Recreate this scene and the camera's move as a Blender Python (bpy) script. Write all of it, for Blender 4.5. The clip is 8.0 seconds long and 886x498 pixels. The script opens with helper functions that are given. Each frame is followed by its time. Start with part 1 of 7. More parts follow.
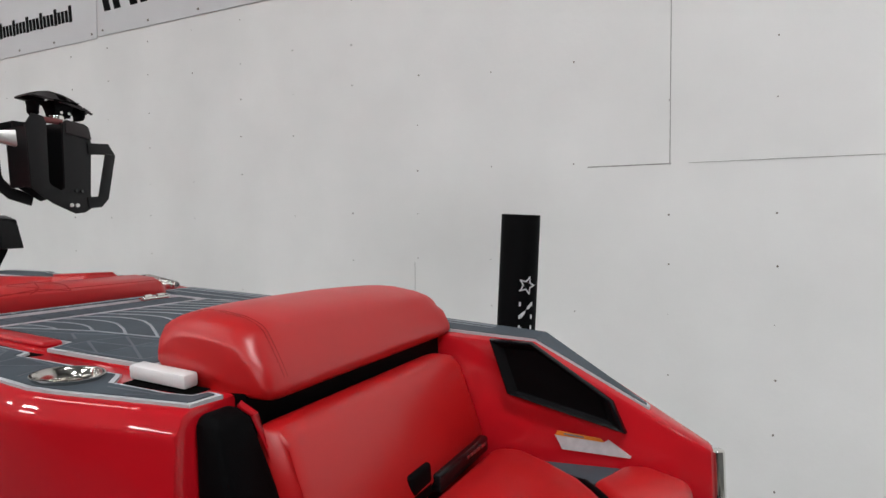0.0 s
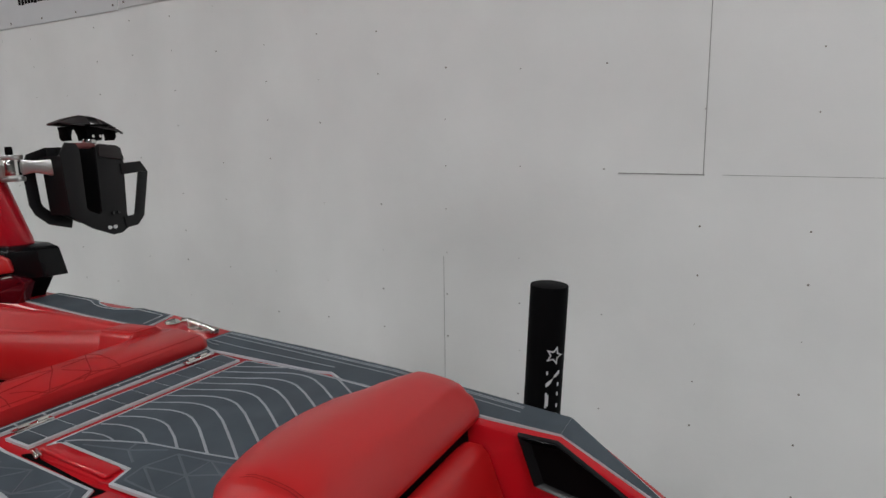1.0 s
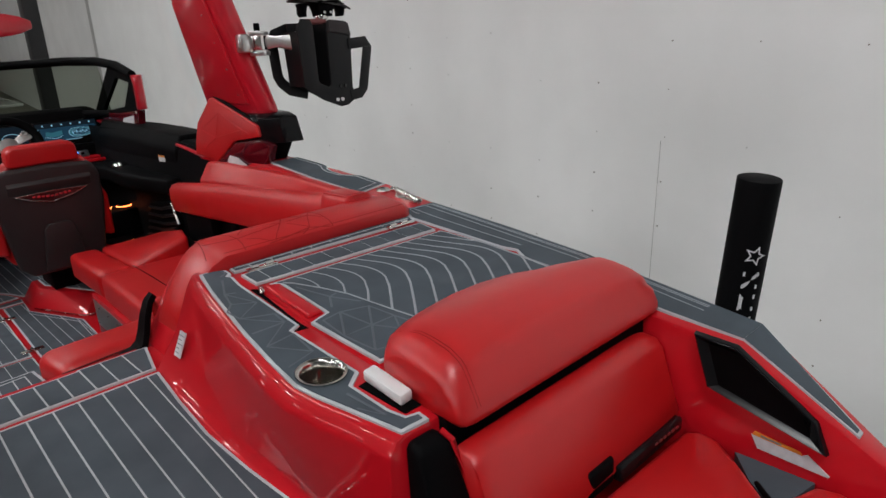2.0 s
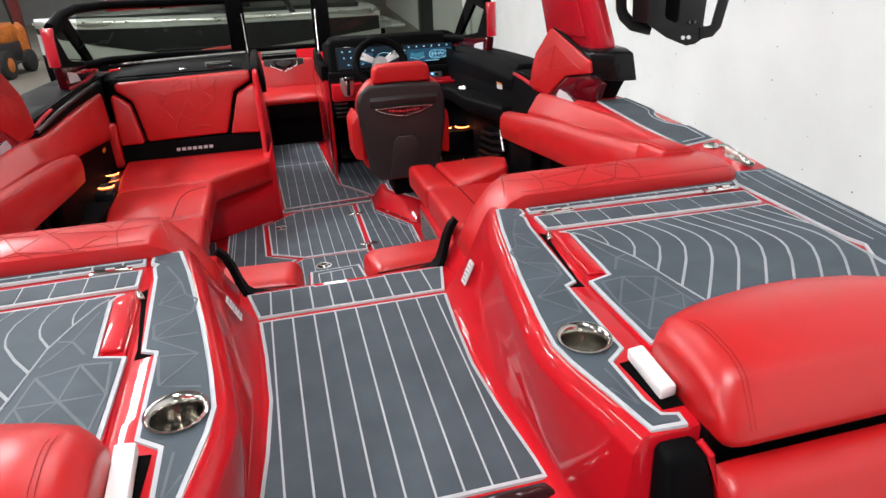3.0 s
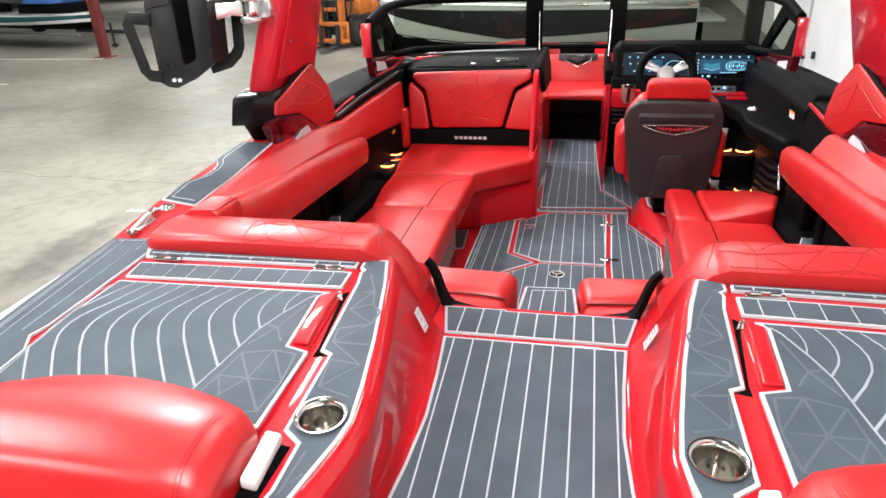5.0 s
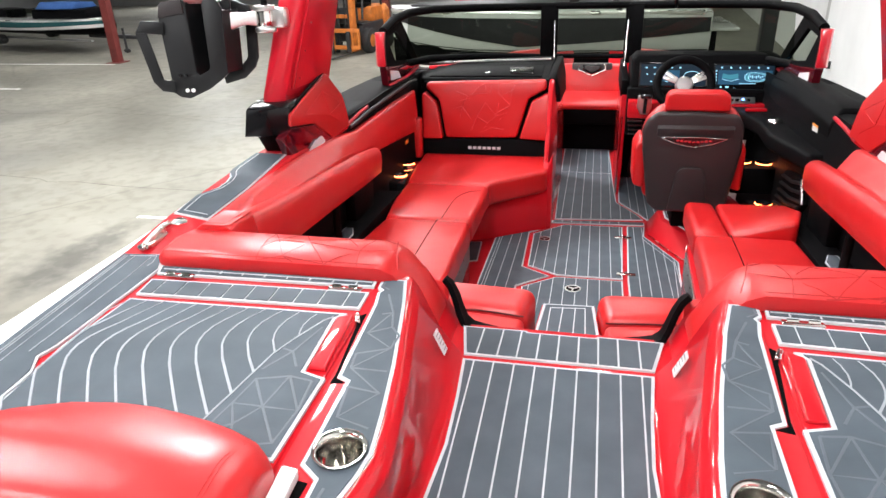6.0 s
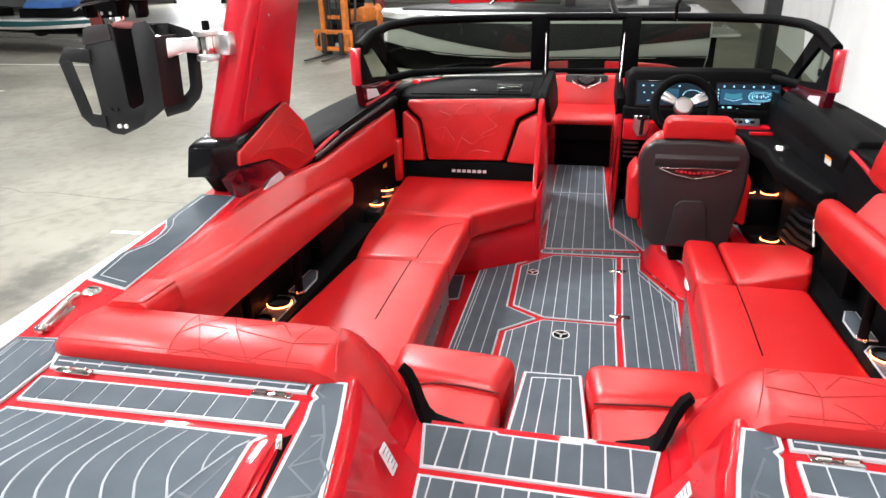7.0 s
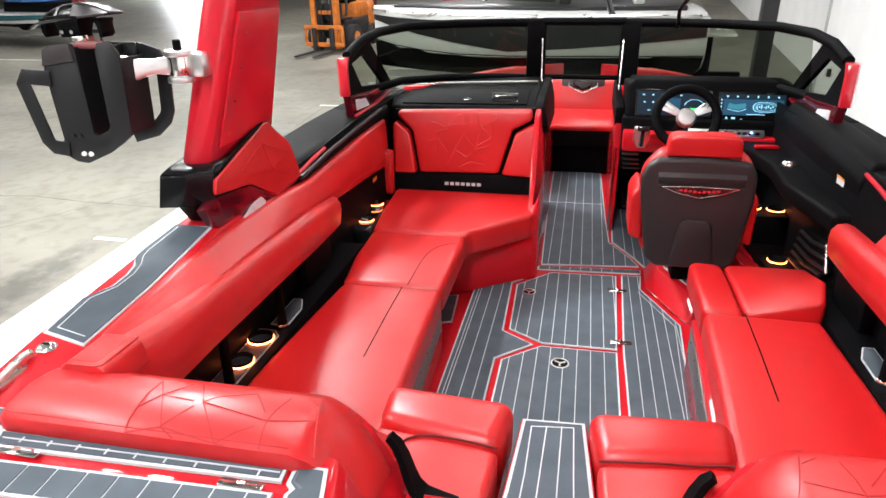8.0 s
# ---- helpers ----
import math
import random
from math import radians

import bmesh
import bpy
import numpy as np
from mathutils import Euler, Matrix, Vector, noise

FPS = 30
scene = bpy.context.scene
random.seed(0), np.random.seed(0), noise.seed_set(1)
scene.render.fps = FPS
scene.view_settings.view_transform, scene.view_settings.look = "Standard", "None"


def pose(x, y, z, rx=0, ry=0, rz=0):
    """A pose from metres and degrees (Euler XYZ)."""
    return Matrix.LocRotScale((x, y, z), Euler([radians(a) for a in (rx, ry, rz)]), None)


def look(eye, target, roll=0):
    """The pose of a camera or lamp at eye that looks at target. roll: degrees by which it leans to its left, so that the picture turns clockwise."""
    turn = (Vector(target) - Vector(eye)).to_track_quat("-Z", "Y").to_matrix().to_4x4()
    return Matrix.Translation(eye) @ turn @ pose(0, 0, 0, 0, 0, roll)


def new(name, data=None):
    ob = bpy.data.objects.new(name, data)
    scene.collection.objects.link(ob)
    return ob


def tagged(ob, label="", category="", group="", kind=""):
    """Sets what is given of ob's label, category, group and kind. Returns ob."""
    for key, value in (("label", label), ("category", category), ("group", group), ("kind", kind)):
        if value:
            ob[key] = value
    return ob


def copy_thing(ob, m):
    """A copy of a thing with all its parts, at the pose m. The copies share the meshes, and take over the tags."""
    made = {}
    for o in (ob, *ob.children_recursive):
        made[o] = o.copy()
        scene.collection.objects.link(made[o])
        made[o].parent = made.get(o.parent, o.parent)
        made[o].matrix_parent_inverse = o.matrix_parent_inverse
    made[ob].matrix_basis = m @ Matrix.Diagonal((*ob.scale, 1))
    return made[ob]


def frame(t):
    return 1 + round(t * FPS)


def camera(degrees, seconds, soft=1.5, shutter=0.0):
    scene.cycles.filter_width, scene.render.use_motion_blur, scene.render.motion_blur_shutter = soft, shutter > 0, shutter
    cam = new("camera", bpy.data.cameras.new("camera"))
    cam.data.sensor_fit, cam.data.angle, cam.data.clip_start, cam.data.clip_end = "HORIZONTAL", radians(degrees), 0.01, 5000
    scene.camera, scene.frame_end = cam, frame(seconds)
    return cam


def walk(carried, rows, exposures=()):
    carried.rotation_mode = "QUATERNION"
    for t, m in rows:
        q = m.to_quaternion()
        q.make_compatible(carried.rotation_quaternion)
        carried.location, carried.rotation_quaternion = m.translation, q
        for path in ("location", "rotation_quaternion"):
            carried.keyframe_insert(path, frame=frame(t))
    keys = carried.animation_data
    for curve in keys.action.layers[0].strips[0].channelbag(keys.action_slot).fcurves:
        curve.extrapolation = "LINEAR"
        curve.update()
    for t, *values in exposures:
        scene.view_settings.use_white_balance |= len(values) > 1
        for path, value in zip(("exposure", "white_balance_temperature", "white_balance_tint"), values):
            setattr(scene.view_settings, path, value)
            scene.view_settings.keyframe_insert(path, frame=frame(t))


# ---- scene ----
cam = camera(67.7, 8.0)
# The boat's own axes (x to starboard, y forward, z up from the cockpit floor) in the world: on its trailer the bow sits a little low.
BOAT = pose(0, 0, 0, -2.5, 0, 0)
PATH = [
    (0, (-0.318, -1.529, 0.93), (1.513, -0.724, 0.89), -2.5),
    (0.2, (-0.297, -1.547, 1.097), (1.535, -0.748, 1.026), -2.7),
    (0.5, (-0.324, -1.548, 1.311), (1.494, -0.737, 1.114), -2.9),
    (0.8, (-0.32, -1.542, 1.365), (1.475, -0.696, 1.117), -2.9),
    (1, (-0.306, -1.539, 1.361), (1.463, -0.658, 1.058), -3.0),
    (1.2, (-0.277, -1.526, 1.36), (1.452, -0.593, 0.988), -3.1),
    (2.3, (-0.24, -1.648, 1.352), (0.813, -0.089, 0.673), -3.4),
    (2.5, (-0.226, -1.642, 1.355), (0.659, 0.005, 0.645), -3.2),
    (2.7, (-0.2, -1.623, 1.359), (0.513, 0.095, 0.625), -3.2),
    (3, (-0.137, -1.58, 1.36), (0.301, 0.227, 0.613), -3.0),
    (3.5, (-0.08, -1.575, 1.399), (0.01, 0.268, 0.628), -2.8),
    (4, (0.04, -1.577, 1.448), (-0.128, 0.258, 0.67), -2.4),
    (4.5, (0.104, -1.575, 1.49), (-0.235, 0.236, 0.712), -2.0),
    (6, (0.054, -1.511, 1.521), (-0.364, 0.295, 0.77), -1.4),
    (6.5, (0.022, -1.382, 1.513), (-0.395, 0.424, 0.761), -1.3),
    (7, (0.076, -1.129, 1.596), (-0.334, 0.677, 0.839), -1.1),
    (7.5, (0.063, -1.027, 1.675), (-0.343, 0.779, 0.918), -1.0),
    (8, (0.033, -0.926, 1.664), (-0.354, 0.876, 0.888), -0.9),
]
EXPOSURES = [(0, -0.86), (0.3, -0.94), (0.5, -1.14), (0.8, -1.32), (1.2, -1.32), (2.3, -0.82), (3.0, -0.04), (4.0, 0.46), (8.0, 0.56)]
walk(cam, [(t, BOAT @ look(eye, target, roll)) for t, eye, target, roll in PATH], EXPOSURES)
LAMP_WATTS = 100.0

# ---- light ----
world = bpy.data.worlds.new("warehouse_air")
scene.world = world
world.use_nodes = True
world.node_tree.nodes["Background"].inputs[0].default_value = (0.9, 0.95, 1.0, 1)
world.node_tree.nodes["Background"].inputs[1].default_value = 0.02


# ---- materials ----
def material(name, color, rough=0.5, metal=0.0, coat=0.0, bump=0.0, scale=40.0, vary=0.06, vary_scale=4.0, spec=0.5,
             emit=None, power=0.0, alpha=1.0, trans=0.0, coat_rough=0.05, rough_vary=0.0, dist=0.002, voronoi=False):
    m = bpy.data.materials.new(name)
    m.use_nodes = True
    nt = m.node_tree
    b = nt.nodes["Principled BSDF"]
    b.inputs["Roughness"].default_value = rough
    b.inputs["Metallic"].default_value = metal
    b.inputs["Coat Weight"].default_value = coat
    b.inputs["Coat Roughness"].default_value = coat_rough
    b.inputs["Specular IOR Level"].default_value = spec
    b.inputs["Alpha"].default_value = alpha
    b.inputs["Transmission Weight"].default_value = trans
    b.inputs["Base Color"].default_value = (*color, 1)
    tc = nt.nodes.new("ShaderNodeTexCoord")
    if vary:
        n = nt.nodes.new("ShaderNodeTexNoise")
        n.inputs["Scale"].default_value = vary_scale
        n.inputs["Detail"].default_value = 6
        nt.links.new(tc.outputs["Object"], n.inputs["Vector"])
        ramp = nt.nodes.new("ShaderNodeMapRange")
        ramp.inputs["From Min"].default_value, ramp.inputs["From Max"].default_value = 0.3, 0.7
        ramp.inputs["To Min"].default_value, ramp.inputs["To Max"].default_value = 1 - vary, 1 + vary
        nt.links.new(n.outputs["Fac"], ramp.inputs["Value"])
        mul = nt.nodes.new("ShaderNodeVectorMath")
        mul.operation = "SCALE"
        mul.inputs[0].default_value = color
        nt.links.new(ramp.outputs["Result"], mul.inputs["Scale"])
        nt.links.new(mul.outputs["Vector"], b.inputs["Base Color"])
        if rough_vary:
            r2 = nt.nodes.new("ShaderNodeMapRange")
            r2.inputs["From Min"].default_value, r2.inputs["From Max"].default_value = 0.3, 0.7
            r2.inputs["To Min"].default_value, r2.inputs["To Max"].default_value = rough - rough_vary, rough + rough_vary
            nt.links.new(n.outputs["Fac"], r2.inputs["Value"])
            nt.links.new(r2.outputs["Result"], b.inputs["Roughness"])
    if bump:
        t = nt.nodes.new("ShaderNodeTexVoronoi" if voronoi else "ShaderNodeTexNoise")
        t.inputs["Scale"].default_value = scale
        nt.links.new(tc.outputs["Object"], t.inputs["Vector"])
        bp = nt.nodes.new("ShaderNodeBump")
        bp.inputs["Strength"].default_value = bump
        bp.inputs["Distance"].default_value = dist
        nt.links.new(t.outputs["Distance" if voronoi else "Fac"], bp.inputs["Height"])
        nt.links.new(bp.outputs["Normal"], b.inputs["Normal"])
    if emit:
        b.inputs["Emission Color"].default_value = (*emit, 1)
        b.inputs["Emission Strength"].default_value = power
    return m


RED_GEL = material("red_gelcoat", (0.54, 0.006, 0.014), 0.45, spec=0.12, coat=0.75, vary=0.05, vary_scale=2, coat_rough=0.04)
RED_VINYL = material("red_vinyl", (0.52, 0.008, 0.010), 0.37, spec=0.68, bump=0.09, scale=420, vary=0.05, vary_scale=3, voronoi=True, dist=0.0008, rough_vary=0.05)
RED_METAL = material("red_powder_coat", (0.60, 0.010, 0.026), 0.3, coat=0.8, vary=0.04, coat_rough=0.08)

def slack(m, scale, dist):
    """Adds soft dents of upholstery over the grain."""
    nt = m.node_tree
    grain = [n for n in nt.nodes if n.type == "BUMP"][0]
    tc = [n for n in nt.nodes if n.type == "TEX_COORD"][0]
    t = nt.nodes.new("ShaderNodeTexNoise")
    t.inputs["Scale"].default_value, t.inputs["Detail"].default_value = scale, 1.5
    bp = nt.nodes.new("ShaderNodeBump")
    bp.inputs["Strength"].default_value, bp.inputs["Distance"].default_value = 0.35, dist
    nt.links.new(tc.outputs["Object"], t.inputs["Vector"])
    nt.links.new(t.outputs["Fac"], bp.inputs["Height"])
    nt.links.new(bp.outputs["Normal"], grain.inputs["Normal"])


slack(RED_VINYL, 7.0, 0.006)
EVA = material("grey_foam_decking", (0.073, 0.091, 0.108), 0.62, spec=0.16, bump=0.2, scale=900, vary=0.14, vary_scale=9, dist=0.0006)
EVA_MARK = material("grey_foam_embossed", (0.086, 0.103, 0.126), 0.55, bump=0.3, scale=900, vary=0.1, vary_scale=9, dist=0.0005)
LINE = material("white_foam_line", (0.50, 0.52, 0.55), 0.7, spec=0.2, bump=0.2, scale=600, vary=0.08, vary_scale=14)
STRIPE = material("pale_foam_groove", (0.34, 0.36, 0.39), 0.7, spec=0.2, bump=0.2, scale=600, vary=0.12, vary_scale=14)
BLACK_VINYL = material("black_vinyl", (0.0028, 0.0028, 0.0033), 0.58, spec=0.05, bump=0.25, scale=420, vary=0.12, voronoi=True, dist=0.0008)
BLACK_GLOSS = material("black_gloss", (0.008, 0.008, 0.009), 0.1, coat=0.6, vary=0.1)
BLACK_SATIN = material("black_satin_plastic", (0.006, 0.006, 0.007), 0.2, spec=0.22, vary=0.1)
BLACK_MATTE = material("black_plastic", (0.0025, 0.0025, 0.003), 0.6, spec=0.05, bump=0.2, scale=300, vary=0.15)
BLACK_COAT = material("black_powder_coat", (0.009, 0.009, 0.010), 0.42, spec=0.3, bump=0.2, scale=800, vary=0.15, dist=0.0006)
CHARCOAL = material("charcoal_shell", (0.030, 0.025, 0.026), 0.42, spec=0.35, bump=0.2, scale=500, vary=0.12, dist=0.0006)
STEEL = material("polished_steel", (0.62, 0.60, 0.57), 0.26, metal=1.0, vary=0.05, vary_scale=12, rough_vary=0.05)
# near-black that stands for the shade inside gaps and recesses
DARK = material("recess_shade", (0.004, 0.004, 0.004), 0.9, spec=0.02, vary=0.2)
CUP_STEEL = material("cup_steel", (0.66, 0.64, 0.60), 0.14, metal=1.0, vary=0.05, vary_scale=12, rough_vary=0.03)
CHROME = material("chrome", (0.78, 0.77, 0.74), 0.12, metal=1.0, vary=0.05, vary_scale=12, rough_vary=0.04)
ALU = material("brushed_aluminium", (0.72, 0.71, 0.70), 0.3, metal=1.0, bump=0.15, scale=150, vary=0.06, rough_vary=0.06)
KICK = material("scuffed_steel_plate", (0.30, 0.29, 0.28), 0.42, metal=1.0, bump=0.2, scale=90, vary=0.15, vary_scale=30, rough_vary=0.08)
WHITE_PLASTIC = material("white_plastic", (0.78, 0.78, 0.78), 0.4, vary=0.02)
WHITE_GEL = material("white_gelcoat", (0.80, 0.80, 0.79), 0.2, coat=0.6, vary=0.03)
LABEL_WHITE = material("label_paper", (0.62, 0.62, 0.64), 0.6, vary=0.10, vary_scale=60)
LABEL_INK = material("label_ink", (0.20, 0.20, 0.21), 0.6, vary=0.1)
LABEL_ORANGE = material("label_orange", (0.75, 0.24, 0.02), 0.6, vary=0.06)
DARK_RED = material("dark_red_gloss", (0.085, 0.003, 0.008), 0.12, coat=0.7)
QUILT = material("red_stitching", (0.36, 0.010, 0.012), 0.7, vary=0.1)
THREAD = material("dark_thread", (0.10, 0.006, 0.008), 0.8, vary=0.1)
# far walls get a dark colour to cut bounce and dim the hall's depth
FAR_WALL = material("far_wall_dimmed", (0.26, 0.26, 0.255), 0.6, bump=0.2, scale=20, vary=0.08, vary_scale=1.2)
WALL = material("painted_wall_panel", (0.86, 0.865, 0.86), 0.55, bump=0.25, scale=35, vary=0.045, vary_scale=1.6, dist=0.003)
SEAM = material("panel_seam", (0.36, 0.36, 0.35), 0.8, vary=0.25, vary_scale=20)
SCREWHEAD = material("screw_head", (0.22, 0.20, 0.18), 0.5, metal=0.4, vary=0.3, vary_scale=30)
STEEL_RED = material("red_oxide_steel", (0.16, 0.025, 0.022), 0.55, bump=0.2, scale=90, vary=0.2)
STEEL_DARK = material("dark_painted_steel", (0.02, 0.02, 0.022), 0.45, vary=0.2)
ORANGE = material("orange_paint", (0.56, 0.165, 0.025), 0.45, bump=0.2, scale=60, vary=0.25, vary_scale=8)
RUBBER = material("black_rubber", (0.015, 0.015, 0.015), 0.75, bump=0.3, scale=120, vary=0.2)
GALV = material("galvanised_steel", (0.5, 0.5, 0.5), 0.42, metal=0.9, vary=0.12, vary_scale=25)
TEAL = material("teal_gelcoat", (0.02, 0.09, 0.10), 0.25, coat=0.5, vary=0.05)
BLUE_COVER = material("blue_canvas", (0.03, 0.10, 0.30), 0.8, bump=0.4, scale=60, vary=0.2)
GREY_GEL = material("grey_gelcoat", (0.46, 0.47, 0.45), 0.25, coat=0.5, vary=0.04)
BANNER = material("white_sign_panel", (0.76, 0.77, 0.79), 0.4, vary=0.02)
PAINT_LINE = material("floor_paint", (0.72, 0.72, 0.69), 0.6, vary=0.2, vary_scale=18)
LED_RED = material("red_led_ring", (0.6, 0.05, 0.02), 0.4, vary=0, emit=(1.0, 0.20, 0.05), power=15.0)
LED_BLUE = material("blue_led", (0.05, 0.1, 0.6), 0.4, vary=0, emit=(0.1, 0.25, 1.0), power=8.0)
SCREEN_DARK = material("display_dark", (0.01, 0.012, 0.015), 0.35, spec=0.05, vary=0, emit=(0.02, 0.05, 0.085), power=0.3)
SCREEN_BLUE = material("display_blue", (0.02, 0.06, 0.1), 0.35, spec=0.05, vary=0, emit=(0.03, 0.13, 0.24), power=0.3)
SCREEN_TEAL = material("display_teal", (0.03, 0.1, 0.12), 0.35, spec=0.05, vary=0, emit=(0.05, 0.26, 0.36), power=0.6)
SCREEN_PALE = material("display_pale", (0.1, 0.2, 0.25), 0.35, spec=0.05, vary=0, emit=(0.35, 0.72, 0.95), power=1.0)
SCREEN_GREEN = material("display_green", (0.02, 0.2, 0.05), 0.12, vary=0, emit=(0.08, 0.95, 0.22), power=1.2)
LAMP_FACE = material("lamp_diffuser", (0.9, 0.9, 0.9), 0.5, vary=0, emit=(1.0, 0.98, 0.95), power=14.0)
CEILING_MAT = material("ceiling_deck", (0.14, 0.145, 0.15), 0.7, bump=0.2, scale=8, vary=0.06)


def tinted_glass():
    m = bpy.data.materials.new("tinted_windscreen")
    m.use_nodes = True
    nt = m.node_tree
    nt.nodes.clear()
    out = nt.nodes.new("ShaderNodeOutputMaterial")
    tr = nt.nodes.new("ShaderNodeBsdfTransparent")
    tr.inputs[0].default_value = (0.40, 0.44, 0.38, 1)
    gl = nt.nodes.new("ShaderNodeBsdfGlossy")
    gl.inputs["Roughness"].default_value = 0.02
    mix = nt.nodes.new("ShaderNodeMixShader")
    mix.inputs[0].default_value = 0.03
    nt.links.new(tr.outputs[0], mix.inputs[1])
    nt.links.new(gl.outputs[0], mix.inputs[2])
    nt.links.new(mix.outputs[0], out.inputs[0])
    return m


GLASS = tinted_glass()


def concrete():
    m = material("worn_concrete", (0.36, 0.35, 0.31), 0.42, bump=0.12, scale=25, vary=0, dist=0.004)
    nt = m.node_tree
    b = nt.nodes["Principled BSDF"]
    tc = [n for n in nt.nodes if n.type == "TEX_COORD"][0]
    big = nt.nodes.new("ShaderNodeTexNoise")
    big.inputs["Scale"].default_value, big.inputs["Detail"].default_value = 0.45, 8
    fine = nt.nodes.new("ShaderNodeTexNoise")
    fine.inputs["Scale"].default_value, fine.inputs["Detail"].default_value = 6.0, 10
    for n in (big, fine):
        nt.links.new(tc.outputs["Object"], n.inputs["Vector"])
    r1 = nt.nodes.new("ShaderNodeValToRGB")
    r1.color_ramp.elements[0].position, r1.color_ramp.elements[0].color = 0.32, (0.160, 0.152, 0.126, 1)
    r1.color_ramp.elements[1].position, r1.color_ramp.elements[1].color = 0.62, (0.262, 0.249, 0.208, 1)
    nt.links.new(big.outputs["Fac"], r1.inputs[0])
    r2 = nt.nodes.new("ShaderNodeValToRGB")
    r2.color_ramp.elements[0].position, r2.color_ramp.elements[0].color = 0.36, (0.80, 0.80, 0.79, 1)
    r2.color_ramp.elements[1].position, r2.color_ramp.elements[1].color = 0.55, (1, 1, 1, 1)
    nt.links.new(fine.outputs["Fac"], r2.inputs[0])
    mul = nt.nodes.new("ShaderNodeMix")
    mul.data_type, mul.blend_type = "RGBA", "MULTIPLY"
    mul.inputs["Factor"].default_value = 1.0
    nt.links.new(r1.outputs[0], mul.inputs[6])
    nt.links.new(r2.outputs[0], mul.inputs[7])
    # trowel clouds, and a scuffed dark patch beside the white bay
    cloud = nt.nodes.new("ShaderNodeTexNoise")
    cloud.inputs["Scale"].default_value, cloud.inputs["Detail"].default_value, cloud.inputs["Distortion"].default_value = 0.8, 7, 0.6
    nt.links.new(tc.outputs["Object"], cloud.inputs["Vector"])
    r3 = nt.nodes.new("ShaderNodeValToRGB")
    r3.color_ramp.elements[0].position, r3.color_ramp.elements[0].color = 0.36, (0.82, 0.815, 0.80, 1)
    r3.color_ramp.elements[1].position, r3.color_ramp.elements[1].color = 0.64, (1.06, 1.06, 1.06, 1)
    nt.links.new(cloud.outputs["Fac"], r3.inputs[0])
    place = nt.nodes.new("ShaderNodeMapping")
    place.vector_type = "TEXTURE"
    place.inputs["Location"].default_value, place.inputs["Scale"].default_value = (-4.82, 3.5, GROUND), (0.42, 1.35, 1.0)
    nt.links.new(tc.outputs["Object"], place.inputs["Vector"])
    near = nt.nodes.new("ShaderNodeTexGradient")
    near.gradient_type = "SPHERICAL"
    nt.links.new(place.outputs["Vector"], near.inputs["Vector"])
    scuff = nt.nodes.new("ShaderNodeTexNoise")
    scuff.inputs["Scale"].default_value, scuff.inputs["Detail"].default_value = 7.0, 9
    nt.links.new(tc.outputs["Object"], scuff.inputs["Vector"])
    both = nt.nodes.new("ShaderNodeMath")
    both.operation = "MULTIPLY"
    nt.links.new(near.outputs["Fac"], both.inputs[0])
    nt.links.new(scuff.outputs["Fac"], both.inputs[1])
    dark = nt.nodes.new("ShaderNodeMapRange")
    dark.inputs["From Min"].default_value, dark.inputs["From Max"].default_value = 0.12, 0.34
    dark.inputs["To Min"].default_value, dark.inputs["To Max"].default_value = 1.0, 0.5
    nt.links.new(both.outputs[0], dark.inputs["Value"])
    clouded = nt.nodes.new("ShaderNodeMix")
    clouded.data_type, clouded.blend_type = "RGBA", "MULTIPLY"
    clouded.inputs["Factor"].default_value = 1.0
    nt.links.new(mul.outputs[2], clouded.inputs[6])
    nt.links.new(r3.outputs[0], clouded.inputs[7])
    scuffed = nt.nodes.new("ShaderNodeVectorMath")
    scuffed.operation = "SCALE"
    nt.links.new(clouded.outputs[2], scuffed.inputs[0])
    nt.links.new(dark.outputs["Result"], scuffed.inputs["Scale"])
    # hairline cracks that come and go
    warp = nt.nodes.new("ShaderNodeMix")
    warp.data_type = "VECTOR"
    warp.inputs["Factor"].default_value = 0.12
    nt.links.new(tc.outputs["Object"], warp.inputs[4])
    nt.links.new(fine.outputs["Color"], warp.inputs[5])
    vor = nt.nodes.new("ShaderNodeTexVoronoi")
    vor.feature = "DISTANCE_TO_EDGE"
    vor.inputs["Scale"].default_value = 0.2
    nt.links.new(warp.outputs[1], vor.inputs["Vector"])
    crack = nt.nodes.new("ShaderNodeMapRange")
    crack.inputs["From Min"].default_value, crack.inputs["From Max"].default_value = 0.001, 0.006
    crack.inputs["To Min"].default_value, crack.inputs["To Max"].default_value = 0.55, 1.0
    nt.links.new(vor.outputs["Distance"], crack.inputs["Value"])
    worn = nt.nodes.new("ShaderNodeMix")
    worn.data_type, worn.blend_type = "RGBA", "MULTIPLY"
    worn.inputs["Factor"].default_value = 0.5
    nt.links.new(scuffed.outputs["Vector"], worn.inputs[6])
    nt.links.new(crack.outputs["Result"], worn.inputs[7])
    nt.links.new(worn.outputs[2], b.inputs["Base Color"])
    rr = nt.nodes.new("ShaderNodeMapRange")
    rr.inputs["From Min"].default_value, rr.inputs["From Max"].default_value = 0.3, 0.7
    rr.inputs["To Min"].default_value, rr.inputs["To Max"].default_value = 0.40, 0.62
    nt.links.new(big.outputs["Fac"], rr.inputs["Value"])
    nt.links.new(rr.outputs["Result"], b.inputs["Roughness"])
    return m


GROUND = -1.05
CONCRETE = concrete()


# ---- mesh tools ----
def finish(name, bm, mat, smooth=35.0):
    bmesh.ops.recalc_face_normals(bm, faces=bm.faces)
    me = bpy.data.meshes.new(name)
    bm.to_mesh(me)
    bm.free()
    me.materials.append(mat)
    if smooth:
        for p in me.polygons:
            p.use_smooth = True
        me.set_sharp_from_angle(angle=radians(smooth))
    return me


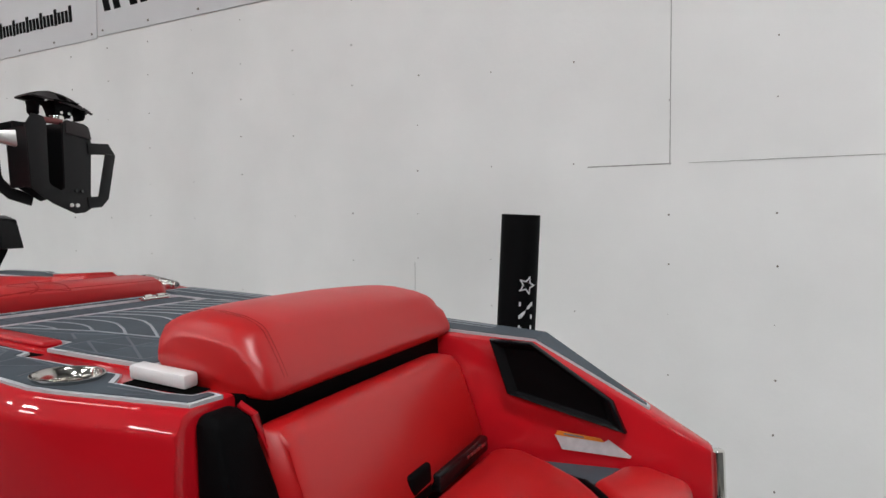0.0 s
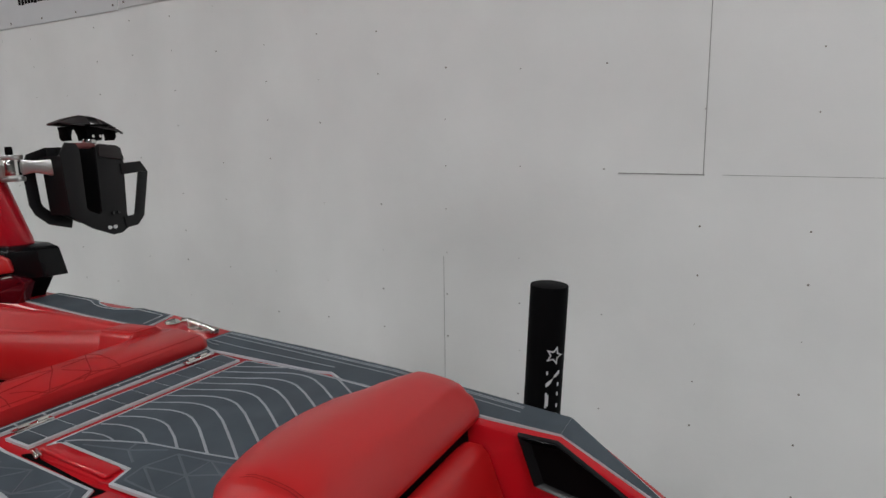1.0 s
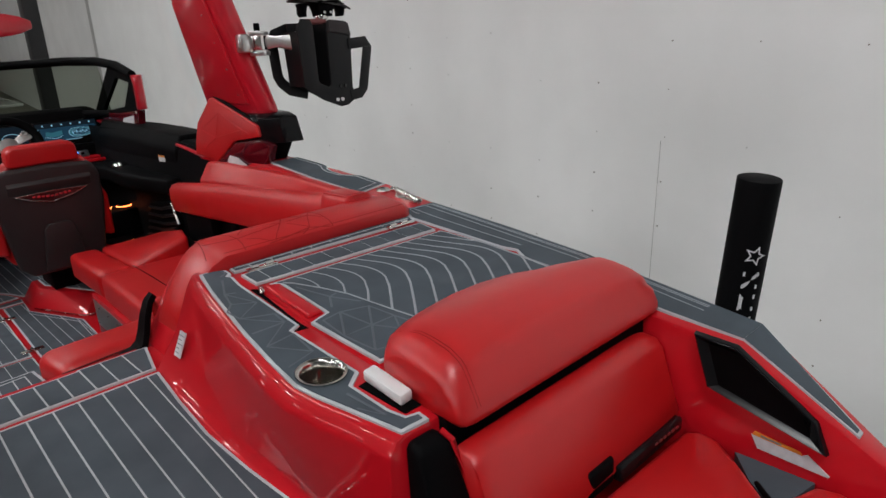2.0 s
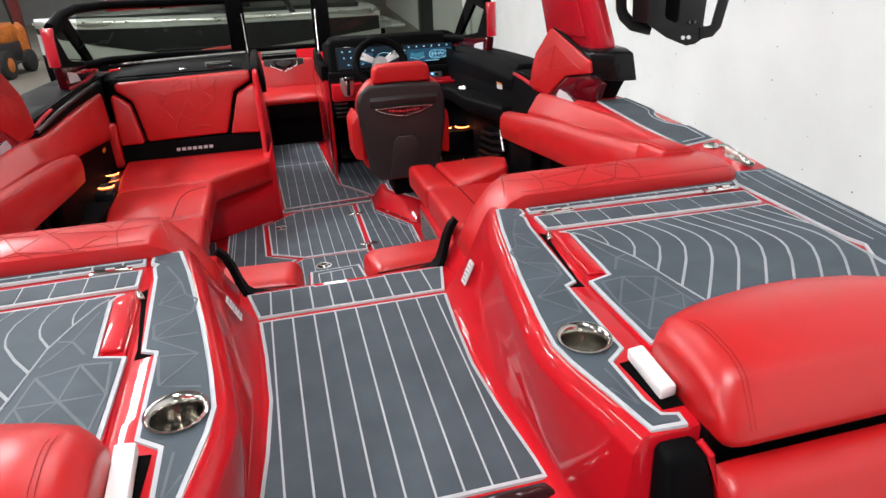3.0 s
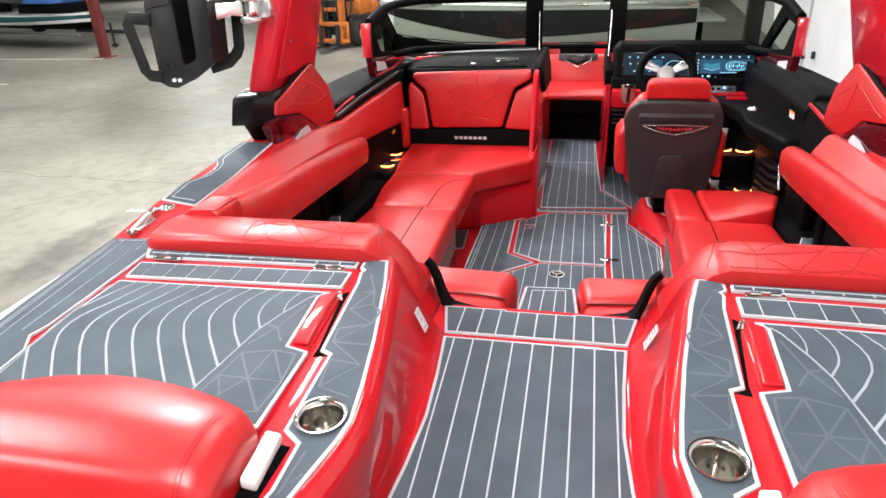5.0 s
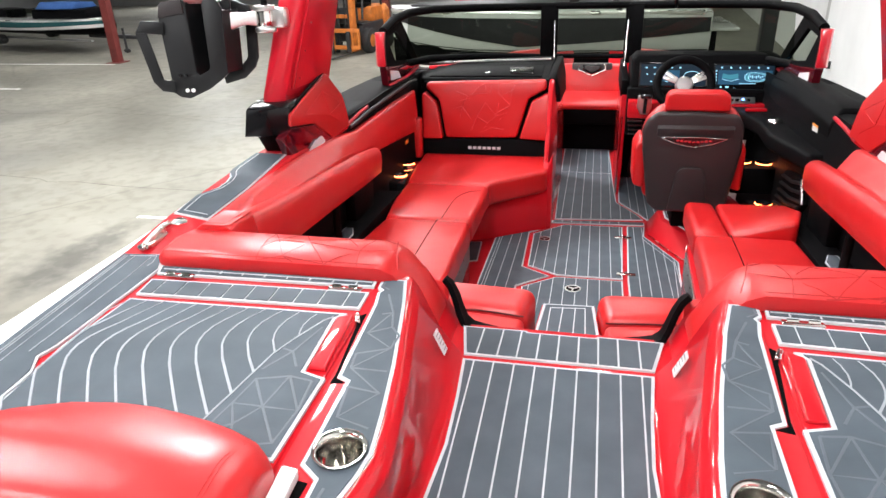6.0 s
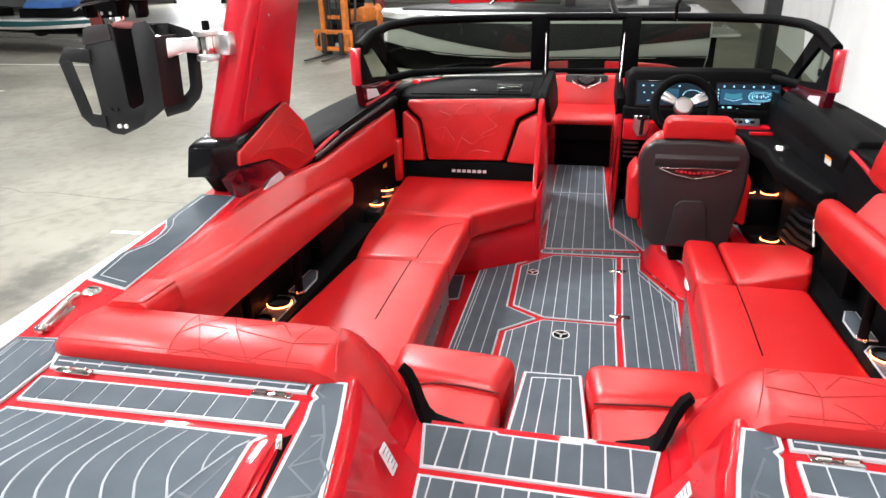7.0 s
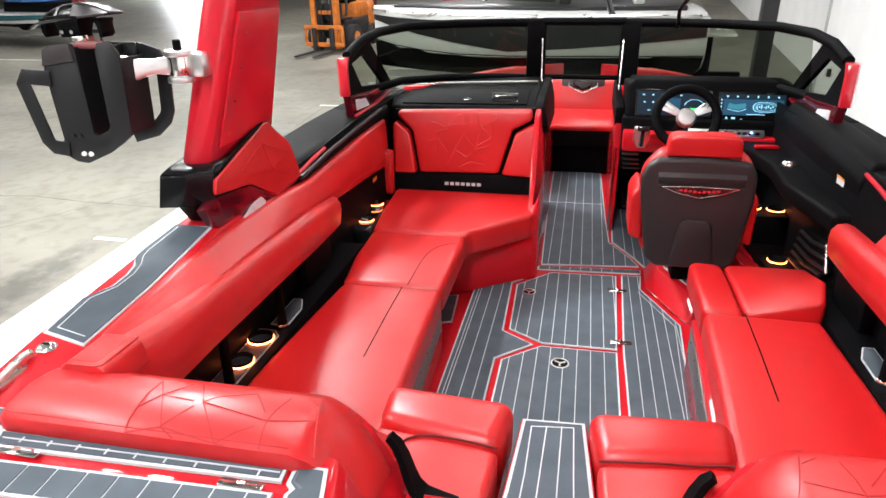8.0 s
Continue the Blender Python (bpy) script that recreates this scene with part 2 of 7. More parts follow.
def thing(name, label, category, base=(0, 0, 0), group="", kind="", frame_of=None):
    """An empty at the thing's base, in the boat's axes or in the world's."""
    e = new(name)
    e.empty_display_size = 0.05
    e.matrix_basis = (BOAT if frame_of is None else frame_of) @ Matrix.Translation(base)
    e["base"] = base
    return tagged(e, label, category, group, kind)


def part(name, bm, mat, parent, label="", smooth=35.0):
    ob = new(name, finish(name, bm, mat, smooth))
    ob.parent = parent
    if "base" in parent.keys():
        ob.matrix_parent_inverse = Matrix.Translation(parent["base"]).inverted()
    if label:
        tagged(ob, label)
    return ob


def solid(name, bm, mat, label, category, group="", kind="", frame_of=None, smooth=35.0):
    """A thing that is one mesh."""
    ob = new(name, finish(name, bm, mat, smooth))
    ob.matrix_basis = BOAT if frame_of is None else frame_of
    return tagged(ob, label, category, group, kind)


ROOM = Matrix.Identity(4)


def soften(bm, w, seg=2, angle=25.0):
    bmesh.ops.recalc_face_normals(bm, faces=bm.faces)
    bmesh.ops.remove_doubles(bm, verts=bm.verts, dist=1e-5)
    edges = [e for e in bm.edges if len(e.link_faces) == 2 and e.calc_face_angle(0) > radians(angle)]
    if edges and w > 0:
        bmesh.ops.bevel(bm, geom=edges, offset=w, segments=seg, profile=0.5, affect="EDGES", clamp_overlap=True)
    return bm


def zfun(z):
    return z if callable(z) else (lambda x, y: z)


def prism(pts, z0, z1, bevel=0.0, seg=2, bm=None):
    """An upright prism over a plan outline; z0 and z1 are numbers or functions of x, y."""
    f0, f1 = zfun(z0), zfun(z1)
    b = bm or bmesh.new()
    lo = [b.verts.new((x, y, f0(x, y))) for x, y in pts]
    hi = [b.verts.new((x, y, f1(x, y))) for x, y in pts]
    n = len(pts)
    b.faces.new(lo[::-1])
    b.faces.new(hi)
    for i in range(n):
        b.faces.new((lo[i], lo[(i + 1) % n], hi[(i + 1) % n], hi[i]))
    if bevel:
        soften(b, bevel, seg)
    return b


def loft(rings, closed=True, caps=True, bevel=0.0, seg=2, bm=None):
    """Skins rings of equal length; each ring is a list of 3D points."""
    b = bm or bmesh.new()
    vs = [[b.verts.new(p) for p in r] for r in rings]
    n = len(rings[0])
    for a, c in zip(vs, vs[1:]):
        for i in range(n if closed else n - 1):
            j = (i + 1) % n
            b.faces.new((a[i], a[j], c[j], c[i]))
    if caps and closed:
        b.faces.new(vs[0][::-1])
        b.faces.new(vs[-1])
    if bevel:
        soften(b, bevel, seg)
    return b


def box(c, s, rot=None, bevel=0.0, seg=2, bm=None):
    b = bmesh.new()
    bmesh.ops.create_cube(b, size=1.0, matrix=Matrix.Diagonal((*s, 1)))
    if bevel:
        soften(b, bevel, seg)
    m = Matrix.Translation(c) @ (rot if rot is not None else Matrix.Identity(4))
    bmesh.ops.transform(b, matrix=m, verts=b.verts)
    return join(bm, b)


def join(bm, b):
    if bm is None:
        return b
    tmp = bpy.data.meshes.new("tmp")
    b.to_mesh(tmp)
    b.free()
    bm.from_mesh(tmp)
    bpy.data.meshes.remove(tmp)
    return bm


def cyl(a, b_, r0, r1=None, n=20, bevel=0.0, bm=None):
    a, b_ = Vector(a), Vector(b_)
    r1 = r0 if r1 is None else r1
    d = b_ - a
    b = bmesh.new()
    bmesh.ops.create_cone(b, cap_ends=True, segments=n, radius1=r0, radius2=r1, depth=d.length)
    if bevel:
        soften(b, bevel, 2)
    m = Matrix.Translation((a + b_) / 2) @ d.to_track_quat("Z", "Y").to_matrix().to_4x4()
    bmesh.ops.transform(b, matrix=m, verts=b.verts)
    return join(bm, b)


def tube(path, r, n=8, bm=None, flat=1.0):
    """A round rod along a path; flat squeezes it across."""
    pts = [Vector(p) for p in path]
    rings = []
    for i, p in enumerate(pts):
        t = (pts[min(i + 1, len(pts) - 1)] - pts[max(i - 1, 0)]).normalized()
        up = Vector((0, 0, 1)) if abs(t.z) < 0.95 else Vector((0, 1, 0))
        s = t.cross(up).normalized()
        u = s.cross(t)
        rings.append([p + s * math.cos(2 * math.pi * k / n) * r * flat + u * math.sin(2 * math.pi * k / n) * r for k in range(n)])
    return loft(rings, bm=bm)


def spin(profile, c, n=28, bm=None, axis=None):
    """A turned shape: profile of (radius, height), about z at c."""
    b = bmesh.new()
    rings = [[(max(r, 1e-5) * math.cos(2 * math.pi * k / n), max(r, 1e-5) * math.sin(2 * math.pi * k / n), h) for k in range(n)] for r, h in profile]
    loft(rings + [rings[0]], caps=False, bm=b)
    bmesh.ops.remove_doubles(b, verts=b.verts, dist=5e-5)
    m = Matrix.Translation(c) @ (axis if axis is not None else Matrix.Identity(4))
    bmesh.ops.transform(b, matrix=m, verts=b.verts)
    return join(bm, b)


def inset(pts, d):
    """The outline moved inwards by d (mitred)."""
    area = sum(a[0] * b[1] - b[0] * a[1] for a, b in zip(pts, pts[1:] + pts[:1]))
    sgn = 1 if area > 0 else -1
    out, n = [], len(pts)
    for i in range(n):
        p, a, c = Vector(pts[i]), Vector(pts[i - 1]), Vector(pts[(i + 1) % n])
        e0, e1 = (p - a).normalized(), (c - p).normalized()
        n0, n1 = Vector((-e0.y, e0.x)) * sgn, Vector((-e1.y, e1.x)) * sgn
        m = n0 + n1
        k = d * 2 / max(m.length_squared, 0.7)
        out.append((p.x + m.x * k, p.y + m.y * k))
    return out


def clip(pts, ax, lim, keep):
    """Cuts a plan outline at coordinate ax = lim; keep is +1 for the part above."""
    out = []
    for a, b in zip(pts, pts[1:] + pts[:1]):
        da, db = keep * (a[ax] - lim), keep * (b[ax] - lim)
        if da >= 0:
            out.append(a)
        if (da > 0 > db) or (da < 0 < db):
            k = da / (da - db)
            out.append((a[0] + (b[0] - a[0]) * k, a[1] + (b[1] - a[1]) * k))
    return out


def cut(ob, cutter):
    """Takes the cutter's volume out of a mesh for good."""
    tool = new("cutter", finish("cutter", cutter, DARK, 0))
    tool.matrix_world = BOAT
    mod = ob.modifiers.new("cut", "BOOLEAN")
    mod.object, mod.operation, mod.solver = tool, "DIFFERENCE", "EXACT"
    bpy.context.view_layer.update()
    me = bpy.data.meshes.new_from_object(ob.evaluated_get(bpy.context.evaluated_depsgraph_get()))
    ob.modifiers.clear()
    old, ob.data = ob.data, me
    bpy.data.meshes.remove(old)
    bpy.data.objects.remove(tool)


def ribbon(path, w, zf, h=0.0012, bm=None):
    """A flat strip laid along a plan path, on the surface zf."""
    f = zfun(zf)
    b = bm or bmesh.new()
    prev = None
    pts = [Vector(p) for p in path]
    for i, p in enumerate(pts):
        t = (pts[min(i + 1, len(pts) - 1)] - pts[max(i - 1, 0)]).normalized()
        s = Vector((-t.y, t.x)) * (w[i] if isinstance(w, (list, tuple)) else w) / 2
        row = [b.verts.new((q.x, q.y, f(q.x, q.y) + dz)) for q, dz in ((p + s, 0), (p + s * 0.8, h), (p - s * 0.8, h), (p - s, 0))]
        if prev:
            for k in range(3):
                b.faces.new((prev[k], prev[k + 1], row[k + 1], row[k]))
        prev = row
    return b


def flip(sx, pts):
    return [(sx * p[0], *p[1:]) for p in pts]


def lerp(table, v):
    """Straight-line reading of a table of (v, value) rows."""
    if v <= table[0][0]:
        return table[0][1]
    for (a, p), (b, q) in zip(table, table[1:]):
        if v <= b:
            return p + (q - p) * (v - a) / (b - a)
    return table[-1][1]


def foam(name, outline, z, parent, planks=None, flush=None, border=0.008, gap=0.0055, axis=0, label="", thick=0.006):
    """Foam decking: a pale under-layer whose edge and grooves show between grey planks."""
    f = zfun(z)
    base = part(name, prism(outline, lambda x, y: f(x, y) - 0.002, lambda x, y: f(x, y) + thick * 0.72), LINE, parent, label, smooth=0)
    core = inset(outline, border)
    if flush:
        core = [o if flush(*o) else c for o, c in zip(outline, core)]
    cuts = sorted(planks or [])
    lo = [None] + cuts
    hi = cuts + [None]
    for a, b in zip(lo, hi):
        p = core
        if a is not None:
            p = clip(p, axis, a + gap / 2, 1)
        if b is not None:
            p = clip(p, axis, b - gap / 2, -1) if p else p
        if len(p) < 3:
            continue
        area = abs(sum(u[0] * v[1] - v[0] * u[1] for u, v in zip(p, p[1:] + p[:1]))) / 2
        if area < 2e-4:
            continue
        part("plank", prism(p, lambda x, y: f(x, y), lambda x, y: f(x, y) + thick), EVA, base, smooth=0)
    return base


def strokes(name, paths, z, parent, w=0.005, mat=None, h=0.0014):
    for k, p in enumerate(paths):
        part(name, ribbon(p, w[k] if isinstance(w, list) else w, z, h), mat or LINE, parent, smooth=0)


# ---- the warehouse ----
WALL_TURN = 4.86          # the side wall is not quite parallel to the boat
HALL = Matrix.Translation((2.75, 0, 0)) @ Matrix.Rotation(radians(-WALL_TURN), 4, "Z")  # y along the side wall, x out of the hall


def hall_box(name, lo, hi, mat, label, category="", at=HALL, bevel=0.0):
    c = [(a + b) / 2 for a, b in zip(lo, hi)]
    s = [b - a for a, b in zip(lo, hi)]
    return solid(name, box(c, s, bevel=bevel), mat, label, category or name.split("_")[0], kind="structure", frame_of=at)


g = bmesh.new()
bmesh.ops.create_grid(g, x_segments=2, y_segments=2, size=60)
bmesh.ops.translate(g, verts=g.verts, vec=(0, 10, GROUND))
solid("ground", g, CONCRETE, "worn grey polished concrete warehouse floor", "floor", kind="structure", frame_of=ROOM, smooth=0)
bay = prism([(-4.47, -8), (2.2, -8), (2.4, 5.9), (-4.45, 5.9)], GROUND + 0.0005, GROUND + 0.004)
solid("floor_coating", bay, material("white_floor_coating", (0.80, 0.80, 0.79), 0.35, bump=0.1, scale=30, vary=0.03, vary_scale=2),
      "white painted strip of floor under the boat", "floor", kind="structure", frame_of=ROOM, smooth=0)
hall_box("wall_east", (0, -12, GROUND), (0.2, 10.95, 5.6), WALL, "white painted panel wall beside the boat", "wall")
hall_box("wall_east_return", (0.5, 11.15, GROUND), (0.7, 34, 5.6), WALL, "white painted wall beyond the corner", "wall")
hall_box("wall_corner", (0.0, 10.95, GROUND), (0.7, 11.15, 5.6), material("grey_pilaster", (0.45, 0.45, 0.44), 0.6, vary=0.08), "grey pilaster at the end of the wall", "wall")
hall_box("wall_north", (-40, 34, GROUND), (1.1, 34.2, 5.6), FAR_WALL, "far wall of the warehouse, coloured dark for the dim hall", "wall")
hall_box("wall_south", (-40, -12.2, GROUND), (0.2, -12, 5.6), FAR_WALL, "unseen rear wall of the warehouse, coloured dark to cut bounced light", "wall")
hall_box("wall_west", (-40.2, -12, GROUND), (-40, 34, 5.6), FAR_WALL, "far side wall of the warehouse, coloured dark to cut bounced light", "wall")
hall_box("ceiling", (-40.2, -12.2, 5.6), (1.1, 34.2, 5.8), CEILING_MAT, "dark metal warehouse ceiling", "ceiling")

# ceiling lamps: long strip fixtures in rows
lamp_made = None
for i, lx in enumerate((-3.1, -8.1, -14.0, -20.0, -28.0, -6.8)):
    for j, ly in enumerate((-8.0, -3.0, 2.4, 7.2, 12.0, 17.0, 23.0, 29.0)):
        if (2 < i < 5 and j % 2) or (i == 0 and ly < -4) or (i == 5 and j != 3):
            continue
        if i == 5:
            ly = 4.7
        m = HALL @ Matrix.Translation((lx, ly + (2.9 if 0 < i < 2 else 0.0), 5.0))
        if lamp_made is None:
            lamp_made = thing("ceiling_light", "long white strip light under the ceiling", "ceiling light", group="ceiling strip lights", frame_of=m)
            part("housing", box((0, 0, 0.05), (0.50, 2.4, 0.08), bevel=0.01), WHITE_PLASTIC, lamp_made)
            part("diffuser", box((0, 0, 0.0), (0.46, 2.34, 0.02), bevel=0.004), LAMP_FACE, lamp_made, "glowing white diffuser")
            for dy in (-0.9, 0.9):
                part("hanger", cyl((0, dy, 0.09), (0, dy, 0.6), 0.006, n=6), GALV, lamp_made)
        else:
            copy_thing(lamp_made, m)
        if (i < 4 or i == 5) and (-4 < ly < 23 or (ly < -4 and 0 < i < 3)):
            power = 2.3 if ly < -4 else (1.85 if i < 2 else 1.2) if ly < 0 else 0.9 if (i == 1 and ly < 5) else 4.0 if i == 5 else 0.2 if i == 0 else 1.0 if (i == 1 and ly < 10) else 0.3 if ly < 10 else 1.3
            l = bpy.data.lights.new("strip_lamp", "AREA")
            l.shape, l.size, l.size_y = "RECTANGLE", 0.46, 2.3
            l.energy, l.color = LAMP_WATTS * power, (0.975, 0.985, 1.0)
            lo = new("strip_lamp", l)
            lo.matrix_basis = m @ Matrix.Translation((0, 0, -0.03))

# seams, screws and signs on the side wall
wall_seams = bmesh.new()
for y0 in (-1.245,):
    box((-0.001, y0, 2.62), (0.003, 0.0035, 2.75), bm=wall_seams)
for y0 in (0.016, 4.9):
    box((-0.001, y0, -0.05), (0.003, 0.0013, 1.7), bm=wall_seams)
box((-0.001, -1.07, 1.249), (0.003, 0.36, 0.005), bm=wall_seams)
box((-0.001, -1.72, 1.249), (0.003, 0.8, 0.0018), bm=wall_seams)
tagged(solid("trim", wall_seams, SEAM, "thin dark seams between painted wall panels", "seam", kind="structure", frame_of=HALL))
screws = bmesh.new()
rnd = random.Random(4)
for i in range(-6, 14):
    for j in range(12):
        y0 = -0.83 + 0.412 * i + rnd.uniform(-0.005, 0.005)
        z0 = -0.1 + 0.23 * j + rnd.uniform(-0.02, 0.02)
        if rnd.random() < 0.72:
            cyl((-0.002, y0, z0), (0.004, y0, z0), rnd.uniform(0.002, 0.0048), n=8, bm=screws)
solid("wall_screws", screws, SCREWHEAD, "small dark screw heads in the wall panels", "screws", kind="stuff", frame_of=HALL)


def sign(y0, y1, z0, z1, label, bars):
    s = thing("wall_sign", label, "sign", frame_of=HALL, group="wall signs")
    part("panel", box((-0.006, (y0 + y1) / 2, (z0 + z1) / 2), (0.008, y1 - y0, z1 - z0), bevel=0.001), BANNER, s)
    bm = bmesh.new()
    for by, bz, w, h, sl in bars:
        b = prism([(by - w / 2 - sl, bz - h / 2), (by + w / 2 - sl, bz - h / 2), (by + w / 2 + sl, bz + h / 2), (by - w / 2 + sl, bz + h / 2)], 0, 0.002)
        bmesh.ops.transform(b, matrix=Matrix(((0, 0, -1, -0.0105), (1, 0, 0, 0), (0, 1, 0, 0), (0, 0, 0, 1))), verts=b.verts)
        join(bm, b)
    part("lettering", bm, BLACK_MATTE, s, "black bar-shaped lettering", smooth=0)
    n = max(3, int((y1 - y0) / 0.38))
    for k in range(n):
        yy = y0 + 0.05 + (y1 - y0 - 0.1) * k / (n - 1)
        part("rivet", cyl((-0.013, yy, z0 + 0.035), (-0.009, yy, z0 + 0.035), 0.008, n=10), SCREWHEAD, s)


# seen from the room, the wall's y runs from right to left
zb = 2.30
sign(-0.35, 2.55, zb + 0.0, zb + 1.2, "white wall sign with large black slanted lettering bars",
     [(2.44 - 0.27 * k + o, zb + 0.32, 0.066, 0.32, 0.05) for k in range(8) for o in (0.052, -0.052)] + [(2.44 - 0.27 * k, zb + (0.19 if k % 2 else 0.45), 0.06, 0.06, 0.01) for k in range(8)])
sign(2.57, 5.3, zb - 0.01, zb + 1.2, "white wall sign with a line of small black lettering",
     [(2.86 + 0.044 * k, zb + (0.19 if k % 4 else 0.202), 0.034, 0.085 if k % 4 else 0.12, 0.006) for k in range(22)])

# daylight through an open loading door in the far wall
door = thing("door_1", "open loading door with bright daylight behind", "door", kind="structure", frame_of=HALL)
part("opening", box((-28.5, 33.985, GROUND + 1.9), (3.0, 0.02, 3.8)), material("daylight", (0.9, 0.9, 0.9), 0.5, vary=0, emit=(0.95, 0.98, 1.0), power=18.0), door, "bright daylight")
for dx in (-1.6, 1.6):
    part("jamb", box((-28.5 + dx, 33.9, GROUND + 1.95), (0.2, 0.2, 3.9), bevel=0.01), STEEL_DARK, door)
part("lintel", box((-28.5, 33.9, GROUND + 3.95), (3.4, 0.2, 0.2), bevel=0.01), STEEL_DARK, door)
for yy, zz in ((10.15, -0.26), (10.88, -0.38)):
    ob = thing("outlet_box", "small dark electrical box on the wall", "electrical box", frame_of=HALL, group="wall outlet boxes")
    part("box", box((-0.03, yy, zz), (0.05, 0.07, 0.11), bevel=0.006), STEEL_DARK, ob)
    part("cover", box((-0.062, yy, zz), (0.004, 0.05, 0.09), bevel=0.001), GALV, ob)


# ---- the boat ----
def zd(x, y):
    """Height of the after deck; it falls away beyond the knuckle."""
    return 0.795 + 0.095 * y if y > -1.12 else 0.6886 + 0.56 * (y + 1.12)


def gz(y):
    """Height of the gunwale along the boat."""
    return lerp([(-1.5, 0.478), (-1.12, 0.689), (0, 0.795), (0.28, 0.838), (1.0, 0.868), (1.7, 0.895), (2.6, 0.925), (3.4, 0.93), (4.3, 0.86), (5.9, 0.80)], y)


EDGE = [(-1.5, 1.10), (-1.12, 1.20), (-0.6, 1.265), (0.0, 1.275), (0.28, 1.275), (1.0, 1.325), (2.0, 1.35), (2.6, 1.345), (3.5, 1.29), (4.3, 1.15), (5.0, 0.93), (5.5, 0.68), (5.9, 0.36)]


def xe(y):
    return lerp(EDGE, y)


boat = thing("motor_boat", "red and white open-bow wake boat with grey foam decking", "boat", (0, 1.5, -0.45))
ys = [-1.48, -1.3, -1.12, -0.9, -0.6, -0.3, 0, 0.28, 0.6, 1.0, 1.5, 2.0, 2.6, 3.1, 3.6, 4.3, 4.8, 5.2, 5.6, 5.9]
rings = []
for y in ys:
    e, z = xe(y), gz(y) - 0.012
    k = lerp([(-1.5, 1), (3, 1), (5.9, 0.25)], y)
    lift = lerp([(-1.5, 0), (4.4, 0), (5.9, 0.3)], y)
    half = [(e, y, z), (e + 0.02 * k, y, z - 0.10), (e + 0.02 * k, y, z - 0.4), (e * 0.94, y, -0.13 + lift), (e * 0.80, y, -0.21 + lift), (0.02, y, -0.45 + lift)]
    rings.append(half + [(-x, yy, zz) for x, yy, zz in half[::-1]])
part("hull", loft(rings, closed=False), WHITE_GEL, boat, "white hull")
# transom below the walkway and under the stern seats
part("transom", prism([(-1.1, -1.46), (1.1, -1.46), (1.15, -1.40), (-1.15, -1.40)], -0.2, 0.36, 0.01), BLACK_GLOSS, boat, "black transom panel")
part("swim_platform", prism([(-1.1, -2.15), (-0.9, -2.25), (0.9, -2.25), (1.1, -2.15), (1.15, -1.47), (-1.15, -1.47)], -0.02, 0.04, 0.015), BLACK_MATTE, boat)

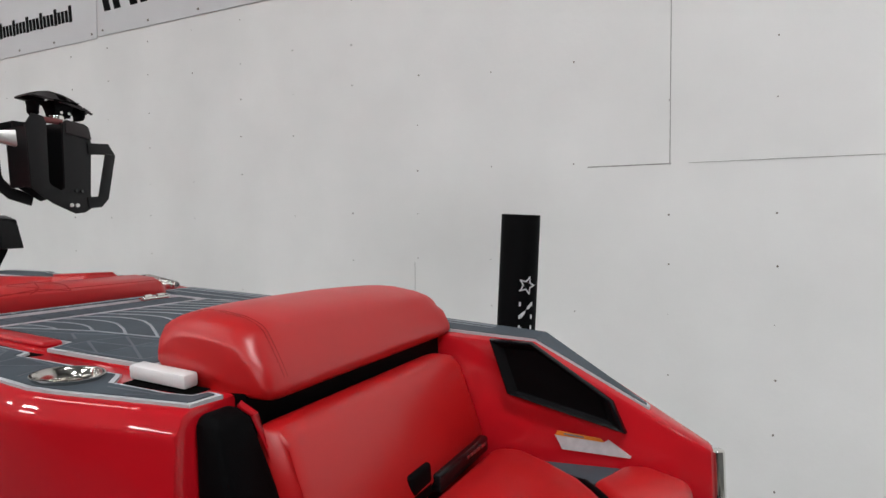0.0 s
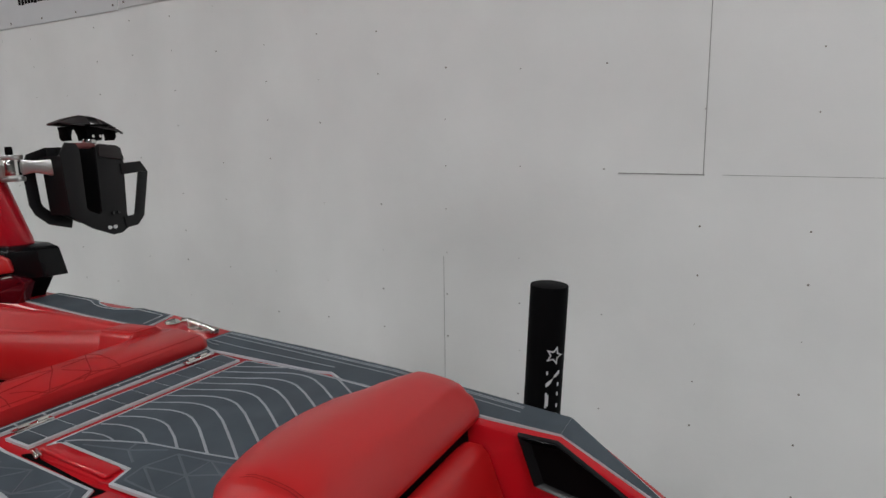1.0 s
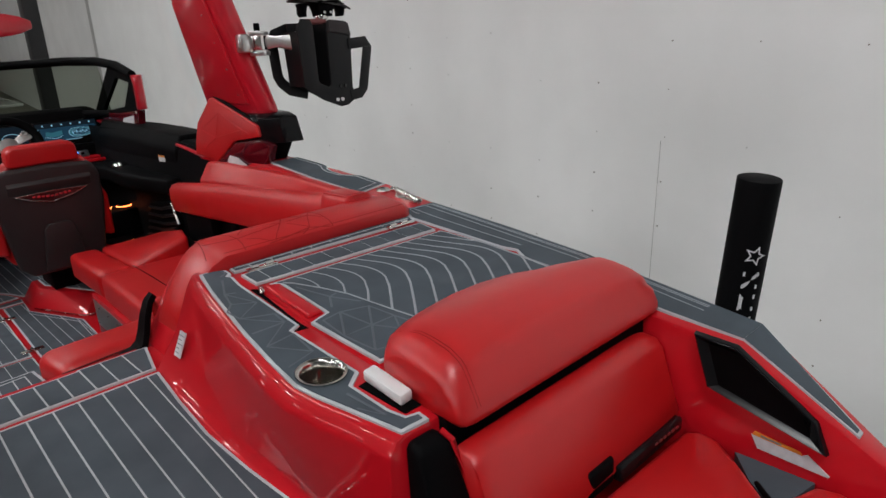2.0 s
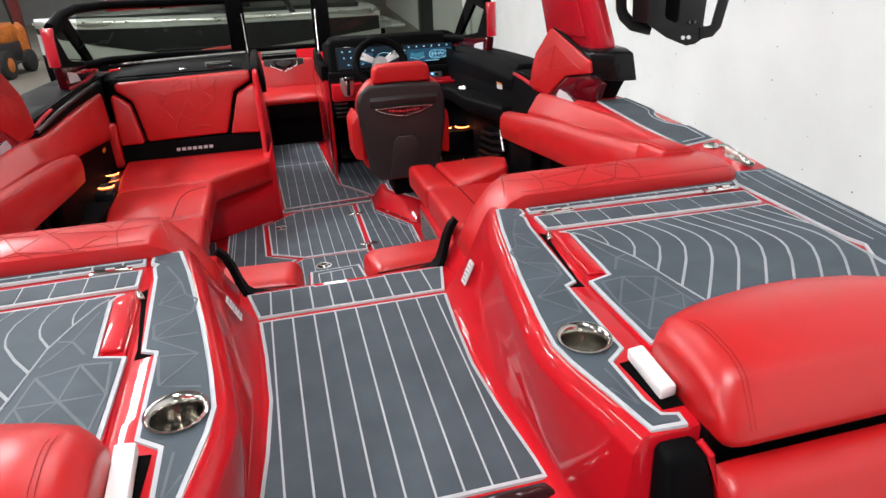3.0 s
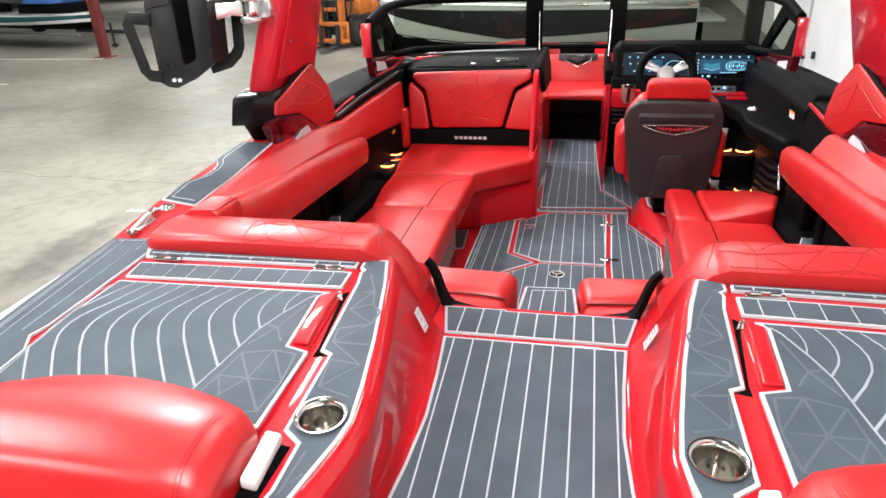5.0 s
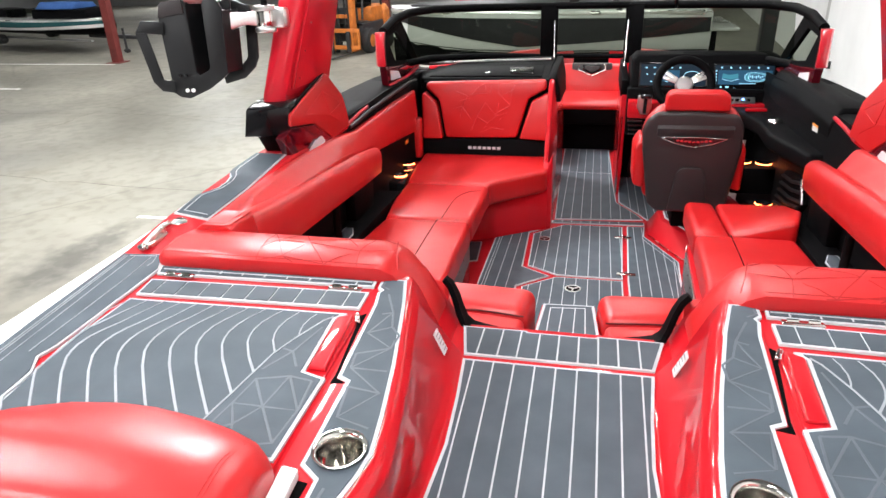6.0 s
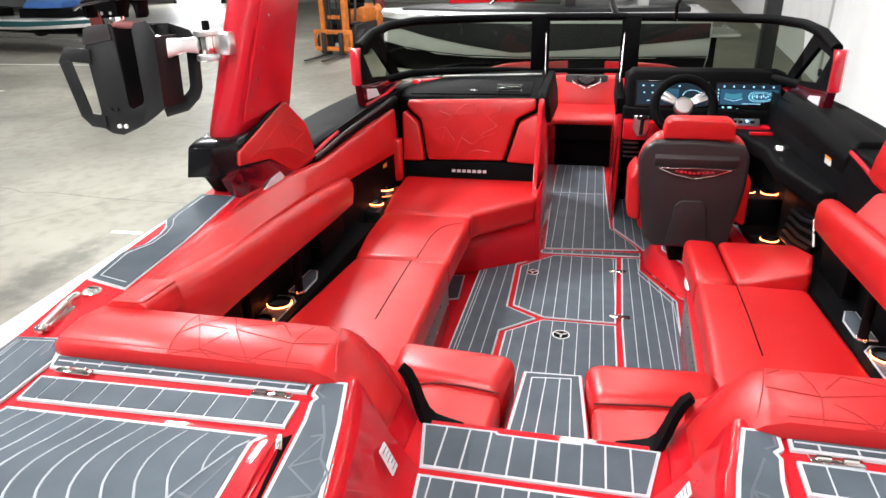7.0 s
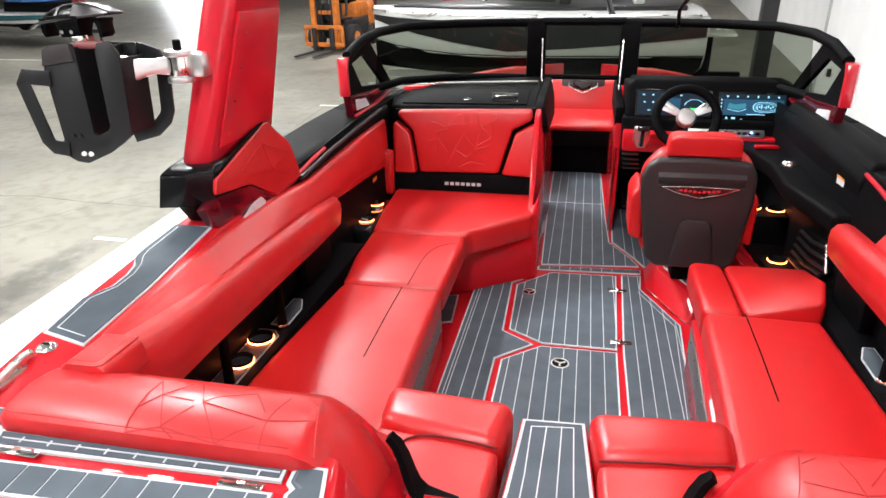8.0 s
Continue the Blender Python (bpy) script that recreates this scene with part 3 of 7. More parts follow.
for sx in (1, -1):
    F = lambda pts: flip(sx, pts)
    # side deck from stern to windscreen, its inner edge at the coaming
    inner = [(-1.48, 1.06), (-0.62, 1.06), (-0.61, 0.6), (0.02, 0.6), (0.03, 1.10), (0.28, 1.095), (0.6, 1.110), (1.0, 1.15), (1.7, 1.16), (2.6, 1.2), (3.3, 1.2), (4.2, 1.0), (5.0, 0.78), (5.6, 0.5)]
    st = [-1.48, -1.3, -1.12, -0.9, -0.62]
    rr = [[(sx * xe(y), y, gz(y)), (sx * 1.062, y, gz(y) - 0.003), (sx * 1.062, y, 0.05), (sx * xe(y), y, 0.05)] for y in st]
    part("stern_quarter", loft(rr, bevel=0.012), RED_GEL, boat)
    st = [0.0, 0.15, 0.28, 0.6, 1.0, 1.3, 1.66]
    rr = [[(sx * xe(y), y, gz(y)), (sx * lerp(inner, y + 0.02), y, gz(y)), (sx * lerp(inner, y + 0.02), y, gz(y) - 0.06), (sx * xe(y), y, gz(y) - 0.12)] for y in st]
    part("side_deck", loft(rr, bevel=0.01), RED_GEL, boat, smooth=14)
    st = [3.75, 3.9, 4.2, 4.7, 5.2, 5.6, 5.88]
    rr = [[(sx * xe(y), y, gz(y)), (sx * (xe(y) - 0.2), y, gz(y) + 0.01), (sx * (xe(y) - 0.2), y, gz(y) - 0.3), (sx * xe(y), y, gz(y) - 0.12)] for y in st]
    part("bow_deck", loft(rr, bevel=0.012), RED_GEL, boat)
    # after deck under hatch and pads
    part("after_deck", prism(F([(0.44, 0.06), (1.28, 0.06), (1.28, -0.3), (1.265, -0.62), (1.06, -0.70), (0.44, -0.70)]), 0.60, lambda x, y: zd(x, y) - 0.003, 0.003), RED_GEL, boat)
    # console beside the walkway
    rr = []
    for y, xi, xm, zm in [(0.03, 0.398, 0.315, 0.655), (-0.12, 0.366, 0.305, 0.63), (-0.35, 0.325, 0.285, 0.60), (-0.51, 0.302, 0.278, 0.575),
                          (-0.61, 0.293, 0.275, 0.55), (-0.69, 0.306, 0.28, 0.54), (-0.78, 0.33, 0.29, 0.53), (-0.86, 0.346, 0.30, 0.52)]:
        w = lerp([(-0.86, 0.285), (-0.62, 0.266), (-0.3, 0.242), (0.0, 0.25), (0.24, 0.285)], y)
        zw = 0.574 + 0.155 * min(y, 0) - 0.004
        z = zd(0, y)
        rr.append([(0.452, y, z), (xi, y, z), (xi - 0.012, y, z - 0.004), (xi - 0.03, y, z - 0.03), (xm, y, zm), (w + 0.02, y, zw + 0.03), (w, y, zw + 0.004), (w - 0.02, y, zw), (w - 0.02, y, 0.1), (0.452, y, 0.1)])
    console = part("console", loft([F(r) for r in rr], bevel=0.006), RED_GEL, boat, smooth=32)
    well = lambda: cyl((sx * 0.354, -0.612, 0.64), (sx * 0.354, -0.612, 0.85), 0.0435, n=36)
    cut(console, well())
    part("corner_trim", cyl((sx * 1.098, -1.485, 0.20), (sx * 1.098, -1.485, 0.478), 0.016, n=14, bevel=0.004), CHROME, boat, "chrome stern corner trim")
    # deck pads
    f = lambda x, y: zd(x, y)
    pad = [(0.394, -0.003), (0.459, -0.003), (0.459, -0.050), (0.446, -0.062), (0.452, -0.075), (0.443, -0.13), (0.433, -0.411), (0.409, -0.423), (0.412, -0.655), (0.374, -0.684), (0.376, -0.79), (0.385, -0.824), (0.411, -0.831), (0.409, -0.858),
           (0.348, -0.855), (0.322, -0.745), (0.302, -0.665), (0.293, -0.609), (0.303, -0.508), (0.325, -0.351), (0.366, -0.123)]
    cp = foam("console_pad", F(pad), f, boat)
    cut(cp, well())
    for o in cp.children:
        cut(o, well())
    lid = [(0.462, -0.172), (1.088, -0.19), (1.116, -0.405), (1.10, -0.68), (0.456, -0.68)]
    hatch = thing("storage_hatch", "red hatch lid topped with grey curved-line foam", "hatch", (sx * 0.8, -0.4, 0.70), group="stern storage hatches")
    part("lid", prism(F(lid), lambda x, y: zd(x, y) - 0.05, lambda x, y: zd(x, y) + 0.004, 0.008), RED_GEL, hatch)
    hp = [(0.494, -0.184), (1.08, -0.198), (1.106, -0.405), (1.092, -0.66), (0.462, -0.66), (0.455, -0.425), (0.507, -0.410), (0.514, -0.21)]
    fh = lambda x, y: zd(x, y) + 0.004
    foam("hatch_pad", F(hp), fh, hatch)
    fl = lambda x, y: zd(x, y) + 0.010
    lines, widths = [], []
    # each stripe bulges outboard to its crest and falls back aft
    ahead = [(0, 0), (0.03, 0.005), (0.06, 0.018), (0.10, 0.042), (0.15, 0.066), (0.21, 0.098), (0.3, 0.14)]
    astern = [(0, 0), (0.025, 0.002), (0.05, 0.009), (0.10, 0.038), (0.15, 0.075), (0.2, 0.113), (0.4, 0.27)]
    bound = [(-0.66, 0.655), (-0.558, 0.638), (-0.496, 0.625), (-0.366, 0.601), (-0.30, 0.575), (-0.225, 0.538), (-0.185, 0.494)]
    for k in range(12):
        crest = 0.578 + 0.0545 * k
        yc = -0.285 - 0.31 * (crest - 0.69)
        p = []
        for q in range(100):
            y = -0.200 - 0.458 * q / 99
            x = crest - (lerp(ahead, y - yc) if y > yc else lerp(astern, yc - y))
            if lerp(bound, y) - 0.002 < x < 1.098:
                p.append((x, y))
        if len(p) > 2:
            lines.append(F(p))
            widths.append([lerp([(-0.42, 0.0062), (-0.32, 0.0047), (-0.22, 0.0024)], y) for _, y in p])
    strokes("stripe", lines, fl, hatch, widths, STRIPE)
    strokes("stripe", [F([(0.52, -0.205), (0.538, -0.225), (0.575, -0.30), (0.601, -0.366), (0.625, -0.496), (0.638, -0.558), (0.65, -0.63)])], fl, hatch, 0.004, STRIPE)
    tri_lines = [[(0.478, -0.44), (0.53, -0.432), (0.598, -0.452), (0.610, -0.53), (0.628, -0.615), (0.56, -0.64), (0.482, -0.62), (0.471, -0.53), (0.478, -0.44)], [(0.53, -0.432), (0.545, -0.53), (0.482, -0.62)], [(0.598, -0.452), (0.545, -0.53), (0.58, -0.585), (0.628, -0.615)],
                 [(0.53, -0.432), (0.471, -0.53), (0.545, -0.53), (0.610, -0.53), (0.58, -0.585), (0.56, -0.64)], [(0.53, -0.25), (0.56, -0.35), (0.53, -0.40)], [(0.56, -0.35), (0.595, -0.34)], [(0.56, -0.35), (0.60, -0.42)]]
    strokes("embossing", [F(p) for p in tri_lines], fl, hatch, 0.0055, EVA_MARK, 0.0006)
    tri2 = [[(0.42, -0.08), (0.385, -0.16), (0.42, -0.25), (0.35, -0.3), (0.415, -0.38), (0.33, -0.45), (0.39, -0.53), (0.32, -0.55)], [(0.385, -0.16), (0.37, -0.22), (0.42, -0.25)], [(0.35, -0.3), (0.42, -0.33)],
            [(0.446, -0.02), (0.446, -0.045), (0.425, -0.058)], [(0.37, -0.22), (0.345, -0.25), (0.35, -0.3)], [(0.42, -0.33), (0.415, -0.38)], [(0.39, -0.53), (0.40, -0.44)], [(0.385, -0.16), (0.41, -0.17)],
            [(0.415, -0.38), (0.335, -0.38)], [(0.33, -0.45), (0.40, -0.44)], [(0.35, -0.70), (0.36, -0.80), (0.335, -0.75)]]
    strokes("embossing", [F(p) for p in tri2], lambda x, y: zd(x, y) + 0.006, boat, 0.0055, EVA_MARK, 0.0006)
    # hinge recess strips ahead of the hatch
    s1 = [(1.108, -0.016), (0.472, -0.008), (0.470, -0.048), (1.092, -0.062)]
    s2 = [(1.088, -0.092), (0.474, -0.075), (0.474, -0.152), (1.082, -0.170)]
    foam("hinge_pad", F(s1), f, boat, border=0.007)
    foam("hinge_pad", F(s2), f, boat, planks=[sx * x for x in (0.52, 0.585, 0.65, 0.715, 0.78, 0.845, 0.91, 0.975, 1.04)], gap=0.004, border=0.007)
    for x in (0.52, 0.585, 0.65, 0.715, 0.78, 0.845, 0.91, 0.975, 1.04):
        strokes("tick", [F([(x, -0.031), (x, -0.046)])], lambda x, y: zd(x, y) + 0.006, boat, 0.004)
    strokes("stripe", [F([(0.48, -0.029), (1.085, -0.039)])], lambda x, y: zd(x, y) + 0.006, boat, 0.003)
    for hx in (0.54, 1.02):
        hg = part("hinge", box((sx * hx, -0.068, zd(0, -0.07) + 0.006), (0.09, 0.02, 0.008), bevel=0.003), CHROME, boat, "chrome hatch hinge")
        for kx in (-0.022, 0.022):
            part("hinge_knuckle", cyl((sx * (hx + kx - 0.012), -0.068, zd(0, -0.07) + 0.012), (sx * (hx + kx + 0.012), -0.068, zd(0, -0.07) + 0.012), 0.005, n=8), CHROME, hg)
    # near-black strip on the deck for the shaded gap beside the lid, with the gas strut
    part("strut_slot", prism(F([(0.452, -0.165), (0.463, -0.175), (0.4425, -0.398), (0.444, -0.431), (0.4105, -0.4238), (0.4355, -0.412)]), 0.70, lambda x, y: zd(x, y) + 0.0008), DARK, boat, "dark strip standing for the shaded gap beside the hatch")
    part("strut", cyl((sx * 0.470, -0.178, zd(0, -0.18) + 0.004), (sx * 0.458, -0.215, zd(0, -0.21) + 0.004), 0.008, n=10, bevel=0.003), CHROME, boat)
    part("lid_shoulder", prism(F([(0.474, -0.190), (0.511, -0.206), (0.504, -0.402), (0.464, -0.402)]), lambda x, y: zd(x, y) + 0.002, lambda x, y: zd(x, y) + 0.014, 0.007, 3), RED_GEL, hatch, "raised red shoulder of the lid")
    # outer pad on the gunwale, running aft past the seat
    op = [(1.262, 0.03), (1.139, 0.044), (1.100, -0.036), (1.122, -0.405), (1.136, -0.45), (1.108, -0.50), (1.104, -0.62), (1.092, -0.95), (1.096, -1.119), (1.192, -1.119), (1.255, -0.6), (1.265, -0.3)]
    foam("gunwale_pad", F(op), f, boat, border=0.006, flush=lambda x, y: abs(x) > xe(y) - 0.025 or y < -1.1)
    foam("gunwale_pad", F([(1.192, -1.1205), (1.096, -1.1205), (1.082, -1.36), (1.105, -1.36)]), f, boat, border=0.006, flush=lambda x, y: y > -1.13)
    runs = [[(xe(y) - d, y) for y in (0.018, -0.15, -0.3, -0.45, -0.6, -0.8, -1.0)] for d in (0.026, 0.034, 0.058)] + [[(1.165, 0.018), (1.160, -0.10), (1.165, -0.30), (1.170, -0.44)], [(1.235, 0.019), (1.152, 0.027), (1.140, -0.01), (1.143, -0.03)]]
    strokes("stripe", [F(p) for p in runs], lambda x, y: zd(x, y) + 0.006, boat, 0.0024, STRIPE)
    # side deck pad by the tower
    gp = [(1.258, 0.285), (1.116, 0.252), (1.130, 0.55), (1.178, 0.972), (1.314, 0.972), (1.302, 0.76), (1.293, 0.712), (1.262, 0.655), (1.248, 0.60), (1.245, 0.535), (1.276, 0.455)]
    foam("gunwale_pad", F(gp), lambda x, y: gz(y), boat, flush=lambda x, y: abs(x) > xe(y) - 0.024 and y > 0.3)
    strokes("stripe", [F([(1.134, 0.282), (1.234, 0.308), (1.256, 0.455), (1.224, 0.53), (1.226, 0.61), (1.244, 0.672), (1.272, 0.722), (1.282, 0.765), (1.294, 0.95)])], lambda x, y: gz(y) + 0.006, boat, 0.0035)
    # walkway between the consoles: one half of the kick-up trim each side
    turn_l = Matrix.Rotation(sx * radians(25), 4, "Y")
    lab = part("warning_label", box((sx * 0.297, -0.05, 0.652), (0.003, 0.034, 0.064), rot=turn_l), LABEL_WHITE, boat, "small white warning label", smooth=0)
    for k, (w, off) in enumerate(((0.026, 0.0), (0.020, 0.003), (0.026, 0.0), (0.014, 0.006), (0.022, 0.002))):
        d = turn_l @ Vector((-sx * 0.0014, 0, 0.022 - 0.011 * k))
        part("label_bar", box((sx * 0.297 + d.x, -0.05 + off, 0.652 + d.z), (0.0024, w, 0.0018), rot=turn_l), LABEL_INK, lab, smooth=0)

# walkway
wz = lambda x, y: 0.574 + 0.155 * min(y, 0.0)
edge_w = [(-0.645, 0.272), (-0.60, 0.268), (-0.45, 0.247), (-0.3, 0.234), (-0.15, 0.238), (0.0, 0.248)]
part("walkway", prism([(-0.30, 0.0), (0.30, 0.0), (0.30, -0.66), (-0.30, -0.66)], 0.30, lambda x, y: wz(x, y) - 0.0025), RED_GEL, boat, "red moulded walkway")
part("walkway_step", prism([(-0.30, 0.20), (0.30, 0.20), (0.30, 0.0), (-0.30, 0.0)], 0.30, lambda x, y: wz(x, y) - 0.0015), RED_GEL, boat)
right = [(x, y) for y, x in edge_w]
foam("walkway_pad", right + [(-x, y) for x, y in right[::-1]], wz, boat, planks=[-0.2165, -0.1635, -0.109, -0.0545, 0.0, 0.0545, 0.109, 0.1635, 0.2165], border=0.008, gap=0.0046)
front = [(-0.25, 0.024), (0.25, 0.024), (0.285, 0.178), (0.105, 0.180), (0.10, 0.172), (-0.09, 0.172), (-0.095, 0.180), (-0.28, 0.178)]
foam("walkway_pad", front, wz, boat, planks=[-0.2165, -0.160, -0.1075, -0.0545, 0.0, 0.0545, 0.1075, 0.160, 0.2165], border=0.008, gap=0.005)
part("walkway_nosing", prism([(-0.285, -0.645), (0.285, -0.645), (0.29, -0.685), (-0.29, -0.685)], 0.435, 0.472, 0.008), BLACK_GLOSS, boat, "black glossy edge trim")
part("walkway_riser", prism([(-0.29, -0.69), (0.29, -0.69), (0.29, -0.72), (-0.29, -0.72)], 0.0, 0.43, 0.004), BLACK_MATTE, boat)


# ---- cockpit sole ----
part("cockpit_liner", prism([(-1.12, 0.2), (1.12, 0.2), (1.2, 2.6), (0.95, 4.4), (0.6, 5.3), (-0.6, 5.3), (-0.95, 4.4), (-1.2, 2.6)], -0.10, -0.005), RED_GEL, boat, "red gelcoat cockpit floor liner")
PLANK = 0.0615
cuts = [0.02 + PLANK * k for k in range(-5, 5)]
port_cuts = [-0.345 - 0.058 * k for k in range(3)]
star_cuts = [0.354 + 0.052 * k for k in range(16)]
foam("sole_pad", [(-0.50, 0.78), (-0.29, 0.78), (-0.29, 1.695), (-0.128, 1.848), (-0.284, 1.955), (-0.298, 2.515), (-0.24, 2.575), (-0.312, 2.632), (-0.503, 2.50)], 0, boat, port_cuts, border=0.008, gap=0.004)
hatch = thing("floor_hatch", "grey foam-topped cockpit floor hatch with red groove", "hatch", (0.0, 2.25, 0.0), group="cockpit floor hatches")
foam("hatch_pad", [(-0.272, 2.49), (-0.085, 2.690), (0.288, 2.70), (0.266, 1.868), (-0.085, 1.866), (-0.258, 1.975)], 0, hatch, cuts, border=0.008, gap=0.004)


def pull_ring(x, y, r, parent):
    """A flush pull: a polished rim round a dark well with three spokes."""
    rim = part("ring_pull", spin([(r, 0.006), (r, 0.0085), (r * 0.97, 0.0088), (r * 0.88, 0.0088), (r * 0.84, 0.007), (r * 0.84, 0.006)], (x, y, 0.0)), ALU, parent, "round polished pull ring")
    part("well", spin([(0.0, 0.0066), (r * 0.86, 0.0066), (r * 0.86, 0.002), (0.0, 0.002)], (x, y, 0.0)), BLACK_GLOSS, rim, "dark well")
    for k in range(3):
        a = k * 2.094 + 0.5
        part("ring_spoke", box((x + 0.36 * r * math.cos(a), y + 0.36 * r * math.sin(a), 0.008), (r * 0.62, r * 0.2, 0.002), rot=Matrix.Rotation(a, 4, "Z")), ALU, rim)


pull_ring(-0.194, 2.405, 0.036, hatch)
hatch2 = thing("floor_hatch", "grey foam-topped after floor hatch with red groove", "hatch", (0.0, 1.3, 0.0), group="cockpit floor hatches")
foam("hatch_pad", [(-0.265, 0.78), (0.262, 0.78), (0.265, 1.842), (-0.09, 1.840), (-0.262, 1.688)], 0, hatch2, cuts, border=0.008, gap=0.004)
pull_ring(0.006, 1.700, 0.042, hatch2)
for hy in (2.50, 1.93):
    hg = part("hinge", prism([(0.235, hy - 0.018), (0.27, hy - 0.018), (0.285, hy - 0.009), (0.30, hy - 0.018), (0.335, hy - 0.018), (0.335, hy + 0.018), (0.30, hy + 0.018), (0.285, hy + 0.009), (0.27, hy + 0.018), (0.235, hy + 0.018)], 0.004, 0.0095, 0.0015), STEEL, hatch, "chrome floor hinge")
    part("hinge_pin", cyl((0.285, hy - 0.02, 0.012), (0.285, hy + 0.02, 0.012), 0.006, n=8), CHROME, hg)
foam("sole_pad", [(0.298, 0.78), (0.53, 0.78), (0.548, 1.40), (0.585, 2.16), (0.415, 2.545), (0.428, 2.72), (0.316, 2.715), (0.292, 1.86)], 0, boat, star_cuts, border=0.008, gap=0.004)
foam("sole_pad", [(-0.19, 2.72), (0.428, 2.755), (0.43, 2.81), (-0.16, 2.775)], 0, boat, cuts, border=0.005, gap=0.004)
foam("sole_pad", [(-0.155, 2.80), (0.425, 2.86), (0.39, 2.96), (0.26, 3.22), (0.245, 3.67), (0.222, 4.9), (-0.19, 4.9), (-0.175, 3.6)], 0, boat, [0.018 + 0.066 * k for k in range(-4, 7)], border=0.007, gap=0.0035)
strokes("stripe", [[(-0.175, 3.99), (0.235, 3.99)]], 0.0058, boat, 0.004)
foam("sole_pad", [(-0.655, 2.28), (-0.575, 2.30), (-0.553, 2.0), (-0.628, 1.97)], 0, boat, border=0.007)
strokes("stripe", [[(-0.475, 0.80), (-0.475, 2.45)], [(0.505, 0.80), (0.523, 1.40), (0.556, 2.14), (0.40, 2.50)]], 0.0058, boat, 0.0035)
# helm plinth
part("helm_plinth", loft([[(0.445, 2.84, -0.005), (0.44, 2.57, -0.005), (0.605, 2.19, -0.005), (1.12, 2.19, -0.005), (1.12, 2.84, -0.005)], [(0.51, 2.84, 0.09), (0.51, 2.65, 0.09), (0.69, 2.27, 0.09), (1.12, 2.27, 0.09), (1.12, 2.84, 0.09)]], bevel=0.008), RED_GEL, boat)
foam("sole_pad", [(0.54, 2.82), (0.54, 2.67), (0.71, 2.31), (0.80, 2.31), (0.80, 2.82)], 0.09, boat, star_cuts, gap=0.004)
foam("sole_pad", [(0.275, 3.235), (0.405, 2.975), (0.45, 2.865), (1.05, 2.865), (1.05, 3.90), (0.285, 3.90)], 0, boat, star_cuts, gap=0.004)
part("plinth_trim", tube([(0.443, 2.562, 0.008), (0.60, 2.20, 0.008), (0.66, 2.186, 0.008)], 0.003), STEEL, boat)

# centre step between the after cushions
part("step", prism([(-0.093, 0.80), (0.108, 0.81), (0.135, 0.50), (0.145, 0.20), (-0.145, 0.20), (-0.112, 0.47)], 0, 0.357, 0.006), RED_GEL, boat)
step = [(-0.087, 0.795), (0.103, 0.805), (0.128, 0.50), (0.138, 0.215), (-0.138, 0.215), (-0.106, 0.47)]
foam("step_pad", step, 0.357, boat, border=0.010)
strokes("stripe", [[(-0.075, 0.23), (-0.06, 0.55), (-0.058, 0.76)], [(-0.028, 0.23), (-0.012, 0.77)], [(0.03, 0.23), (0.034, 0.775)], [(0.085, 0.23), (0.075, 0.55), (0.07, 0.775)], [(-0.058, 0.76), (0.07, 0.775)]], 0.363, boat, 0.004)

ROLL = [(-0.008, 0.785), (-0.022, 0.80), (-0.019, 0.833), (0.008, 0.847), (0.08, 0.856), (0.14, 0.849), (0.20, 0.813), (0.25, 0.765), (0.285, 0.68), (0.30, 0.55), (0.30, 0.42), (0.03, 0.42)]


def along(p, step=0.008):
    """The same path with points no further apart than step."""
    out = []
    for (a, b), (c, d) in zip(p, p[1:]):
        n = max(1, int(math.hypot(a - c, b - d) / step))
        out += [(a + (c - a) * k / n, b + (d - b) * k / n) for k in range(n)]
    return out + [p[-1]]


def stitched(paths, zf, parent, w=0.003):
    return strokes("stitching", paths, zf, parent, w, QUILT, 0.0006)


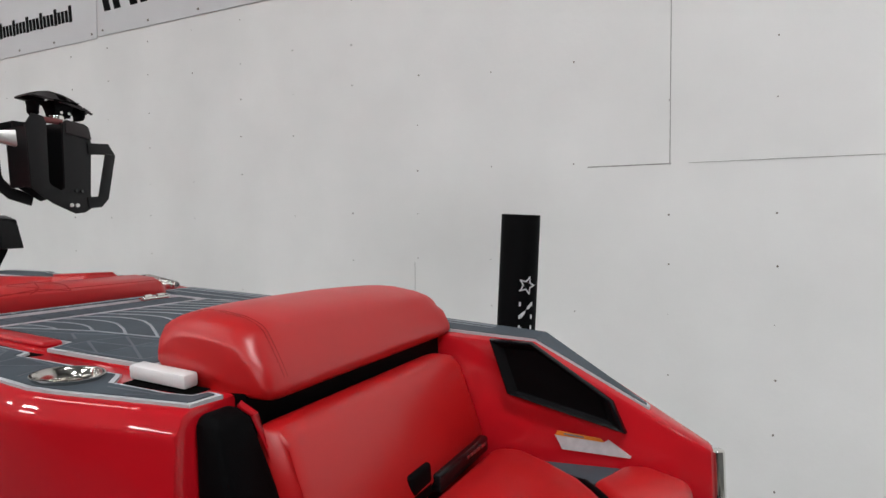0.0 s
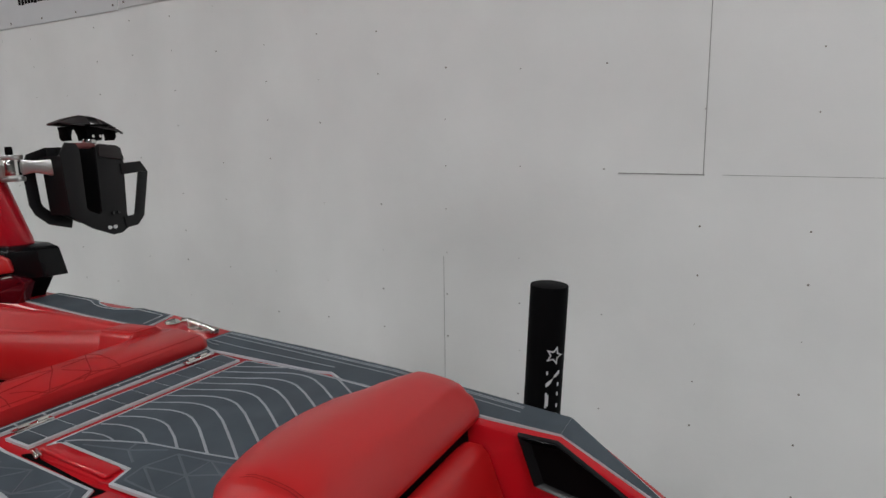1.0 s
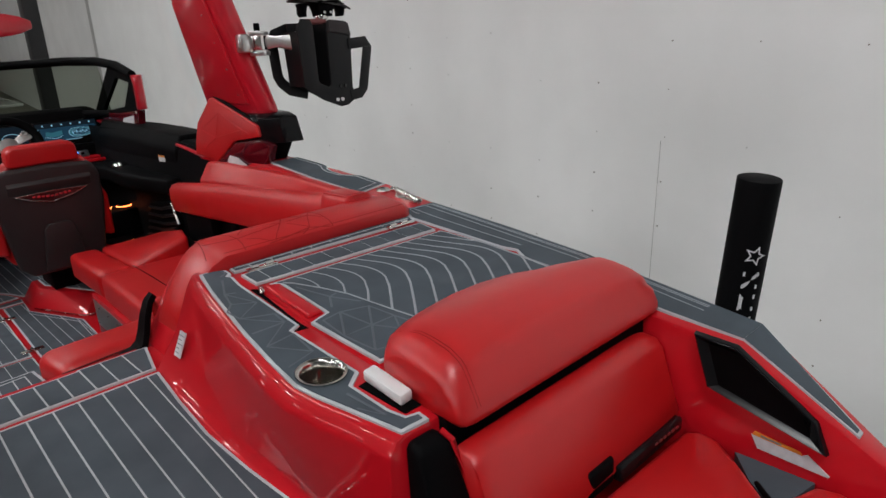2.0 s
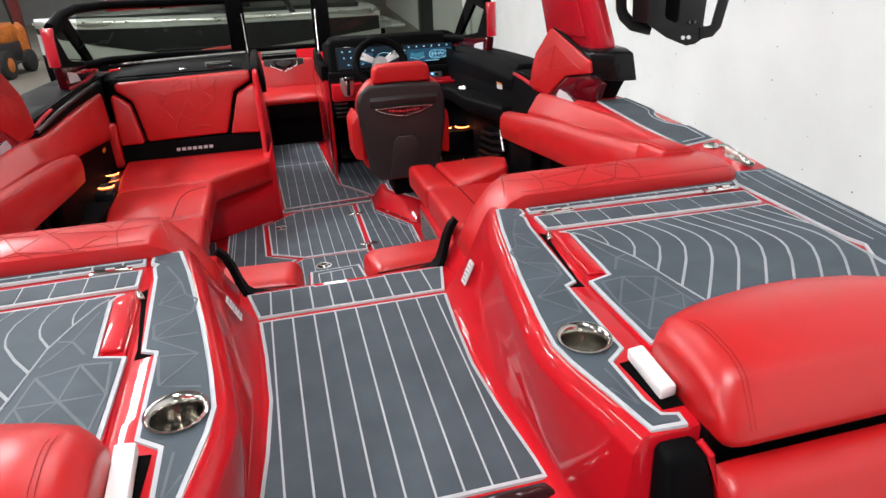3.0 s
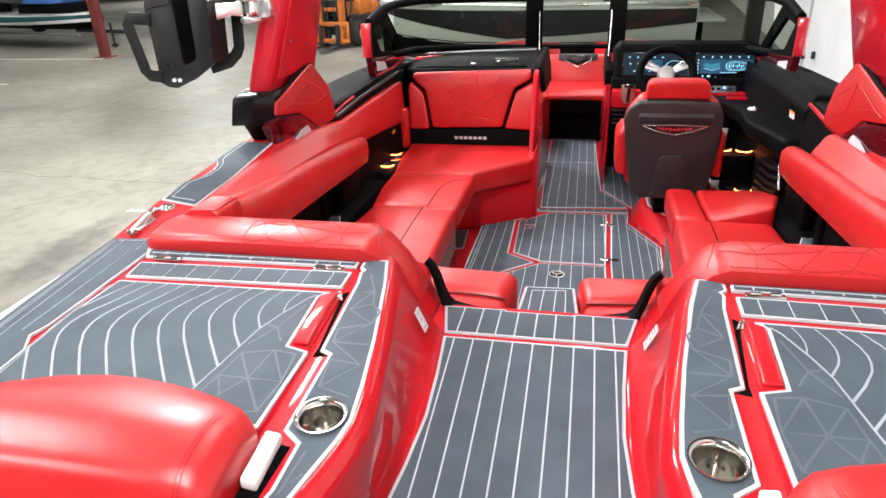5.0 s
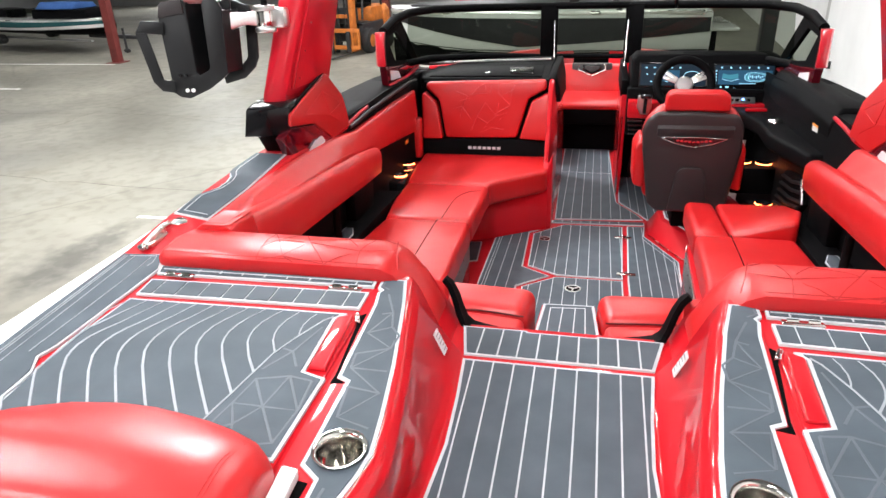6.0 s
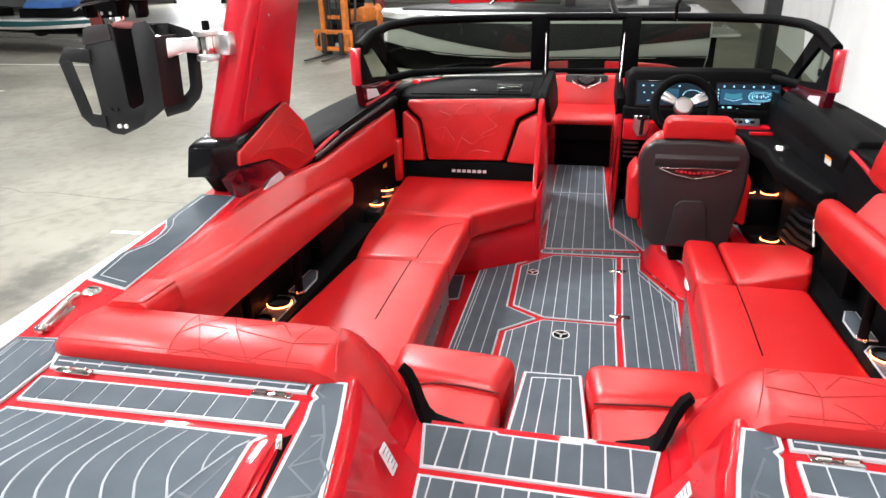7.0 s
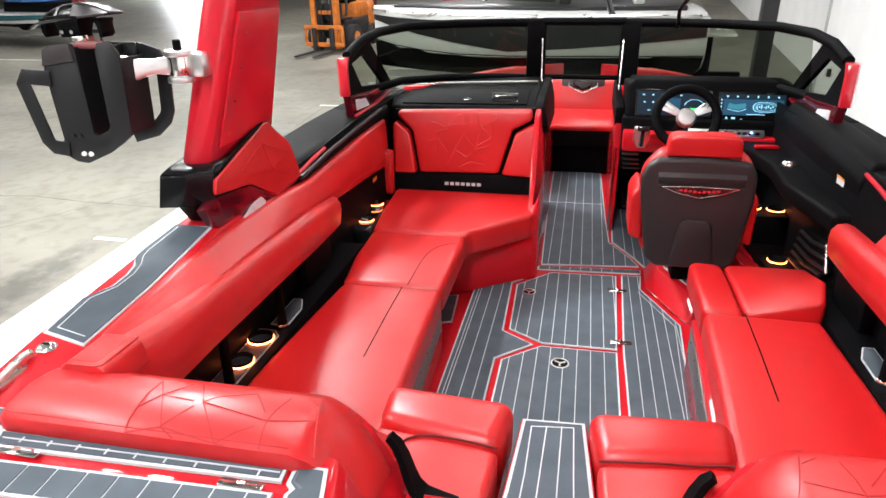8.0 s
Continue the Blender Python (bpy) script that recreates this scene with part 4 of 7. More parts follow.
for sx in (1, -1):
    F = lambda pts: flip(sx, pts)
    side = "starboard" if sx > 0 else "port"
    # backrest roll across the after end of the cockpit
    back = thing("backrest", "quilted red vinyl backrest roll behind the " + side + " lounge", "seat back", (sx * 0.8, 0.15, 0.42), group="after backrest rolls")
    rr = []
    for x, dz, k in [(1.135, -0.05, 0.7), (1.12, -0.015, 0.92), (1.09, 0.0, 1), (0.8, 0.0, 1), (0.468, 0.0, 1), (0.43, -0.02, 0.95), (0.385, -0.075, 0.86), (0.35, -0.135, 0.75), (0.335, -0.16, 0.66)]:
        rr.append([(sx * x, 0.15 + (y - 0.15) * k, max(0.42, z + dz * (1 if z > 0.7 else 0))) for y, z in ROLL])
    part("roll", loft(rr), RED_VINYL, back, smooth=50)
    zt = lambda x, y: lerp([(p[0], p[1]) for p in ROLL[2:9]], y) + 0.0004
    q = [[(0.822, 0.135), (0.82, 0.05), (0.812, -0.018)],
         [(0.454, 0.134), (0.432, 0.043), (0.413, -0.018)],
         [(0.822, 0.135), (0.787, 0.082), (0.741, 0.0), (0.705, -0.018)],
         [(0.787, 0.082), (0.747, 0.138)],
         [(0.787, 0.082), (0.712, 0.075)],
         [(0.787, 0.082), (0.822, 0.035)],
         [(0.73, 0.144), (0.689, 0.075), (0.536, 0.046), (0.441, 0.06)],
         [(0.689, 0.075), (0.618, -0.017), (0.595, -0.018)],
         [(0.704, 0.062), (0.741, 0.0), (0.618, -0.017), (0.555, 0.029)],
         [(0.741, 0.0), (0.809, -0.018)],
         [(0.519, 0.127), (0.536, 0.046), (0.526, -0.018)],
         [(0.595, 0.128), (0.549, 0.067)],
         [(0.67, 0.099), (0.595, 0.128)],
         [(0.484, 0.134), (0.451, 0.108)],
         [(0.689, 0.075), (0.67, 0.099)]]
    q = [along(p) for p in q]
    stitched([F(p) for p in q], lambda x, y: zt(x, y) + 0.0006, back)
    stitched([F([(1.10, -0.008), (0.9, -0.008), (0.7, -0.008), (0.468, -0.008)])], zt, back, 0.002)
    part("end_panel", loft([F([(0.452, y0, 0.77), (0.452, y0, 0.42), (0.30, y0, 0.42), (0.30, y0, 0.575), (0.345, y0, 0.65), (0.40, y0, 0.735)]) for y0 in (0.03, 0.24)], bevel=0.012), RED_GEL, back)
    rr = []
    band = [(0.344, 0.706, 0.012), (0.326, 0.690, 0.018), (0.310, 0.655, 0.023), (0.297, 0.612, 0.027), (0.284, 0.580, 0.030), (0.262, 0.562, 0.032), (0.225, 0.556, 0.030), (0.185, 0.555, 0.024)]
    for i, (x, z, w_) in enumerate(band):
        (xa, za, _), (xb, zb_, _) = band[max(i - 1, 0)], band[min(i + 1, len(band) - 1)]
        d = Vector((xb - xa, zb_ - za)).normalized()
        nx, nz, yc = -d.y * 0.009, d.x * 0.009, lerp([(0.185, 0.196), (0.262, 0.205), (0.344, 0.222)], x)
        rr.append([(sx * (x + nx * q), yc + p * w_, z + nz * q) for p, q in ((-1, 0.2), (-0.8, 1), (0.8, 1), (1, 0.2), (0.9, -1), (-0.9, -1))])
    part("edge_strap", loft(rr), BLACK_VINYL, back, "black padded edge strap", smooth=50)
    # small forward-facing cushion
    cu = thing("seat_cushion", "small red vinyl jump-seat cushion beside the centre step", "cushion", (sx * 0.3, 0.5, 0), group="jump-seat cushions")
    part("base", prism(F([(0.15, 0.22), (0.50, 0.22), (0.52, 0.74), (0.125, 0.74)]), 0.0, 0.26), RED_GEL, cu)
    part("seat", prism(F([(0.152, 0.22), (0.50, 0.22), (0.515, 0.635), (0.137, 0.585)]), 0.26, 0.405, 0.025, 3), RED_VINYL, cu, smooth=50)
    part("bolster", prism(F([(0.138, 0.58), (0.515, 0.63), (0.53, 0.83), (0.108, 0.80)]), 0.22, 0.43, 0.05, 4), RED_VINYL, cu, smooth=50)
    piping = [(0.142, 0.582), (0.25, 0.600), (0.33, 0.605), (0.375, 0.596), (0.405, 0.578), (0.432, 0.535)] if sx < 0 else [(0.142, 0.583), (0.30, 0.604), (0.40, 0.612), (0.505, 0.630)]
    part("piping", tube(F([(x, y, 0.409) for x, y in piping]), 0.0032, n=6), THREAD, cu)
    # lounge
    lo = thing("lounge_seat", side + " side lounge with red vinyl cushions", "seat", (sx * 0.75, 1.2, 0), group="side lounges")
    part("base", prism(F([(0.50, 0.3), (0.505, 0.8), (0.535, 1.4), (0.548, 1.72), (0.64, 1.76), (0.67, 2.02), (1.02, 2.02), (1.02, 0.3)]), 0, 0.275, 0.006), RED_GEL, lo)
    if sx > 0:
        fwd = [(0.562, 2.065), (0.556, 1.572), (0.995, 1.568), (1.065, 1.80), (1.062, 2.045)]
    else:
        fwd = [(0.515, 2.20), (0.512, 1.585), (0.965, 1.575), (1.01, 1.9), (1.02, 2.20)]
    aft = [(0.556, 1.562), (0.535, 1.10), (0.50, 0.60), (0.47, 0.30), (1.0, 0.30), (1.02, 0.80), (0.99, 1.555)] if sx > 0 else [(0.512, 1.572), (0.50, 1.10), (0.485, 0.65), (0.47, 0.30), (1.0, 0.30), (1.02, 0.80), (0.96, 1.562)]
    part("seat", prism(F(aft), 0.265, 0.403, 0.032, 4), RED_VINYL, lo, smooth=50)
    if sx > 0:
        # the forward section is a bolster with a raised wedge outboard of it
        part("seat", prism([(0.562, 2.065), (0.556, 1.572), (0.712, 1.570), (0.706, 2.055)], 0.265, 0.403, 0.032, 4), RED_VINYL, lo, smooth=50)
        part("wedge", prism([(0.716, 2.055), (0.717, 1.572), (0.995, 1.568), (1.065, 1.80), (1.062, 2.045)], 0.265, lambda x, y: 0.402 + 0.28 * (x - 0.716) * max(0.0, min(1.0, (2.06 - y) / 0.40)), 0.026, 4), RED_VINYL, lo, "raised red vinyl wedge cushion", smooth=50)
        seams = [[(0.695, 0.975), (0.706, 1.29), (0.711, 1.56)]]
    else:
        part("seat", prism(F(fwd), 0.265, 0.403, 0.032, 4), RED_VINYL, lo, smooth=50)
        seams = [[(0.673, 0.986), (0.681, 1.3), (0.684, 1.56)], [(0.667, 1.59), (0.667, 1.85), (0.660, 1.93), (0.645, 1.99), (0.618, 2.04), (0.58, 2.07), (0.545, 2.08)]]
    for p in seams:
        part("seam", tube(F([(x, y, 0.4025) for x, y in p]), 0.0028, n=6), BLACK_VINYL, lo, "dark seam line")
    kp = part("kick_plate", loft([F([(x, y, 0.125), (x, y, 0.25), (x + 0.006, y, 0.25), (x + 0.006, y, 0.125)]) for x, y in ((0.499, 0.82), (0.53, 1.4), (0.543, 1.70))], bevel=0.0015), KICK, lo, "brushed metal kick plate")
    for k in range(6):
        y = 0.9 + 0.14 * k
        x = lerp([(0.82, 0.499), (1.4, 0.53), (1.95, 0.552)], y) - 0.002
        part("rivet", cyl((sx * (x - 0.003), y, 0.23), (sx * (x + 0.003), y, 0.23), 0.0042, n=8), STEEL, kp)
        part("rivet", cyl((sx * (x - 0.003), y + 0.05, 0.145), (sx * (x + 0.003), y + 0.05, 0.145), 0.0042, n=8), STEEL, kp)
    # coaming: liner, upholstered panel and arm bolster
    rr = [[(sx * (x + 0.02), y, gz(y) - 0.01), (sx * 1.14, y, gz(y) - 0.3), (sx * 1.12, y, -0.02), (sx * 1.17, y, -0.02), (sx * 1.20, y, gz(y) - 0.3), (sx * (x + 0.05), y, gz(y) - 0.02)] for y, x in [(0.05, 1.12), (0.28, 1.125), (1.0, 1.15), (1.7, 1.16), (2.5, 1.17), (3.5, 1.15)]]
    part("side_liner", loft(rr), BLACK_MATTE, boat, "black inner side liner")
    co = thing("coaming_pad", "long red vinyl coaming pad under the gunwale", "cushion", (sx * 1.05, 1.0, 0.6), group="coaming pads")
    rr = []
    for y, xo, zo, xi, zi in [(0.255, 1.062, 0.838, 1.0, 0.835), (0.3, 1.080, 0.850, 0.995, 0.83), (0.5, 1.098, 0.856, 1.0, 0.825), (0.7, 1.115, 0.858, 1.01, 0.82), (1.0, 1.135, 0.848, 1.03, 0.80), (1.3, 1.145, 0.846, 1.055, 0.775), (1.5, 1.145, 0.835, 1.075, 0.75), (1.7, 1.15, 0.815, 1.092, 0.72), (2.05, 1.155, 0.822, 1.105, 0.69), (2.5, 1.16, 0.832, 1.115, 0.65), (2.93, 1.165, 0.84, 1.125, 0.61)]:
        rr.append([(sx * (xo + 0.02), y, zo), (sx * (xo - 0.01), y, zo), (sx * (xo - 0.024), y, zo - 0.012), (sx * xi, y, zi), (sx * (xi + 0.004), y, zi - 0.05), (sx * (xo + 0.02), y, zi - 0.05)])
    part("upper_pad", loft(rr if sx < 0 else rr[:7], bevel=0.008, seg=3), RED_VINYL, co, smooth=50)
    rr = []
    for y, xf, zt_, zb_ in [(0.15, 0.962, 0.862, 0.66), (0.28, 0.958, 0.859, 0.655), (0.38, 0.956, 0.848, 0.655), (0.55, 0.960, 0.833, 0.652), (1.0, 0.985, 0.795, 0.62), (1.5, 1.02, 0.74, 0.575), (1.88, 1.062, 0.69, 0.535), (1.925, 1.078, 0.672, 0.545)]:
        rr.append([(sx * (xf + 0.085), y, zt_ - 0.01), (sx * (xf + 0.055), y, zt_), (sx * (xf + 0.022), y, zt_ - 0.006), (sx * (xf + 0.003), y, zt_ - 0.03), (sx * xf, y, (zt_ + zb_) / 2), (sx * (xf + 0.008), y, zb_ + 0.015), (sx * (xf + 0.03), y, zb_), (sx * (xf + 0.085), y, zb_)])
    part("arm_bolster", loft(rr), RED_VINYL, co, smooth=60)
    part("end_cap", loft([[(sx * x, y, z) for x, z in [(1.09, 0.80), (1.085, 0.852), (1.065, 0.866), (0.985, 0.868), (0.968, 0.858), (0.955, 0.80)]] for y in (0.136, 0.276)], bevel=0.007, seg=3), RED_VINYL, co, smooth=60)
    stitched([F([(1.06, 0.150), (0.998, 0.152), (0.994, 0.165), (0.990, 0.268)])], 0.8680, co, 0.002)
    part("piping", tube(F([(1.062, 0.137, 0.864), (0.990, 0.137, 0.866), (0.979, 0.145, 0.865), (0.976, 0.272, 0.865)]), 0.0028, n=6), RED_VINYL, co, smooth=60)
    # shelf with drink holders behind the lounge
    sh = thing("side_shelf", "black shelf with lit drink holders behind the " + side + " lounge", "shelf", (sx * 1.07, 1.0, 0.3), group="side shelves")
    part("tray", prism(F([(1.0, 0.35), (1.125, 0.35), (1.13, 2.0), (1.0, 2.0)]), 0.30, 0.405), BLACK_MATTE, sh)
    foam("shelf_pad", F([(1.035, 0.72), (1.125, 0.72), (1.125, 1.10), (1.06, 1.10), (1.03, 1.06)]), 0.405, sh, border=0.005)
    foam("shelf_pad", F([(1.03, 1.14), (1.10, 1.14), (1.10, 1.36), (1.06, 1.36), (1.03, 1.28)]), 0.405, sh, border=0.005)
    for cy in (0.86, 1.02):
        h = part("drink_holder", spin([(0.047, 0.014), (0.042, 0.014), (0.038, -0.05), (0.0, -0.05), (0.0, -0.054), (0.040, -0.054), (0.047, 0.008)], (sx * 1.082, cy, 0.412)), BLACK_GLOSS, sh, "black drink holder")
        part("light_ring", spin([(0.0490, 0.002), (0.0490, 0.007), (0.0465, 0.0075), (0.0465, 0.002)], (sx * 1.082, cy, 0.412)), LED_RED, h, "thin glowing orange-red ring")
    for py in (0.72, 1.13):
        p = part("post", cyl((sx * 1.045, py, 0.42), (sx * 1.055, py + 0.02, 0.68), 0.017, n=14), BLACK_MATTE, sh)
        part("post_foot", cyl((sx * 1.045, py, 0.40), (sx * 1.045, py, 0.425), 0.021, n=14, bevel=0.003), CHROME, p)
    part("speaker_box", box((sx * 1.11, 1.62, 0.47), (0.06, 0.30, 0.24), bevel=0.015), BLACK_MATTE, sh)
    # cleat, filler cap, cup holders and latch covers
    cl = thing("cleat", "polished folding deck cleat on red gelcoat", "cleat", (sx * 1.213, 0.12, gz(0.12)), group="deck cleats")
    part("base", prism(F([(1.196, 0.055), (1.232, 0.05), (1.238, 0.19), (1.204, 0.195)]), gz(0.12) - 0.006, gz(0.12) + 0.008, 0.004), STEEL, cl)
    part("horn", tube(F([(1.212, 0.045, gz(.05) + 0.012), (1.215, 0.075, gz(.05) + 0.019), (1.22, 0.17, gz(.17) + 0.019), (1.222, 0.20, gz(.2) + 0.012)]), 0.010, n=10), STEEL, cl, smooth=60)
    for py in (0.085, 0.16):
        part("pillar", cyl((sx * 1.217, py, gz(py)), (sx * 1.217, py, gz(py) + 0.018), 0.009, n=10), STEEL, cl)
    cap = thing("filler_cap", "small round chrome deck fitting", "deck fitting", (sx * 1.209, 0.237, gz(0.237)), group="deck fittings")
    part("cap", spin([(0.0, 0.010), (0.014, 0.010), (0.022, 0.006), (0.026, 0.0), (0.0, -0.003)], (sx * 1.209, 0.237, gz(0.237)), n=16), STEEL, cap)
    part("slot", box((sx * 1.209, 0.237, gz(0.237) + 0.010), (0.022, 0.005, 0.003)), BLACK_MATTE, cap)
    hold = thing("drink_holder", "round polished steel drink holder in the console pad", "drink holder", (sx * 0.354, -0.612, zd(0, -0.612) - 0.075), group="console drink holders")
    tilt = Matrix.Rotation(math.atan(0.095), 4, "X")
    part("cup", spin([(0.051, 0.012), (0.047, 0.0125), (0.042, 0.009), (0.040, -0.01), (0.037, -0.075), (0.0, -0.078), (0.0, -0.08), (0.043, -0.08), (0.047, 0.004)], (sx * 0.354, -0.612, zd(0, -0.612)), n=36, axis=tilt), CUP_STEEL, hold, smooth=60)
    for k in range(3):
        a = k * 2.1 + 0.5
        part("drain", cyl((sx * 0.354 + 0.015 * math.cos(a), -0.612 + 0.015 * math.sin(a), zd(0, -0.612) - 0.076), (sx * 0.354 + 0.015 * math.cos(a), -0.612 + 0.015 * math.sin(a), zd(0, -0.612) - 0.074), 0.004, n=8), BLACK_MATTE, hold)
    la = thing("latch_cover", "white plastic wrapped latch handle beside the stern seat", "latch", (sx * 0.41, -0.74, zd(0, -0.74)), group="stern latches")
    # raised near-black plate drawn for the shade in the latch recess
    part("recess", prism(F([(0.384, -0.69), (0.440, -0.683), (0.437, -0.815), (0.392, -0.815)]), 0.66, lambda x, y: zd(x, y) + 0.002), DARK, la)
    part("cover", prism(F([(0.400, -0.684), (0.433, -0.680), (0.428, -0.796), (0.396, -0.800)]), lambda x, y: zd(x, y) + 0.004, lambda x, y: zd(x, y) + 0.026, 0.005), WHITE_PLASTIC, la, "white wrapped cover")
    # stern seat facing aft
    ss = thing("stern_seat", "aft-facing red vinyl stern seat with thick headrest cushion", "seat", (sx * 0.75, -1.1, 0.3), group="stern seats")
    rr = []
    # a boxy slab: its low crown falls to a lip that bows forward over the hatch, the after face hangs under a soft crease
    crown = [(0.436, 0.800), (0.46, 0.814), (0.50, 0.817), (0.60, 0.815), (0.70, 0.812), (0.80, 0.808), (0.90, 0.801), (1.0, 0.789), (1.10, 0.775)]
    ridge = [(0.436, 0.812), (0.47, 0.829), (0.60, 0.836), (0.80, 0.834), (0.95, 0.828), (1.05, 0.820), (1.10, 0.810)]
    brow = [(0.436, -0.715), (0.46, -0.700), (0.50, -0.682), (0.60, -0.652), (0.70, -0.635), (0.80, -0.630), (0.90, -0.640), (1.0, -0.662), (1.10, -0.70)]
    for x, k in [(0.430, 0.72), (0.432, 0.80), (0.438, 0.91), (0.448, 0.972), (0.466, 1.0), (0.52, 1.0), (0.58, 1.0), (0.64, 1.0), (0.70, 1.0), (0.78, 1.0), (0.88, 1.0), (0.98, 1.0), (1.045, 1.0), (1.075, 0.985), (1.092, 0.94), (1.102, 0.86), (1.105, 0.74)]:
        zf = lerp(crown, x)
        fy = lerp(brow, x)
        rd = lerp(ridge, x)
        ym = -0.765 + 0.5 * (fy + 0.765)
        sec = [(-0.880, 0.704), (-0.912, 0.702), (-0.922, 0.710), (-0.922, 0.722), (-0.906, 0.757), (-0.890, rd - 0.044), (-0.882, rd - 0.031), (-0.871, rd - 0.022), (-0.845, rd - 0.012), (-0.80, rd - 0.003), (-0.765, rd)]
        sec += [(ym, 0.5 * (rd + zf) + 0.003), (fy - 0.012, zf + 0.0005), (fy + 0.003, zf - 0.008), (fy + 0.010, zf - 0.020), (fy + 0.011, 0.764), (fy + 0.004, 0.753), (min(fy - 0.015, -0.69), 0.749), (min(fy - 0.03, -0.70), 0.704)]
        rr.append([(sx * x, -0.78 + (y + 0.78) * (0.5 + 0.5 * k), 0.745 + (z - 0.745) * k) for y, z in sec])
    part("headrest", loft(rr), RED_VINYL, ss, smooth=100)
    zh = lambda x, y: lerp([(-0.922, 0.722), (-0.906, 0.757), (-0.890, 0.7855), (-0.882, 0.7985), (-0.871, 0.8075), (-0.845, 0.8175), (-0.80, 0.8265), (-0.765, 0.8295), (-0.70, 0.815)], y) + 0.0008
    for x in (0.474, 0.482):
        stitched([F(along([(x - 0.002, -0.918), (x, -0.882), (x + 0.004, -0.84), (x + 0.004, -0.785), (x, -0.715)]))], zh, ss, 0.0014)
    # block coloured black to put the shade of the gap under the headrest
    part("back_shadow", prism(F([(0.43, -0.70), (1.06, -0.70), (1.06, -0.90), (0.43, -0.88)]), 0.40, 0.715), BLACK_MATTE, ss, "black block standing in for the shade under the headrest")
    rr = []
    for x, k in [(0.426, 0.94), (0.432, 0.985), (0.45, 1), (0.97, 1), (1.01, 0.985), (1.038, 0.95), (1.055, 0.89)]:
        sec = [(-0.90, 0.670), (-0.937, 0.667), (-0.957, 0.645), (-0.985, 0.56), (-1.01, 0.48), (-1.0, 0.46), (-0.90, 0.46)]
        rr.append([(sx * x, -0.93 + (y + 0.93) * k, 0.57 + (z - 0.57) * k) for y, z in sec])
    part("backrest", loft(rr), RED_VINYL, ss, smooth=60)
    part("hinge_slot", prism(F([(0.676, -0.97), (0.778, -0.97), (0.772, -1.009), (0.690, -1.010)]), 0.455, 0.516, 0.008, 3), BLACK_MATTE, ss)
    part("slot_trim", box((sx * 0.905, -1.008, 0.472), (0.26, 0.03, 0.034), bevel=0.006), BLACK_SATIN, ss)
    for k in range(6):
        part("tape_bar", box((sx * (0.914 + 0.017 * k), -1.0235 - 0.0008 * k, 0.480), (0.011, 0.003, 0.005)), ALU, ss)
    part("seat", prism(F([(0.44, -1.012), (1.03, -1.03), (1.05, -1.065), (1.042, -1.105), (0.988, -1.175), (0.922, -1.246), (0.872, -1.284), (0.826, -1.312), (0.80, -1.36), (0.79, -1.45), (0.46, -1.45)]), 0.33, 0.464, 0.022, 4), RED_VINYL, ss, smooth=60)
    part("seat_wing", prism(F([(0.925, -1.265), (0.985, -1.292), (1.03, -1.305), (1.045, -1.36), (0.98, -1.445), (0.812, -1.452), (0.815, -1.372), (0.845, -1.328), (0.885, -1.298)]), 0.33, 0.456, 0.022, 4), RED_VINYL, ss, smooth=60)
    part("seat_base", prism(F([(0.43, -0.90), (1.06, -0.90), (1.06, -1.44), (0.43, -1.44)]), 0.05, 0.38, 0.01), RED_GEL, ss)
    part("seat_piping", tube(F([(0.985, -1.212, 0.432), (0.932, -1.256, 0.447), (0.878, -1.292, 0.450), (0.835, -1.320, 0.450), (0.806, -1.37, 0.450), (0.801, -1.44, 0.446)]), 0.006, n=8), BLACK_VINYL, ss, "black piping across the seat", smooth=60)
    part("side_pad", prism(F([(1.060, -1.135), (1.060, -1.30), (0.985, -1.285), (0.94, -1.25), (0.98, -1.20)]), 0.37, 0.434), EVA, ss, "small grey foam corner", smooth=0)
    rr = [[(sx * x, y, z) for x, y in xy] for z, xy in [(0.705, [(0.352, -0.862), (0.412, -0.862), (0.408, -0.885), (0.356, -0.882)]), (0.69, [(0.347, -0.86), (0.418, -0.86), (0.415, -0.905), (0.348, -0.898)]), (0.5, [(0.345, -0.86), (0.445, -0.86), (0.445, -0.955), (0.346, -0.945)]), (0.3, [(0.345, -0.86), (0.46, -0.86), (0.46, -0.98), (0.346, -0.97)])]]
    part("side_bolster", loft(rr, bevel=0.012, seg=3), BLACK_VINYL, ss, "black vinyl side bolster", smooth=60)
    part("bolster_rim", tube(F([(0.411, -0.884, 0.706), (0.420, -0.903, 0.69), (0.434, -0.930, 0.59), (0.447, -0.954, 0.5), (0.462, -0.982, 0.3)]), 0.006, n=8), RED_GEL, ss, "red rim beside the bolster", smooth=60)
    # recessed speaker in the stern quarter
    sp = thing("speaker_recess", "black trimmed recessed speaker in the red stern side", "speaker", (sx * 1.06, -1.17, 0.5), group="stern speakers")
    q0 = [(-1.028, 0.698), (-1.123, 0.692), (-1.292, 0.575), (-1.318, 0.509), (-1.065, 0.578)]
    ctr = (-1.16, 0.61)
    ring = lambda k, x: [(sx * x, ctr[0] + (y - ctr[0]) * k, ctr[1] + (z - ctr[1]) * k) for y, z in q0]
    part("bezel", loft([ring(1.0, 1.063), ring(0.985, 1.048), ring(0.95, 1.045), ring(0.76, 1.0575), ring(0.74, 1.0615)], caps=False), BLACK_SATIN, sp, "black bezel")
    part("grille", loft([ring(0.80, 1.0575), ring(0.80, 1.0615)]), BLACK_MATTE, sp)
    lb = thing("warning_label", "white warning label with an orange header strip", "label", (sx * 1.06, -1.24, 0.46), group="stern warning labels")
